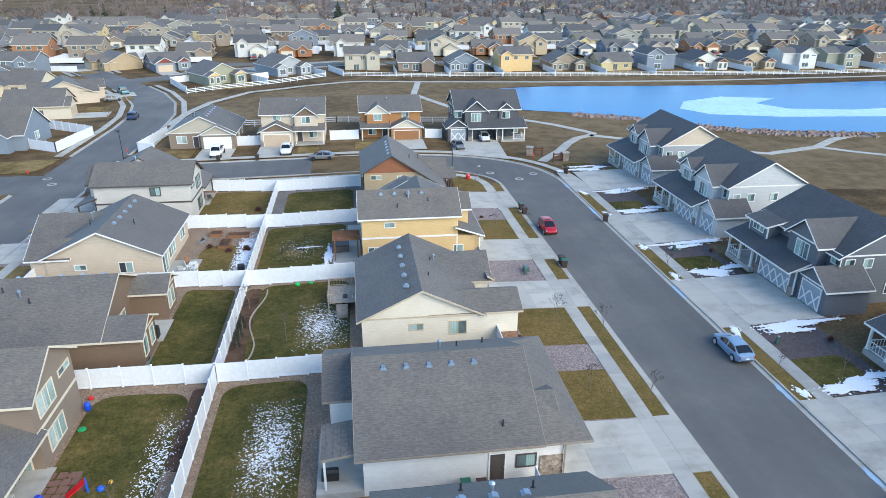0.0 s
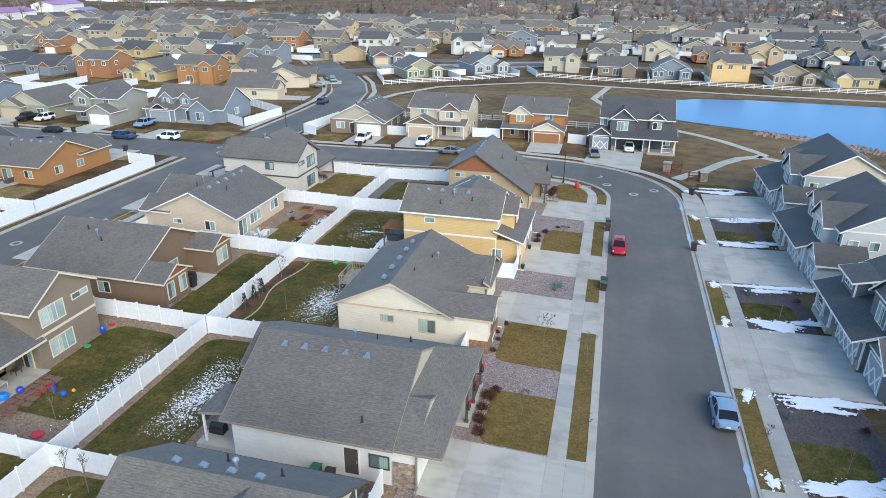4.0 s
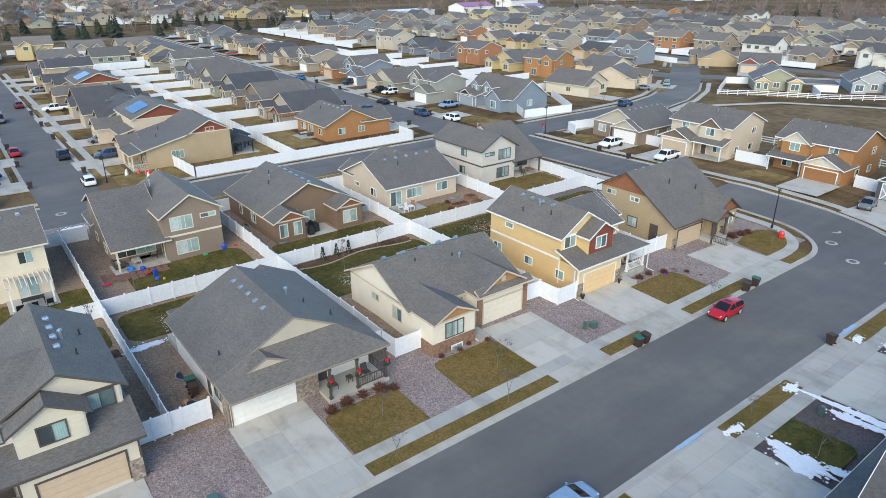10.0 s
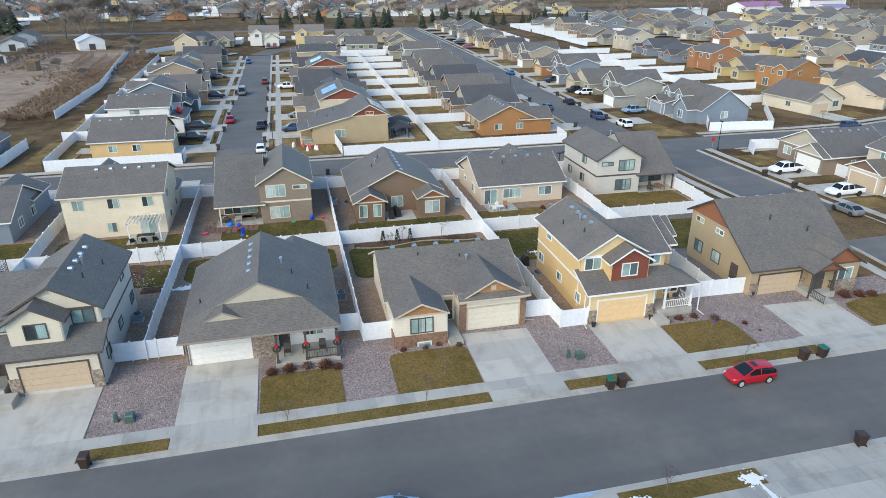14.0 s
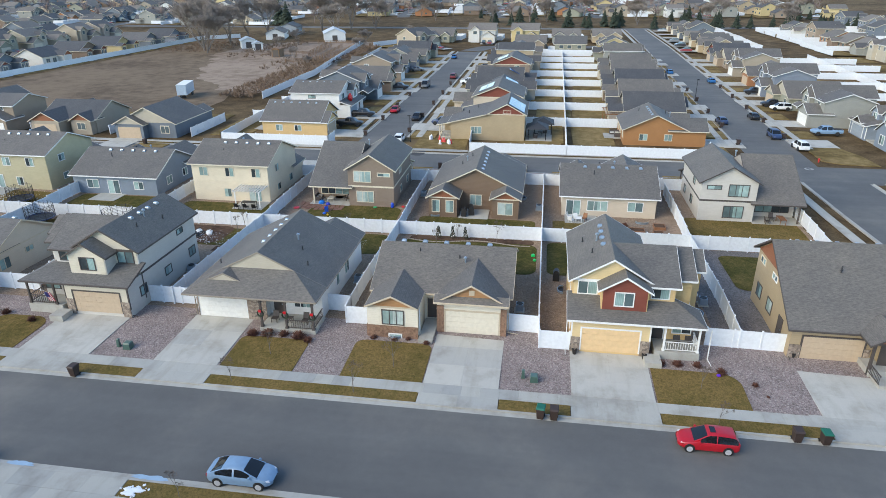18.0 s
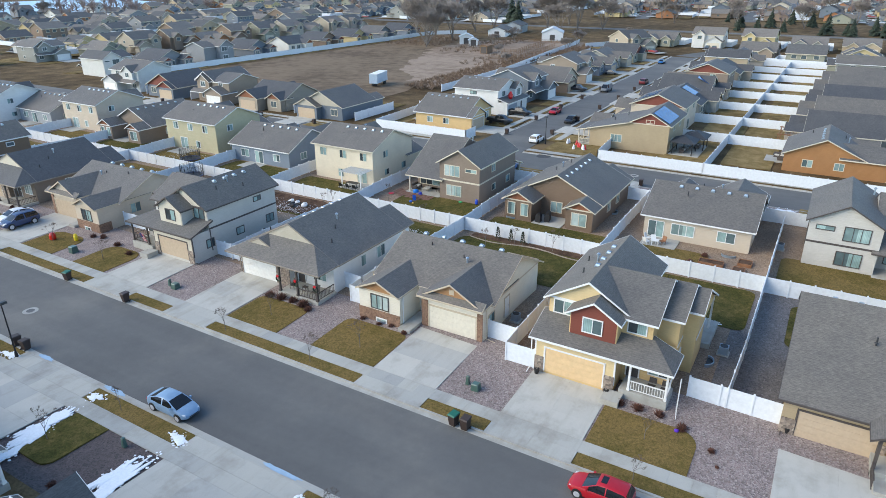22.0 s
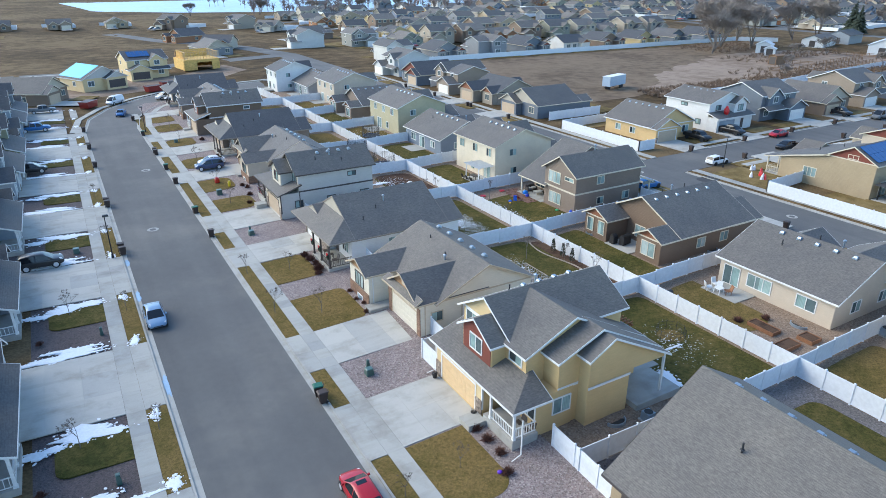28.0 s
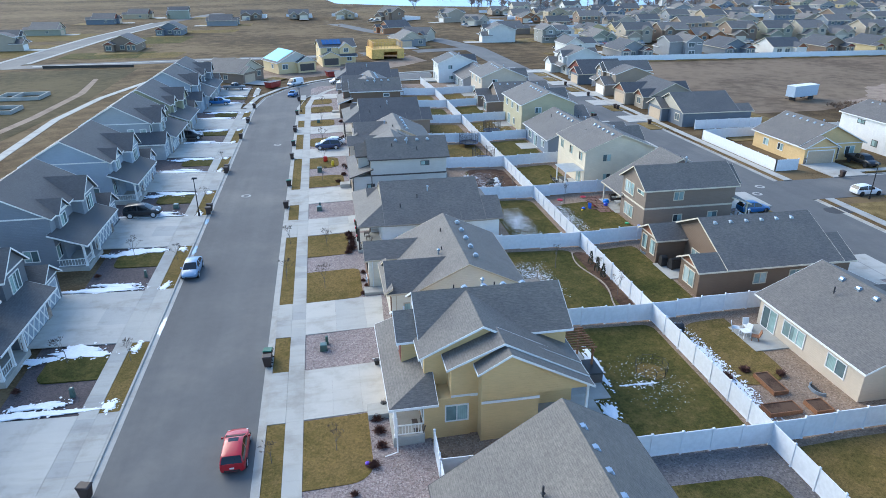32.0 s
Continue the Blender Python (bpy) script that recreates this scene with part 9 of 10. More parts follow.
def far_house(x, y, rz):
    c, s_ = math.cos(radians(rz)), math.sin(radians(rz))

    def T(pts):
        return [(x + c * u - s_ * v, y + s_ * u + c * v, z) for u, v, z in pts]

    def vol(u0, u1, v0, v1, h, top, axis):
        w = Shape()
        w.prism([(v0, -0.2), (v1, -0.2), (v1, h), ((v0 + v1) / 2, top), (v0, h)] if axis == "x" else [(u0, -0.2), (u1, -0.2), (u1, h), ((u0 + u1) / 2, top), (u0, h)], axis, *((u0, u1) if axis == "x" else (v0, v1)))
        FAR_WALLS[tint].add(T(w.v), w.f)
        r = Shape()
        o = 0.45
        if axis == "x":
            m = (v0 + v1) / 2
            r.add([(u0 - o, v0 - o, h - 0.2), (u1 + o, v0 - o, h - 0.2), (u1 + o, m, top + 0.15), (u0 - o, m, top + 0.15), (u1 + o, v1 + o, h - 0.2), (u0 - o, v1 + o, h - 0.2)], [(0, 1, 2, 3), (3, 2, 4, 5)])
        else:
            m = (u0 + u1) / 2
            r.add([(u0 - o, v0 - o, h - 0.2), (u0 - o, v1 + o, h - 0.2), (m, v1 + o, top + 0.15), (m, v0 - o, top + 0.15), (u1 + o, v1 + o, h - 0.2), (u1 + o, v0 - o, h - 0.2)], [(0, 1, 2, 3), (3, 2, 4, 5)])
        fr.add(T(r.v), r.f)
        P = r.v
        for a, b in ((0, 1), (1, 2), (2, 4), (4, 5), (5, 3), (3, 0)) if trim else ():
            (ax, ay, az), (bx, by, bz) = P[a], P[b]
            fk.add(T([(ax, ay, az + 0.02), (bx, by, bz + 0.02), (bx, by, bz - 0.22), (ax, ay, az - 0.22)]), [(0, 1, 2, 3)])
    def pane(u0, u1, v0, v1, z0, z1):
        fg.add(T(Shape().box(u0, u1, v0, v1, z0, z1).v), BOXF)
        if trim:
            du, dv = (0.015, -0.14) if u1 - u0 < v1 - v0 else (-0.14, 0.015)
            fk.add(T(Shape().box(u0 + du, u1 - du, v0 + dv, v1 - dv, z0 - 0.14, z1 + 0.14).v), BOXF)
    two = q.random() < 0.42
    tint = q.randrange(len(PALETTE))
    trim = abs(x) < 420 and -450 < y < 620
    h = 5.4 if two else 2.9
    vol(-6, 5, -6.2, 6.2, h, h + 2.5, "y" if q.random() < 0.7 else "x")
    sd = q.choice((-1, 1))
    vol(2, 8, *sorted((sd * 0.0, sd * 6.2)), 2.9, 4.6, "x")
    vol(3, 6.3, *sorted((-sd * 1.0, -sd * 5.0)), h, h + 1.4, "x")
    for v in (-3.6, 0.4, 3.6):
        pane(-6.07, -5.9, v - 0.8, v + 0.8, h - 1.9, h - 0.7)
        if two and v != 0.4:
            pane(-6.07, -5.9, v - 0.8, v + 0.8, 0.9, 2.1)
    for v in (-6.2, 6.2):
        pane(-2.2, -0.9, v - 0.06, v + 0.06, h - 1.9, h - 0.8)
    pane(6.22, 6.37, -sd * 3.0 - 0.8, -sd * 3.0 + 0.8, h - 1.9, h - 0.6)
    if trim:
        fk.add(T(Shape().box(7.95, 8.05, sd * 3.1 - 2.4, sd * 3.1 + 2.4, 0, 2.2).v), BOXF)
        if q.random() < 0.6:
            vol(-8.6, -4.0, *sorted((sd * 1.0, sd * 5.6)), h - (2.4 if two and q.random() < 0.5 else 0.1), h + 1.2 - (2.4 if two else 0), "x")
    fd.add(T([(8, sd * 0.2, -0.02), (15, sd * 0.2, -0.02), (15, sd * 6, -0.02), (8, sd * 6, -0.02)]), [(0, 1, 2, 3)])
    fl.add(T([(-17, -7.5, -0.06), (-8, -7.5, -0.06), (-8, 7.5, -0.06), (-17, 7.5, -0.06)]), [(0, 1, 2, 3)])
    if q.random() < (0.92 if trim else 0.6):
        ff.add(T(Shape().box(-18, -4, 8.6, 8.7, -0.1, 1.75).v), BOXF)
        ff.add(T(Shape().box(-18, -17.9, -8.6, 8.6, -0.1, 1.75).v), BOXF)
        ff.add(T(Shape().box(-4.1, -4, 6.2, 8.6, -0.1, 1.75).v), BOXF)
    for k in range(q.choice((0, 1, 1, 2))):
        u, v = 11.2 + q.uniform(-0.6, 1.5), sd * (1.7 + 2.7 * k)
        b = Shape()
        loft(b, [[(a, v - 0.9, 0.3), (a, v + 0.9, 0.3), (a, v + 0.85, z), (a, v - 0.85, z)] for a, z in ((u - 2.3, 0.7), (u - 2.2, 0.95), (u + 1.3, 0.95), (u + 2.3, 0.7))])
        fcars[q.randrange(4)].add(T(b.v), b.f)
        b = loft(Shape(), [[(a, v - 0.8, 0.9), (a, v + 0.8, 0.9), (a, v + 0.65, z), (a, v - 0.65, z)] for a, z in ((u - 2.0, 0.96), (u - 1.4, 1.55), (u + 0.4, 1.55), (u + 1.2, 0.96))])
        fg.add(T(b.v), b.f)


streets = Shape()


def far_block(x0, x1, y0, y1, keep=0.93, bend=0.0):
    """Streets along x with houses on both sides."""
    y = y0
    while y < y1:
        line = [(x0 + (x1 - x0) * t / 8, y + bend * math.sin(t * 0.8)) for t in range(9)]
        strip(streets, line, -4.5, 4.5, -0.09 - 0.002 * q.random(), 0.02)
        n = int((x1 - x0) / 18.0)
        for k in range(n):
            t = k / n
            xx, yy = x0 + (x1 - x0) * t + q.uniform(-2, 2), y + bend * math.sin(t * 6.4)
            if q.random() < keep:
                far_house(xx, yy + 18 + q.uniform(-1.5, 1.5), -90 + q.uniform(-6, 6))
            if q.random() < keep:
                far_house(xx + 5, yy - 18 + q.uniform(-1.5, 1.5), 90 + q.uniform(-6, 6))
        y += 70


def far_row(x0, y0, x1, y1, n, face):
    for i in range(n):
        t = i / max(1, n - 1)
        far_house(x0 + (x1 - x0) * t + q.uniform(-1, 1), y0 + (y1 - y0) * t + q.uniform(-1, 1), face + q.uniform(-3, 3))


far_row(-40.0, 284.0, 215.0, 286.0, 14, -90), far_row(-60.0, 282.0, -220.0, 284.0, 9, 90), far_row(-40.0, 318.0, 230.0, 320.0, 15, 90), far_row(-62.0, 330.0, -240.0, 332.0, 10, -90), far_row(-216.0, 133.0, -310.0, 136.0, 6, -90), far_row(-218.0, 190.0, -310.0, 192.0, 6, 90), far_row(-218.0, 92.0, -222.0, 58.0, 3, 180)
far_row(-222.0, 10.0, -222.0, 11.0, 1, 60), far_row(-250.0, 16.0, -254.0, 92.0, 5, 0), far_row(-104.0, -168.0, -250.0, -160.0, 10, 90), far_row(-98.0, -202.0, -260.0, -198.0, 11, -90), far_row(-60.0, 372.0, -240.0, 374.0, 10, 90)
far_row(-225.0, 240.0, -320.0, 244.0, 6, -90), far_row(-232.0, 284.0, -320.0, 286.0, 5, 90)
far_row(-27.0, -319.0, -73.0, -276.0, 2, 40), far_row(-150.0, -292.0, -152.0, -252.0, 2, 0), far_row(-30.0, -345.0, 60.0, -352.0, 4, 90)
far_block(-330, 240, 366, 440, 0.95, 8)
far_block(-120, 420, 455, 980, 0.78, 14)
far_block(250, 900, 250, 980, 0.92, 12)
far_block(-800, -420, 760, 1000, 0.85, 12)
far_block(-800, -420, -40, 260, 0.8, 10)
far_block(-380, -250, 250, 300, 0.9, 4)
far_block(-330, -262, 240, 420, 0.9, 3)
far_block(-900, -330, -420, -130, 0.9, 10)
far_block(-320, -96, -340, -236, 0.9, 8)
far_block(-420, -120, -430, -370, 0.7, 8)
for c, w in zip(PALETTE, FAR_WALLS):
    lone("distant_house_walls", w, surface("distant_siding", c, 8.0, 0.1, 0.12, 0.85, 0.0), "many distant houses with lap siding walls", "houses", kind="stuff", tidy=False)
for c, w in zip(((0.03, 0.03, 0.035), (0.5, 0.52, 0.55), (0.2, 0.21, 0.22), (0.25, 0.03, 0.03)), fcars):
    lone("distant_cars", w, coat(c), "cars parked on distant driveways", "cars", kind="stuff", tidy=False)
lone("distant_house_roofs", fr, island_color("distant_shingles", [(0.11, 0.105, 0.10), (0.145, 0.13, 0.115), (0.085, 0.083, 0.083), (0.175, 0.155, 0.135)], 0.9), "grey shingle roofs of distant houses", "roofs", kind="stuff", tidy=False)
lone("distant_trim", fk, M_CREAMTRIM, "pale eaves and garage doors of distant houses", "trim", kind="stuff", tidy=False)
lone("distant_fences", ff, M_VINYL, "white fences of distant yards", "fences", kind="stuff", tidy=False)
lone("distant_lawns", fl, M_TANLAWN, "brown lawns of distant yards", "grass", kind="stuff", tidy=False)
lone("distant_driveways", fd, M_DRIVE, "pale driveways of distant houses", "driveways", kind="stuff", tidy=False)
lone("distant_windows", fg, M_FARGLASS, "windows of distant houses", "windows", kind="stuff", tidy=False)
lone("distant_streets", streets, M_ASPHALT, "grey streets of the distant town", "streets", kind="stuff", tidy=False)

# far bare trees, a haze of twigs
ft = Shape()
for k in range(1500):
    if k % 5 > 2:
        x, y = q.uniform(-260, 620), 455 + 400 * q.random() ** 1.6
    elif k % 3 == 0:
        x, y = q.uniform(-120, 800), q.uniform(440, 1000)
    elif k % 3 == 1:
        x, y = q.uniform(-900, -350), q.uniform(-300, 900)
    else:
        x, y = q.uniform(-700, -100), q.uniform(-600, -380)
    h = q.uniform(8, 15.5)
    ft.tube((x, y, -0.2), (x, y, h * 0.4), 0.25, 0.18, 4)
    for j in range(26):
        a, e = q.uniform(0, 6.28), q.uniform(0.2, 1.4)
        p = Vector((x, y, h * q.uniform(0.3, 0.6)))
        ft.tube(p, p + Vector((math.cos(a) * math.cos(e), math.sin(a) * math.cos(e), math.sin(e))) * h * q.uniform(0.25, 0.5), 0.2, 0.09, 3)
fe = Shape()
for k in range(46):
    x, y, h = q.uniform(-200, 560), 440 + 380 * q.random(), q.uniform(6, 14)
    fe.tube((x, y, -0.2), (x, y, h * 0.5), 0.3, 0.2, 4)
    for j in range(70):
        zz, a = q.uniform(0.08, 0.97), q.uniform(0, 6.28)
        R = h * 0.3 * (1.04 - zz) * q.uniform(0.6, 1.15)
        p, e = Vector((x, y, zz * h)), Vector((x + R * math.cos(a), y + R * math.sin(a), zz * h - R * 0.25))
        m, w = (p + e) / 2, R * 0.35 + 0.1
        side = Vector((-math.sin(a), math.cos(a), 0)) * w
        fe.add([tuple(p), tuple(m + side), tuple(e), tuple(m - side), tuple(m + Vector((0, 0, w * 0.7)))], [(0, 1, 4), (1, 2, 4), (2, 3, 4), (3, 0, 4), (0, 3, 2, 1)])
lone("distant_evergreens", fe, M_NEEDLE, "dark evergreen trees in the distant town", "trees", kind="stuff", tidy=False)
lone("distant_trees", ft, surface("distant_twigs", (0.225, 0.170, 0.150), 6.0, 0.5, 0.25, 0.95, 0.0), "leafless trees in the distant town", "trees", kind="stuff", tidy=False)


# ---- things in the yards ----
def on(x, y, dz=0.0, rz=0.0):
    return pose(x, y, gz(x, y) + dz, 0, 0, rz)


def on_slab(x, y, rz=0.0):
    """On a patio or porch slab, which stands above the ground beside it."""
    return pose(x, y, LOW + 0.05 if x < -15.5 else -0.1 if x > 11.0 else gz(x, y) + 0.05, 0, 0, rz)


def grill(x, y, rz=0, w=0.75):
    g = thing("covered_grill", "barbecue under a black fitted cover", "grill", pose(x, y, LOW + 0.05, 0, 0, rz) if x < -17.5 else on(x, y, 0, rz), "covered grills")
    part("cover", Shape().hexa([(-w / 2, -0.35, 0.05), (w / 2, -0.35, 0.05), (w / 2, 0.35, 0.05), (-w / 2, 0.35, 0.05)], [(-w / 2, -0.33, 0.95), (w / 2, -0.33, 0.95), (w / 2, 0.33, 0.95), (-w / 2, 0.33, 0.95)]).tube((-w / 2 + 0.02, 0, 0.95), (w / 2 - 0.02, 0, 0.95), 0.3, 0.3, 10), M_PLASTIC, g)
    for sx in (-1, 1):
        part("foot", Shape().box(sx * w * 0.4 - 0.03, sx * w * 0.4 + 0.03, -0.3, 0.3, 0, 0.06), M_METALBLACK, g)


for x, y, rz, w in ((-19.0, 55.8, 10, 1.5), (-18.0, 54.9, 0, 0.7), (-21.6, 87.0, 90, 1.4), (-21.4, 88.6, 90, 1.3), (-1.8, 34.2, 0, 1.1), (-0.9, 58.8, 90, 0.8), (0.4, 67.2, 0, 0.8), (-12.4, 68.6, 0, 0.7)):
    grill(x, y, rz, w)


def sofa(x, y, rz, L=1.9):
    s = thing("patio_sofa", "dark woven patio sofa with pale cushions", "sofa", on_slab(x, y, rz), "patio furniture")
    part("frame", Shape().box(-L / 2, L / 2, -0.4, 0.4, 0.0, 0.32), M_DARKTRIM, s)
    part("backrest", Shape().box(-L / 2, L / 2, -0.45, -0.3, 0.3, 0.8), M_DARKTRIM, s)
    for sx in (-1, 1):
        part("armrest", Shape().box(sx * L / 2 - 0.08, sx * L / 2 + 0.08, -0.4, 0.4, 0.3, 0.6), M_DARKTRIM, s)
        part("cushion", Shape().box(sx * L / 4 - L / 4 + 0.1, sx * L / 4 + L / 4 - 0.1, -0.28, 0.38, 0.32, 0.48, 0.03), M_PALECLOTH, s)


def table(x, y, rz=0, w=1.2, d=0.8, h=0.7, m=None, label="small dark table on a porch"):
    t = thing("patio_table", label, "table", on_slab(x, y, rz), "patio furniture")
    part("tabletop", Shape().box(-w / 2, w / 2, -d / 2, d / 2, h - 0.05, h), m or M_DARKTRIM, t)
    for sx in (-1, 1):
        for sy in (-1, 1):
            part("leg", Shape().box(sx * (w / 2 - 0.06) - 0.03, sx * (w / 2 - 0.06) + 0.03, sy * (d / 2 - 0.06) - 0.03, sy * (d / 2 - 0.06) + 0.03, 0, h - 0.05), m or M_DARKTRIM, t)


def chair(x, y, rz=0, m=None, label="low dark chair on a patio or porch"):
    c = thing("patio_chair", label, "chair", on_slab(x, y, rz), "patio furniture")
    m = m or M_DARKTRIM
    part("seat", Shape().hexa([(-0.3, -0.3, 0.35), (0.3, -0.3, 0.38), (0.3, 0.3, 0.38), (-0.3, 0.3, 0.35)], [(-0.3, -0.3, 0.41), (0.3, -0.3, 0.44), (0.3, 0.3, 0.44), (-0.3, 0.3, 0.41)]), m, c)
    part("backrest", Shape().hexa([(-0.34, -0.3, 0.38), (-0.28, -0.3, 0.38), (-0.28, 0.3, 0.38), (-0.34, 0.3, 0.38)], [(-0.5, -0.28, 0.95), (-0.44, -0.28, 0.95), (-0.44, 0.28, 0.95), (-0.5, 0.28, 0.95)]), m, c)
    for sx in (-1, 1):
        for sy in (-1, 1):
            part("leg", Shape().box(sx * 0.27 - 0.025, sx * 0.27 + 0.025, sy * 0.27 - 0.025, sy * 0.27 + 0.025, 0, 0.37), m, c)


M_PALECLOTH = surface("pale_cloth", (0.55, 0.53, 0.48), 30.0, 3.0, 0.1, 0.9, 0.1)
M_TEAK = surface("teak", (0.24, 0.11, 0.05), 20.0, 2.0, 0.25, 0.7, 0.1)
sofa(-23.4, 35.6, -90, 2.2), sofa(-22.2, 32.9, 0, 1.6), chair(-22.2, 36.9, -90), chair(-21.6, 33.6, 150), table(-22.0, 34.9, 0, 1.3, 0.9, 0.45, M_PALECLOTH, "pale low table among patio sofas")
chair(-21.8, 95.6, 0), chair(-20.6, 94.8, 90), table(-21.0, 96.6, 0, 1.8, 0.8, 0.75, M_TEAK, "reddish wooden picnic table on the patio")
for k, (x, y, rz) in enumerate(((-18.2, 70.0, 20), (-18.8, 69.2, 80), (-17.6, 69.3, 150), (-18.4, 71.0, -30))):
    chair(x, y, rz, M_WHITE if k < 3 else M_TEAK, "white plastic garden chair on the patio" if k < 3 else "wooden garden chair on the patio")
table(-17.9, 70.3, 0, 0.8, 0.8, 0.6, M_WHITE, "round-cornered white garden table")
table(-17.6, 24.1, 0, 0.9, 2.0, 0.75, M_METALBLACK, "black metal table under the pergola")
for y in (22.8, 24.1, 25.4):
    chair(-16.5, y, 180, M_METALBLACK, "black metal chair under the pergola")
chair(13.75, 40.75, 0), chair(13.75, 43.75, 0), chair(12.9, 77.6, 0), chair(12.9, 78.6, 0), table(13.65, 42.25, 0, 0.5, 0.5, 0.5)

# strip of reddish flagstones along the patio of the brown house
pv = thing("paved_patio", "strip of uneven reddish flagstones beside a patio", "paving", on(-19.6, 34.2, 0.0), kind="structure")
fr_ = random.Random(77)
for j in range(10):
    x = -1.35 + 0.3 * (j % 2)
    while x < 1.25:
        w = fr_.uniform(0.5, 0.95)
        y0 = -3.4 + j * 0.68
        rim = [(x + w * u + fr_.uniform(-0.06, 0.06), y0 + 0.6 * v + fr_.uniform(-0.06, 0.06)) for u, v in ((0.1, 0), (0.9, 0.02), (1, 0.3), (0.94, 1), (0.12, 0.98), (0, 0.6))]
        part("flagstone", Shape().prism(rim, "z", -0.1, 0.035 + fr_.uniform(0, 0.012)), M_PAVER, pv)
        x += w + 0.06
# toys
sl = thing("toy_slide", "small red plastic slide on the lawn", "toy", on(-17.7, 35.4, 0, 30))
part("chute", Shape().hexa([(-0.7, -0.25, 0.02), (0.5, -0.25, 0.75), (0.5, 0.25, 0.75), (-0.7, 0.25, 0.02)], [(-0.7, -0.25, 0.1), (0.5, -0.25, 0.83), (0.5, 0.25, 0.83), (-0.7, 0.25, 0.1)]), coat((0.6, 0.015, 0.02)), sl)
part("ladder", Shape().box(0.45, 0.6, -0.25, 0.25, 0.0, 0.8), coat((0.02, 0.1, 0.5)), sl)
TOYS = (("toy_car", "small blue toy car on the lawn", -16.4, 35.6, 0.5, 0.25, (0.02, 0.12, 0.6)), ("toy_block", "yellow toy block on the lawn", -16.0, 36.2, 0.3, 0.2, (0.7, 0.4, 0.02)), ("play_table", "bright blue play table at the patio", -20.4, 33.9, 0.9, 0.5, (0.02, 0.2, 0.65)), ("ride_on_toy", "blue ride-on toy beside the house", -19.9, 35.0, 0.6, 0.4, (0.03, 0.06, 0.5)),
        ("plastic_tub", "blue plastic tub by the wall", -20.2, 44.4, 0.5, 0.7, (0.01, 0.06, 0.5)), ("garden_pot", "round green garden pot", -19.8, 42.0, 0.6, 0.15, (0.03, 0.3, 0.1)), ("saucer_sled", "red plastic saucer sled on the lawn", -18.2, 30.9, 0.9, 0.12, (0.55, 0.02, 0.04)), ("saucer_sled", "red plastic saucer sled by the fence", -14.6, 31.2, 0.9, 0.12, (0.55, 0.02, 0.04)), ("toy_tub", "red toy tub at the fence", -20.5, 45.9, 0.5, 0.2, (0.5, 0.02, 0.02)))
MORE_TOYS = (("lawn_chair_pad", "bright green pad on the lawn by the fence", -6.0, 64.6, 0.5, 0.3, (0.02, 0.5, 0.1)), ("lawn_chair_pad", "bright green cushion by the mulch bed", -4.6, 64.8, 0.4, 0.25, (0.02, 0.5, 0.1)), ("yard_decoration", "red and white plastic yard decoration", 18.9, 101.4, 0.8, 0.9, (0.55, 0.03, 0.02)), ("yard_decoration", "red round yard decoration on the lawn", 18.2, 4.4, 0.8, 0.9, (0.55, 0.02, 0.01)), ("yard_decoration", "yellow yard decoration on the lawn", 17.0, 7.4, 0.5, 0.9, (0.7, 0.5, 0.02)),
        ("ball", "small violet ball on the gravel", 16.6, 80.4, 0.35, 0.15, (0.12, 0.03, 0.45)), ("storage_box", "orange storage box beside the house", 8.6, 30.9, 0.6, 0.45, (0.6, 0.2, 0.02)), ("storage_box", "dark storage box beside the house", 9.4, 31.0, 0.8, 0.6, (0.03, 0.03, 0.03)))
for name, lab, x, y, w, h, c in TOYS + MORE_TOYS:
    s = Shape()
    n = 10
    prof = ((0.75, 0.0), (1.0, 0.15), (0.95, 0.7), (0.6, 1.0))
    for (r0, z0), (r1, z1) in zip(prof, prof[1:]):
        s.tube((0, 0, z0 * h), (0, 0, z1 * h), r0 * w / 2, r1 * w / 2, n)
    lone(name, s, coat(c), lab, "toy" if "toy" in name or "sled" in name else "object", on(x, y))
for k in range(9):
    x, y = -57.0 - rng.uniform(0, 5), 42.5 + rng.uniform(0, 5)
    lone("yard_decoration", Shape().tube((0, 0, 0), (0, 0, 0.5), 0.3, 0.2, 8).tube((0, 0, 0.5), (0, 0, 0.9), 0.22, 0.05, 8), coat((0.55, 0.03, 0.03) if k % 2 else (0.75, 0.75, 0.75)), "small red or white seasonal yard decoration", "decoration", on(x, y), "seasonal decorations")


def trampoline(x, y, r=1.9):
    t = thing("trampoline", "round trampoline with a dark safety net", "trampoline", on(x, y), "trampolines")
    part("mat", Shape().tube((0, 0, 0.72), (0, 0, 0.76), r * 0.88, r * 0.88, 20), M_PLASTIC, t)
    circle = [(r * 0.88 * math.cos(math.pi * i / 10), r * 0.88 * math.sin(math.pi * i / 10), 0.82) for i in range(20)]
    ring = Shape().trim_ring(circle, [(x / r / 0.88, y / r / 0.88) for x, y, _ in circle], 0.1, r * 0.13)
    part("spring_cover", ring, coat((0.02, 0.04, 0.12)), t)
    net = Shape()
    for i in range(20):
        a, b = 2 * math.pi * i / 20, 2 * math.pi * (i + 1) / 20
        for k in range(9):
            z = 0.85 + k * 0.2
            net.tube((r * math.cos(a), r * math.sin(a), z), (r * math.cos(b), r * math.sin(b), z), 0.02, 0.02, 3)
        net.tube((r * math.cos(a), r * math.sin(a), 0.8), (r * math.cos(a), r * math.sin(a), 2.5), 0.02, 0.02, 3)
    part("safety_net", net, M_PLASTIC, t)
    for i in range(6):
        a = math.pi / 3 * i
        part("leg", Shape().tube((r * math.cos(a), r * math.sin(a), 0), (r * math.cos(a), r * math.sin(a), 2.6), 0.035, 0.035, 6), M_METALBLACK, t)


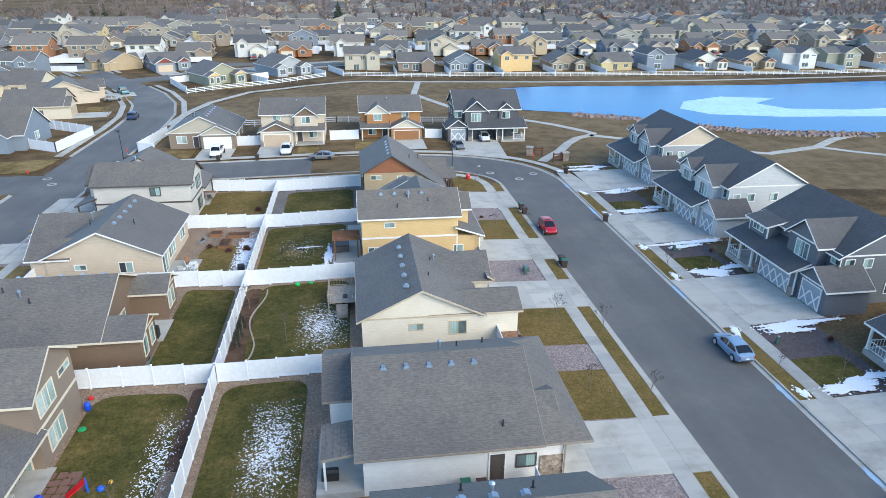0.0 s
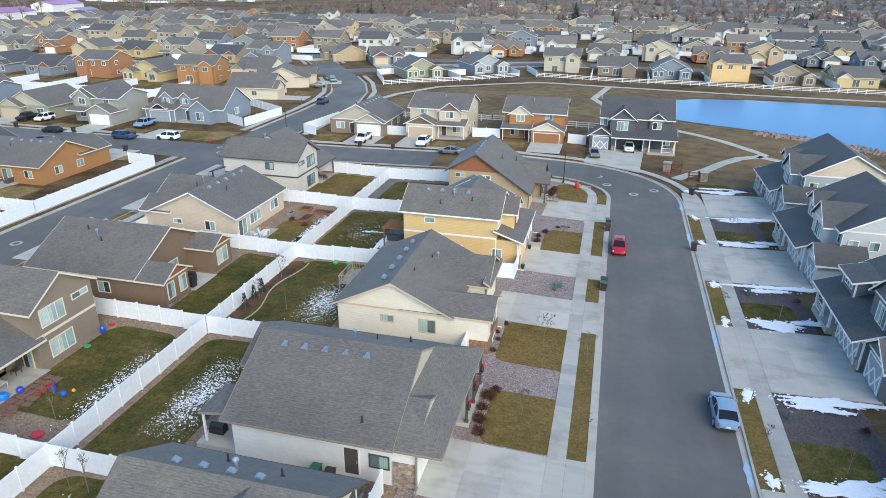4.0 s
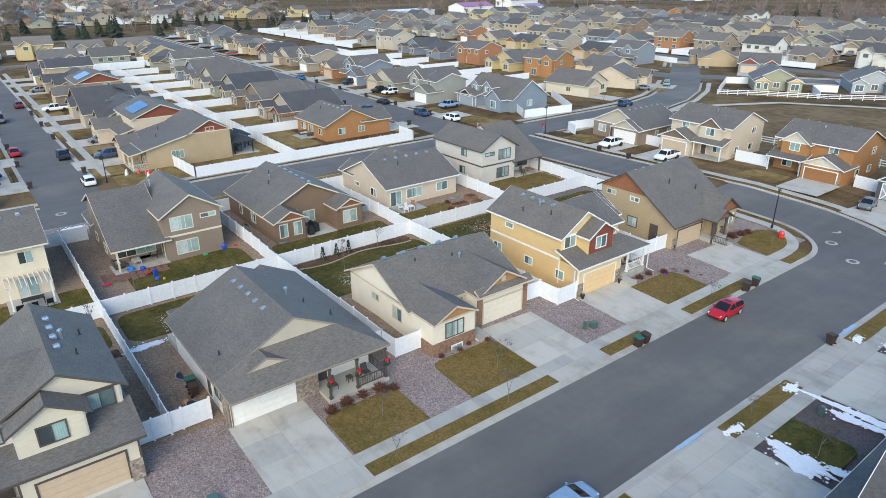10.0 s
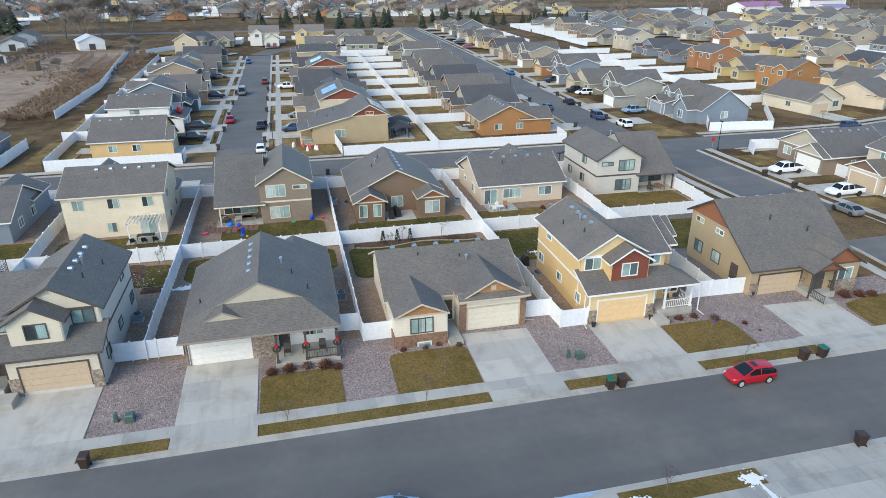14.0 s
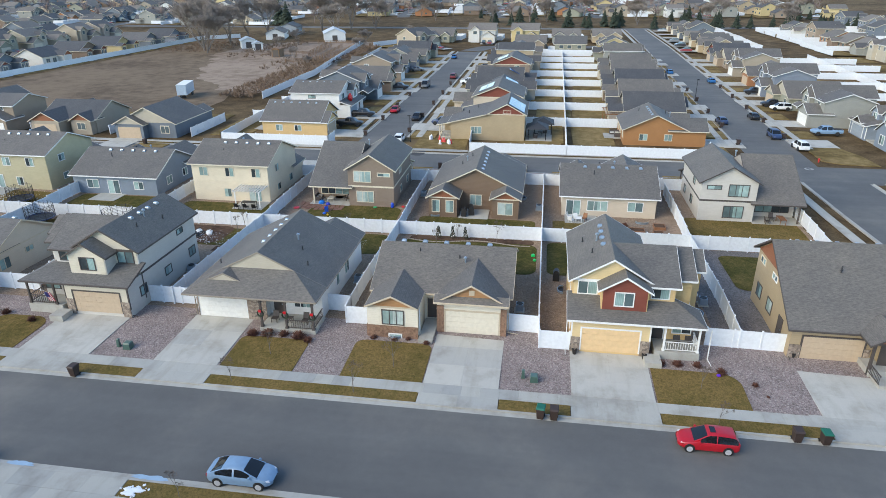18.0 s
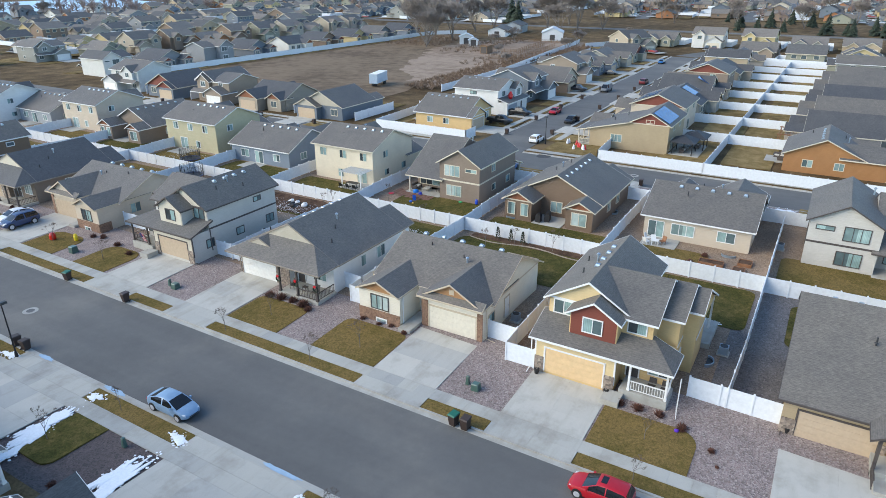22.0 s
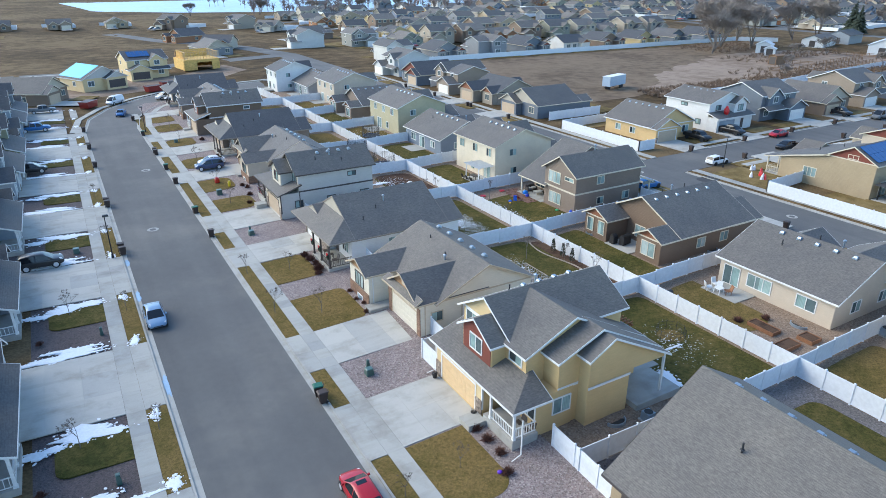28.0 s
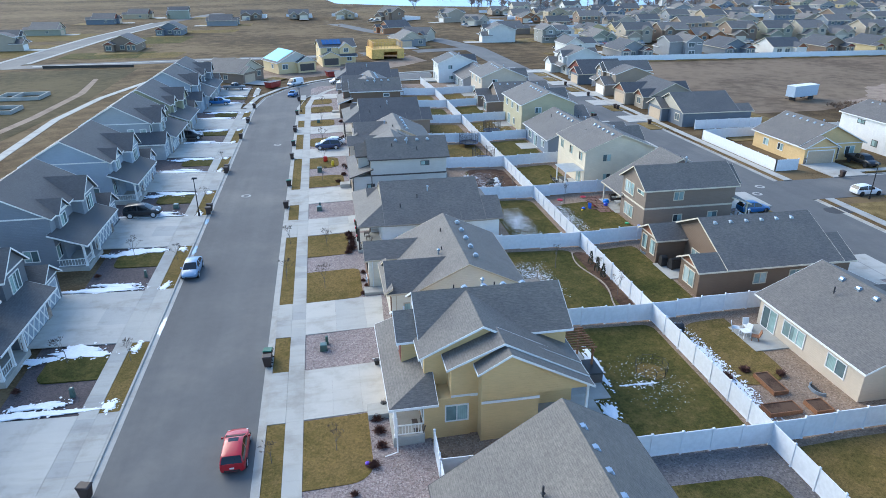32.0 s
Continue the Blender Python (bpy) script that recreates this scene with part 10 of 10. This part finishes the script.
trampoline(-8.4, 10.0), trampoline(-8.4, -4.0 + 2.4, 1.8), trampoline(-15.0, -10.0, 1.7)


def condenser(x, y):
    c = thing("air_conditioner", "grey outdoor air-conditioning unit beside a house", "air conditioner", on(x, y), "air conditioners")
    part("casing", Shape().box(-0.38, 0.38, -0.38, 0.38, 0.05, 0.75, 0.02), M_VENT, c)
    part("fan_grille", Shape().tube((0, 0, 0.74), (0, 0, 0.78), 0.33, 0.33, 14), M_PLASTIC, c)
    part("pad", Shape().box(-0.5, 0.5, -0.5, 0.5, -0.1, 0.06), M_CONC, c)


for x, y in ((4.2, 81.6), (9.6, 31.0), (8.0, 63.6), (4.0, 46.2), (-22.0, 65.0), (-26.0, 47.9), (-24.0, 83.6), (4.0, 27.0)):
    condenser(x, y)


def window_well(x, y, rz):
    w = Shape()
    for i in range(8):
        a, b = math.pi * i / 8 - math.pi / 2, math.pi * (i + 1) / 8 - math.pi / 2
        w.add([(k * math.cos(q), 1.35 * k * math.sin(q), z) for z in (-0.1, 0.22) for q, k in ((a, 0.56), (a, 0.62), (b, 0.62), (b, 0.56))], [(3, 2, 1, 0), (4, 5, 6, 7), (0, 1, 5, 4), (1, 2, 6, 5), (2, 3, 7, 6), (3, 0, 4, 7)])
    t = thing("window_well", "half-round metal window well at a basement window", "window well", on(x, y, 0.0, rz), "window wells")
    part("rim", w, M_VENT, t)
    part("pit_floor", Shape().prism([(0.55 * math.cos(a), 0.74 * math.sin(a)) for a in [math.pi * i / 8 - math.pi / 2 for i in range(9)]], "z", -0.12, 0.03), M_PLASTIC, t)


for x, y, rz in ((14.1, 52.6, 0), (3.0, 67.9, -90), (-26.0, 49.8, -90), (-18.8, 78.6, 0), (-18.0, 51.0, 0), (4.6, 31.9, -90), (6.4, 80.6, 90), (-26.6, 62.5, 90)):
    window_well(x, y, rz)


def pergola(x, y, w, d, h, m, label):
    p = thing("pergola", label, "pergola", on(x, y))
    for sx in (-1, 1):
        for sy in (-1, 1):
            part("post", Shape().box(sx * w / 2 - 0.07, sx * w / 2 + 0.07, sy * d / 2 - 0.07, sy * d / 2 + 0.07, -0.1, h), m, p)
        part("beam", Shape().box(sx * w / 2 - 0.05, sx * w / 2 + 0.05, -d / 2 - 0.3, d / 2 + 0.3, h, h + 0.18), m, p)
    for k in range(9):
        yy = -d / 2 + d * k / 8
        part("slat", Shape().box(-w / 2 - 0.3, w / 2 + 0.3, yy - 0.03, yy + 0.03, h + 0.18, h + 0.3), m, p)


pergola(-0.75, 71.8, 2.6, 3.0, 2.3, M_TEAK, "red-brown wooden pergola behind the yellow house")
tub = thing("hot_tub", "dark square hot tub under the pergola", "hot tub", on(-1.5, 73.6))
part("shell", Shape().box(-1.0, 1.0, -1.0, 1.0, 0, 0.85), M_GREYCLOTH, tub)
part("cover", Shape().box(-1.05, 1.05, -1.05, 1.05, 0.85, 0.97, 0.04), M_PLASTIC, tub)
for gx_, gy_ in ((-64.6, 63.9), (-69.4, 65.0)):
    gz_ = thing("gazebo", "dark gazebo with a hipped roof beside the tan house", "gazebo", on(gx_, gy_), "gazebos")
    for sx in (-1, 1):
        for sy in (-1, 1):
            part("post", Shape().box(sx * 1.9 - 0.08, sx * 1.9 + 0.08, sy * 1.7 - 0.08, sy * 1.7 + 0.08, -0.1, 2.3), M_METALBLACK, gz_)
    part("roof", Shape().add([(-2.4, -2.2, 2.3), (2.4, -2.2, 2.3), (2.4, 2.2, 2.3), (-2.4, 2.2, 2.3), (-0.6, 0, 3.3), (0.6, 0, 3.3), (-2.4, -2.2, 2.18), (2.4, -2.2, 2.18), (2.4, 2.2, 2.18), (-2.4, 2.2, 2.18)],
                             [(0, 1, 5, 4), (1, 2, 5), (2, 3, 4, 5), (3, 0, 4), (0, 6, 7, 1), (1, 7, 8, 2), (2, 8, 9, 3), (3, 9, 6, 0), (6, 9, 8, 7)]), M_DKCLOTH, gz_)
lone("patio", rects(Shape(), -72.0, -62.2, 61.6, 66.8, 0.04, 0.1), M_CONC, "concrete patio under two gazebos", "patio", kind="structure")
sofa(-67.6, 80.2, 90), sofa(-69.8, 79.4, -90), sofa(-65.0, 63.6, 0), sofa(-69.6, 65.4, 180), table(-66.9, 64.4, 0)
pergola(-81.0, 80.0, 7.0, 3.8, 2.4, M_TEAK, "brown wooden pergola in a back yard")

# garden beds and wire ring
for x, y, w, d in ((-15.6, 77.2, 1.2, 2.6), (-14.4, 80.2, 2.6, 1.2), (-17.2, 80.6, 1.4, 1.4)):
    b = thing("garden_bed", "raised wooden garden bed with bare soil", "garden bed", on(x, y), "garden beds")
    part("soil", Shape().box(-w / 2, w / 2, -d / 2, d / 2, 0, 0.26), M_MULCH, b)
    for sx in (-1, 1):
        part("side_board", Shape().box(sx * w / 2 - 0.03, sx * w / 2 + 0.03, -d / 2 - 0.03, d / 2 + 0.03, -0.05, 0.32), M_TEAK, b)
        part("end_board", Shape().box(-w / 2 + 0.03, w / 2 - 0.03, sx * d / 2 - 0.03, sx * d / 2 + 0.03, -0.05, 0.32), M_TEAK, b)
wr = thing("wire_pen", "low ring of black wire fence on the lawn", "pen", on(-7.2, 73.6))
for i in range(9):
    a, b = 2 * math.pi * i / 9, 2 * math.pi * (i + 1) / 9
    s = Shape()
    for z in (0.1, 0.5, 0.85):
        s.tube((1.3 * math.cos(a), 1.3 * math.sin(a), z), (1.3 * math.cos(b), 1.3 * math.sin(b), z), 0.015, 0.015, 3)
    s.tube((1.3 * math.cos(a), 1.3 * math.sin(a), 0), (1.3 * math.cos(a), 1.3 * math.sin(a), 0.95), 0.02, 0.02, 4)
    part("pen_panel", s, M_METALBLACK, wr)
patch("worn_turf", [(-7.2 + 1.2 * math.cos(a * 0.4), 73.6 + 1.2 * math.sin(a * 0.4)) for a in range(16)], 0.012, M_LAWN, 0.05, "worn straw-coloured turf inside a pen", "grass")

# flag on the porch of the pale house
fl_ = thing("porch_flag", "striped flag on a slanting porch pole", "flag", pose(14.6, 18.2, 1.6))
part("flag_pole", Shape().tube((0, 0, 0), (0.9, 0, 0.9), 0.02, 0.015, 6), M_WHITE, fl_)
for k in range(7):
    part("stripe", Shape().hexa([(0.3, -0.01 + 0.09 * k, -0.6), (0.32, -0.01 + 0.09 * k, -0.6), (0.32, 0.08 + 0.09 * k, -0.6), (0.3, 0.08 + 0.09 * k, -0.6)], [(0.75, -0.01 + 0.09 * k, 0.6), (0.77, -0.01 + 0.09 * k, 0.6), (0.77, 0.08 + 0.09 * k, 0.6), (0.75, 0.08 + 0.09 * k, 0.6)]), coat((0.45, 0.03, 0.05) if k % 2 == 0 else (0.7, 0.7, 0.68)), fl_)
part("canton", Shape().hexa([(0.55, -0.03, 0.0), (0.58, -0.03, 0.0), (0.58, 0.35, 0.0), (0.55, 0.35, 0.0)], [(0.77, -0.03, 0.6), (0.79, -0.03, 0.6), (0.79, 0.35, 0.6), (0.77, 0.35, 0.6)]), coat((0.02, 0.03, 0.15)), fl_)

# heap of things behind the pale house
hp = random.Random(21)
heap = thing("debris_heap", "heap of dark branches, white bags and boards on bare soil", "debris", on(-7.0, 21.6))
for k in range(9):
    a, r0, x, y = hp.uniform(0, 3.1), hp.uniform(0.5, 1.1), hp.uniform(-0.9, 0.9), hp.uniform(-1.5, 1.5)
    part("board", Shape().tube((x - r0 * math.cos(a), y - r0 * math.sin(a), 0.05), (x + r0 * math.cos(a), y + r0 * math.sin(a), hp.uniform(0.2, 0.75)), 0.07, 0.05, 4), M_PLASTIC if k % 3 else M_WOOD, heap)
for k in range(6):
    x, y, w = hp.uniform(-1.0, 1.0), hp.uniform(-1.7, 1.7), hp.uniform(0.3, 0.5)
    part("bag", Shape().tube((x, y, 0), (x, y, w * 0.5), w * 0.8, w, 8).tube((x, y, w * 0.5), (x + 0.08, y, w * 0.95), w, w * 0.35, 8), M_WHITE if k % 3 else M_PLASTIC, heap)

# pots, wreaths, downspouts
for x, y in ((14.95, 68.7), (14.95, 74.6), (12.9, 87.3), (36.9 + 9.0, 60.6)):
    p = thing("plant_pot", "dark pot with a dead plant beside a garage", "plant pot", on(x, y, 0.02), "plant pots")
    part("pot", Shape().tube((0, 0, 0), (0, 0, 0.45), 0.16, 0.24, 10), M_PLASTIC, p)
    st = Shape()
    for k in range(9):
        st.tube((0, 0, 0.4), (0.2 * math.cos(k * 0.7), 0.2 * math.sin(k * 0.7), 0.75), 0.02, 0.008, 3)
    part("plant", st, M_TWIG, p)
for y in (39.95, 42.35, 44.95):
    w = thing("wreath", "green wreath with a red bow on a porch post", "wreath", pose(15.03, y, 1.35), "porch wreaths")
    s = Shape().add([(0.08 * math.sin(j * 1.047), (0.28 + 0.08 * math.cos(j * 1.047)) * math.cos(i * math.pi / 6), (0.28 + 0.08 * math.cos(j * 1.047)) * math.sin(i * math.pi / 6)) for i in range(12) for j in range(6)],
                    [(i * 6 + j, (i + 1) % 12 * 6 + j, (i + 1) % 12 * 6 + (j + 1) % 6, i * 6 + (j + 1) % 6) for i in range(12) for j in range(6)])
    part("ring", s, M_NEEDLE, w)
    part("bow", Shape().box(0.02, 0.14, -0.14, 0.14, 0.2, 0.42), coat((0.55, 0.01, 0.02)), w)
for x, y, z, m, ang in ((14.35, 67.9, 2.7, M_WHITE, 0), (14.5, 79.9, 2.6, M_WHITE, 10), (14.05, 54.8, 2.7, M_WHITE, 0), (12.55, 62.75, 2.8, M_TANTRIM, 90), (13.25, 32.55, 2.9, M_TAUPETRIM, -90), (14.35, 26.0, 2.7, M_DARKTRIM, 90), (12.6, 86.9, 2.2, M_DARKTRIM, 0)):
    d = thing("downspout", "downspout running from the eave to the gravel", "downspout", pose(x, y, gz(x, y), 0, 0, ang), "downspouts")
    part("pipe", Shape().box(-0.04, 0.04, -0.04, 0.04, 0.15, z - gz(x, y)), m, d)
    part("spout", Shape().tube((0, 0, 0.18), (0.9, 0, 0.06), 0.04, 0.04, 4), m, d)

M_EDGE = surface("tan_edging", (0.33, 0.27, 0.21), 3.0, 0.5, 0.25, 0.9, 0.2)
# stones edging the mulch bed, and a row of edging along the lawn
for k in range(26):
    y = 49.4 + k * 0.58
    x = -9.55 + 0.5 * math.sin(k * 0.33)
    lone("edging_stone", shared("edging", lambda: Shape().box(-0.09, 0.09, -0.29, 0.29, -0.06, 0.08, 0.03).mesh("edging_stone", M_EDGE)), None, "pale concrete edging stone beside mulch", "edging", on(x, y, 0, -16 * math.cos(k * 0.33)), "edging stones")

# ---- the south end: houses being built at the bend ----
two_storey("pale yellow two-storey house with solar panels, still being built", pose(12.4, -124.0, -0.1, 0, 0, 98), M_YELLOWB, M_WHITE, M_ROOFD, M_YELLOWB, M_DARKTRIM, 1, near=False)
gable_ranch("pale ranch house with an unfinished roof under a tarpaulin", pose(28.5, -110.0, -0.1, 0, 0, 116), M_YELLOWB, M_WHITE, M_ROOFD, M_PALEGREY, M_DARKTRIM, -1, near=False, bumps=0)
tp = pose(28.5, -110.0, -0.1, 0, 0, 116)
sl = math.degrees(math.atan2(3.0, 6.1))
lone("tarpaulin", Shape().box(-6.0, 5.6, -6.6, -0.1, 0.0, 0.03, 0.01), paint("bright_blue_tarpaulin", (0.03, 0.42, 0.66), 0.5), "bright blue tarpaulin laid over a roof slope", "tarpaulin", tp @ pose(0, 0, 6.11, sl, 0, 0))
pn = thing("solar_panels", "dark solar panels on a new roof", "solar panel", pose(12.4, -124.0, -0.1, 0, 0, 98) @ pose(2.4, -0.6, 6.95, 0, 23, 0))
for j in range(5):
    part("solar_panel", Shape().box(-1.6, 1.6, -4.4 + j * 1.3, -3.2 + j * 1.3, 0.0, 0.06), M_SOLAR, pn)

M_OSB = surface("yellow_sheathing", (0.66, 0.42, 0.12), 2.0, 0.3, 0.2, 0.8, 0.1)
M_STUD = surface("fresh_lumber", (0.60, 0.38, 0.17), 3.0, 0.3, 0.2, 0.8, 0.1)
fr_ = thing("timber_frame_house", "house under construction, yellow sheathing below open timber framing", "house", pose(-6.0, -136.0, -0.1, 0, 0, 96))
for nm, u0, u1, v0, v1 in (("front", 5.9, 6.0, -6, -1.6), ("front", 5.9, 6.0, 3.4, 6), ("back", -6.0, -5.9, -6, 6), ("side", -5.9, 5.9, -6, -5.9), ("side", -5.9, 5.9, 5.9, 6)):
    part("sheathing", Shape().box(u0, u1, v0, v1, -0.2, 2.9), M_OSB, fr_)
part("header", Shape().box(5.9, 6.0, -1.6, 3.4, 2.3, 2.9), M_OSB, fr_)
part("floor_deck", Shape().box(-6.05, 6.05, -6.05, 6.05, 2.9, 3.2), M_OSB, fr_)
st = shared(("stud",), lambda: Shape().box(-0.05, 0.05, -0.05, 0.05, 3.2, 5.5).mesh("stud", M_STUD))
for k in range(11):
    c = -5.4 + k * 1.06
    for u, v in ((c, -5.0), (c, 5.6), (-5.8, c), (5.4, c)):
        part("stud", st, None, fr_, at=pose(u, v, 0))
for u0, u1, v0, v1 in ((-5.9, 5.5, -5.1, -4.9), (-5.9, 5.5, 5.5, 5.7), (-5.9, -5.7, -5.0, 5.6), (5.3, 5.5, -5.0, 5.6), (-0.1, 0.1, -5.0, 5.6)):
    part("top_plate", Shape().box(u0, u1, v0, v1, 5.5, 5.62), M_STUD, fr_)
part("wall_panel", Shape().box(-5.85, -5.75, -5.0, 5.6, 3.2, 5.5), M_OSB, fr_)
part("wall_panel", Shape().box(-5.8, 2.0, -4.98, -4.9, 3.2, 5.5), M_OSB, fr_)


def skip_bin(x, y, rz):
    b = thing("skip", "red steel waste skip beside the building site", "skip", pose(x, y, gz(x, y), 0, 0, rz), "waste skips")
    part("body", Shape().hexa([(-2.0, -1.1, 0.1), (1.8, -1.1, 0.1), (1.8, 1.1, 0.1), (-2.0, 1.1, 0.1)], [(-2.4, -1.15, 1.6), (2.1, -1.15, 1.6), (2.1, 1.15, 1.6), (-2.4, 1.15, 1.6)]), coat((0.26, 0.025, 0.02)), b)
    part("rim", Shape().box(-2.5, 2.2, -1.22, -1.05, 1.55, 1.68).box(-2.5, 2.2, 1.05, 1.22, 1.55, 1.68), coat((0.20, 0.02, 0.015)), b)
    part("rubble", Shape().box(-2.2, 2.0, -1.05, 1.05, 1.58, 1.64), M_DARKTRIM, b)


skip_bin(14.4, -92.0, 20), skip_bin(9.6, -97.0, 15), skip_bin(31.6, -76.0, 55)
lone("silt_fence", Shape().board((108.7, -126.4, 0.65), (79.7, -124.3, 0.65), (0.07, 1.0), 0.9, 0.06), M_PLASTIC, "low black silt fence beside the far road", "fence")
# foundations of houses to come, kerbs and lawns round the houses at the far road
def foundation(x0, x1, y0, y1):
    f = thing("foundation", "grey concrete foundation walls in bare earth", "foundation", pose((x0 + x1) / 2, (y0 + y1) / 2, gz(x0, y0)), "house foundations")
    w, d = (x1 - x0) / 2, (y1 - y0) / 2
    for name, q in (("long_wall", (-w, w, -d, -d + 0.3)), ("long_wall", (-w, w, d - 0.3, d)), ("short_wall", (-w, -w + 0.3, -d + 0.3, d - 0.3)), ("short_wall", (w - 0.3, w, -d + 0.3, d - 0.3)), ("inner_wall", (w * 0.2, w * 0.2 + 0.3, -d + 0.3, d - 0.3))):
        part(name, Shape().box(*q, -0.3, 0.75), M_CONC, f)


foundation(88.5, 99.0, -74.0, -66.0), foundation(88.0, 96.0, -55.0, -48.0), foundation(91.0, 99.0, -40.0, -31.0)
kb = Shape()
for line in ([(124, -140), (122, -236), (112, -330)],):
    for o0, o1 in ((-6.4, -4.65), (4.65, 6.4)):
        strip(kb, dense(line, 20), o0, o1, -0.06, 0.08)
strip(kb, dense([(115, -138), (66, -145), (18, -151)], 10), 4.65, 6.2, -0.06, 0.08)
lone("far_pavement", kb, M_CONC, "pale concrete kerb and pavement along the far road", "pavement", kind="structure")
for k, (x0, x1, y0, y1) in enumerate(((82, 114, -172, -152), (70, 86, -168, -150), (128, 160, -206, -160), (78, 112, -236, -204), (128, 160, -262, -224), (60, 100, -272, -254))):
    flat("lawn", [(x0, y0), (x1, y0 + 1), (x1 - 0.6, y1), ((x0 + x1) / 2, y1 + 1.2), (x0 + 1, y1)], -0.12 + 0.002 * k, M_GREEN if k % 3 == 0 else M_LAWN, "dormant lawn round a far house", "grass")
flat("bare_earth", [(14, -96), (40, -88), (52, -96), (50, -112), (34, -120), (4, -120), (-16, -142), (-20, -124), (0, -104)], -0.128, M_DIRT, "bare trampled earth of the building site", "dirt")
flat("construction_ground", [(82, 10), (100, 0), (120, -50), (122, -120), (78, -122), (76, -60)], -0.132, ground_mix("tyre_marked_earth", [(0.33, (0.056, 0.044, 0.020)), (0.6, (0.112, 0.086, 0.042))], (0.04, 0.4, 5.0)), "dark bare earth with tyre tracks", "dirt")
plain_fence([[(-100.0, -9.0), (-142.0, -9.0), (-243.0, -20.0)]], "pale fence between the rows and the farm")
for line in ([(-232, -34), (-196, -30), (-190, -44), (-228, -50)], [(-200, -18), (-176, -20), (-170, -30)], [(-240, -24), (-236, -48)]):
    rail_fence(line, "weathered wooden corral fence", 1.4, 3, M_WOOD)
patch("asphalt_patch", round_poly(-52.6, -48.6, 41.2, 43.6, 1.1), -0.105, asphalt("fresh_asphalt", (0.055, 0.053, 0.052)), 0.03, "dark oval repair patch in the asphalt", "asphalt patch")
lone("patio", rects(Shape(), -2.4, 0.88, 69.4, 76.6, 0.06, 0.12), M_CONC, "pale concrete patio behind the yellow house", "patio", kind="structure")
patch("driveway", [(19.9, 127.95), (29.6, 127.95), (28.6, 113.6), (23.0, 116.5), (19.0, 117.7)], 0.012, M_DRIVE, 0.1, "wide pale driveway before the open garage", "driveway")
patch("lawn", [(-64.5, 113.6), (-54.0, 113.4), (-52.2, 116.0), (-51.6, 122.0), (-58.0, 121.6), (-64.5, 119.6)], -0.02, M_TANLAWN, 0.1, "pale dormant lawn of a corner lot", "grass")
patch("lawn", [(-56.0, 98.9), (-56.0, 96.4), (-66.0, 96.4), (-66.0, 98.9)], -0.02, M_TANLAWN, 0.1, "pale dormant lawn beside a pavement", "grass")
patch("lawn", [(-53.5, 40.6), (-53.5, 50.8), (-61.8, 50.4), (-61.8, 40.6)], -0.02, M_TANLAWN, 0.1, "pale dormant lawn with decorations", "grass")
patch("lawn", [(-54.5, 57.0), (-54.5, 68.6), (-61.5, 68.6), (-61.5, 57.0)], -0.02, M_TANLAWN, 0.1, "pale dormant back lawn", "grass")
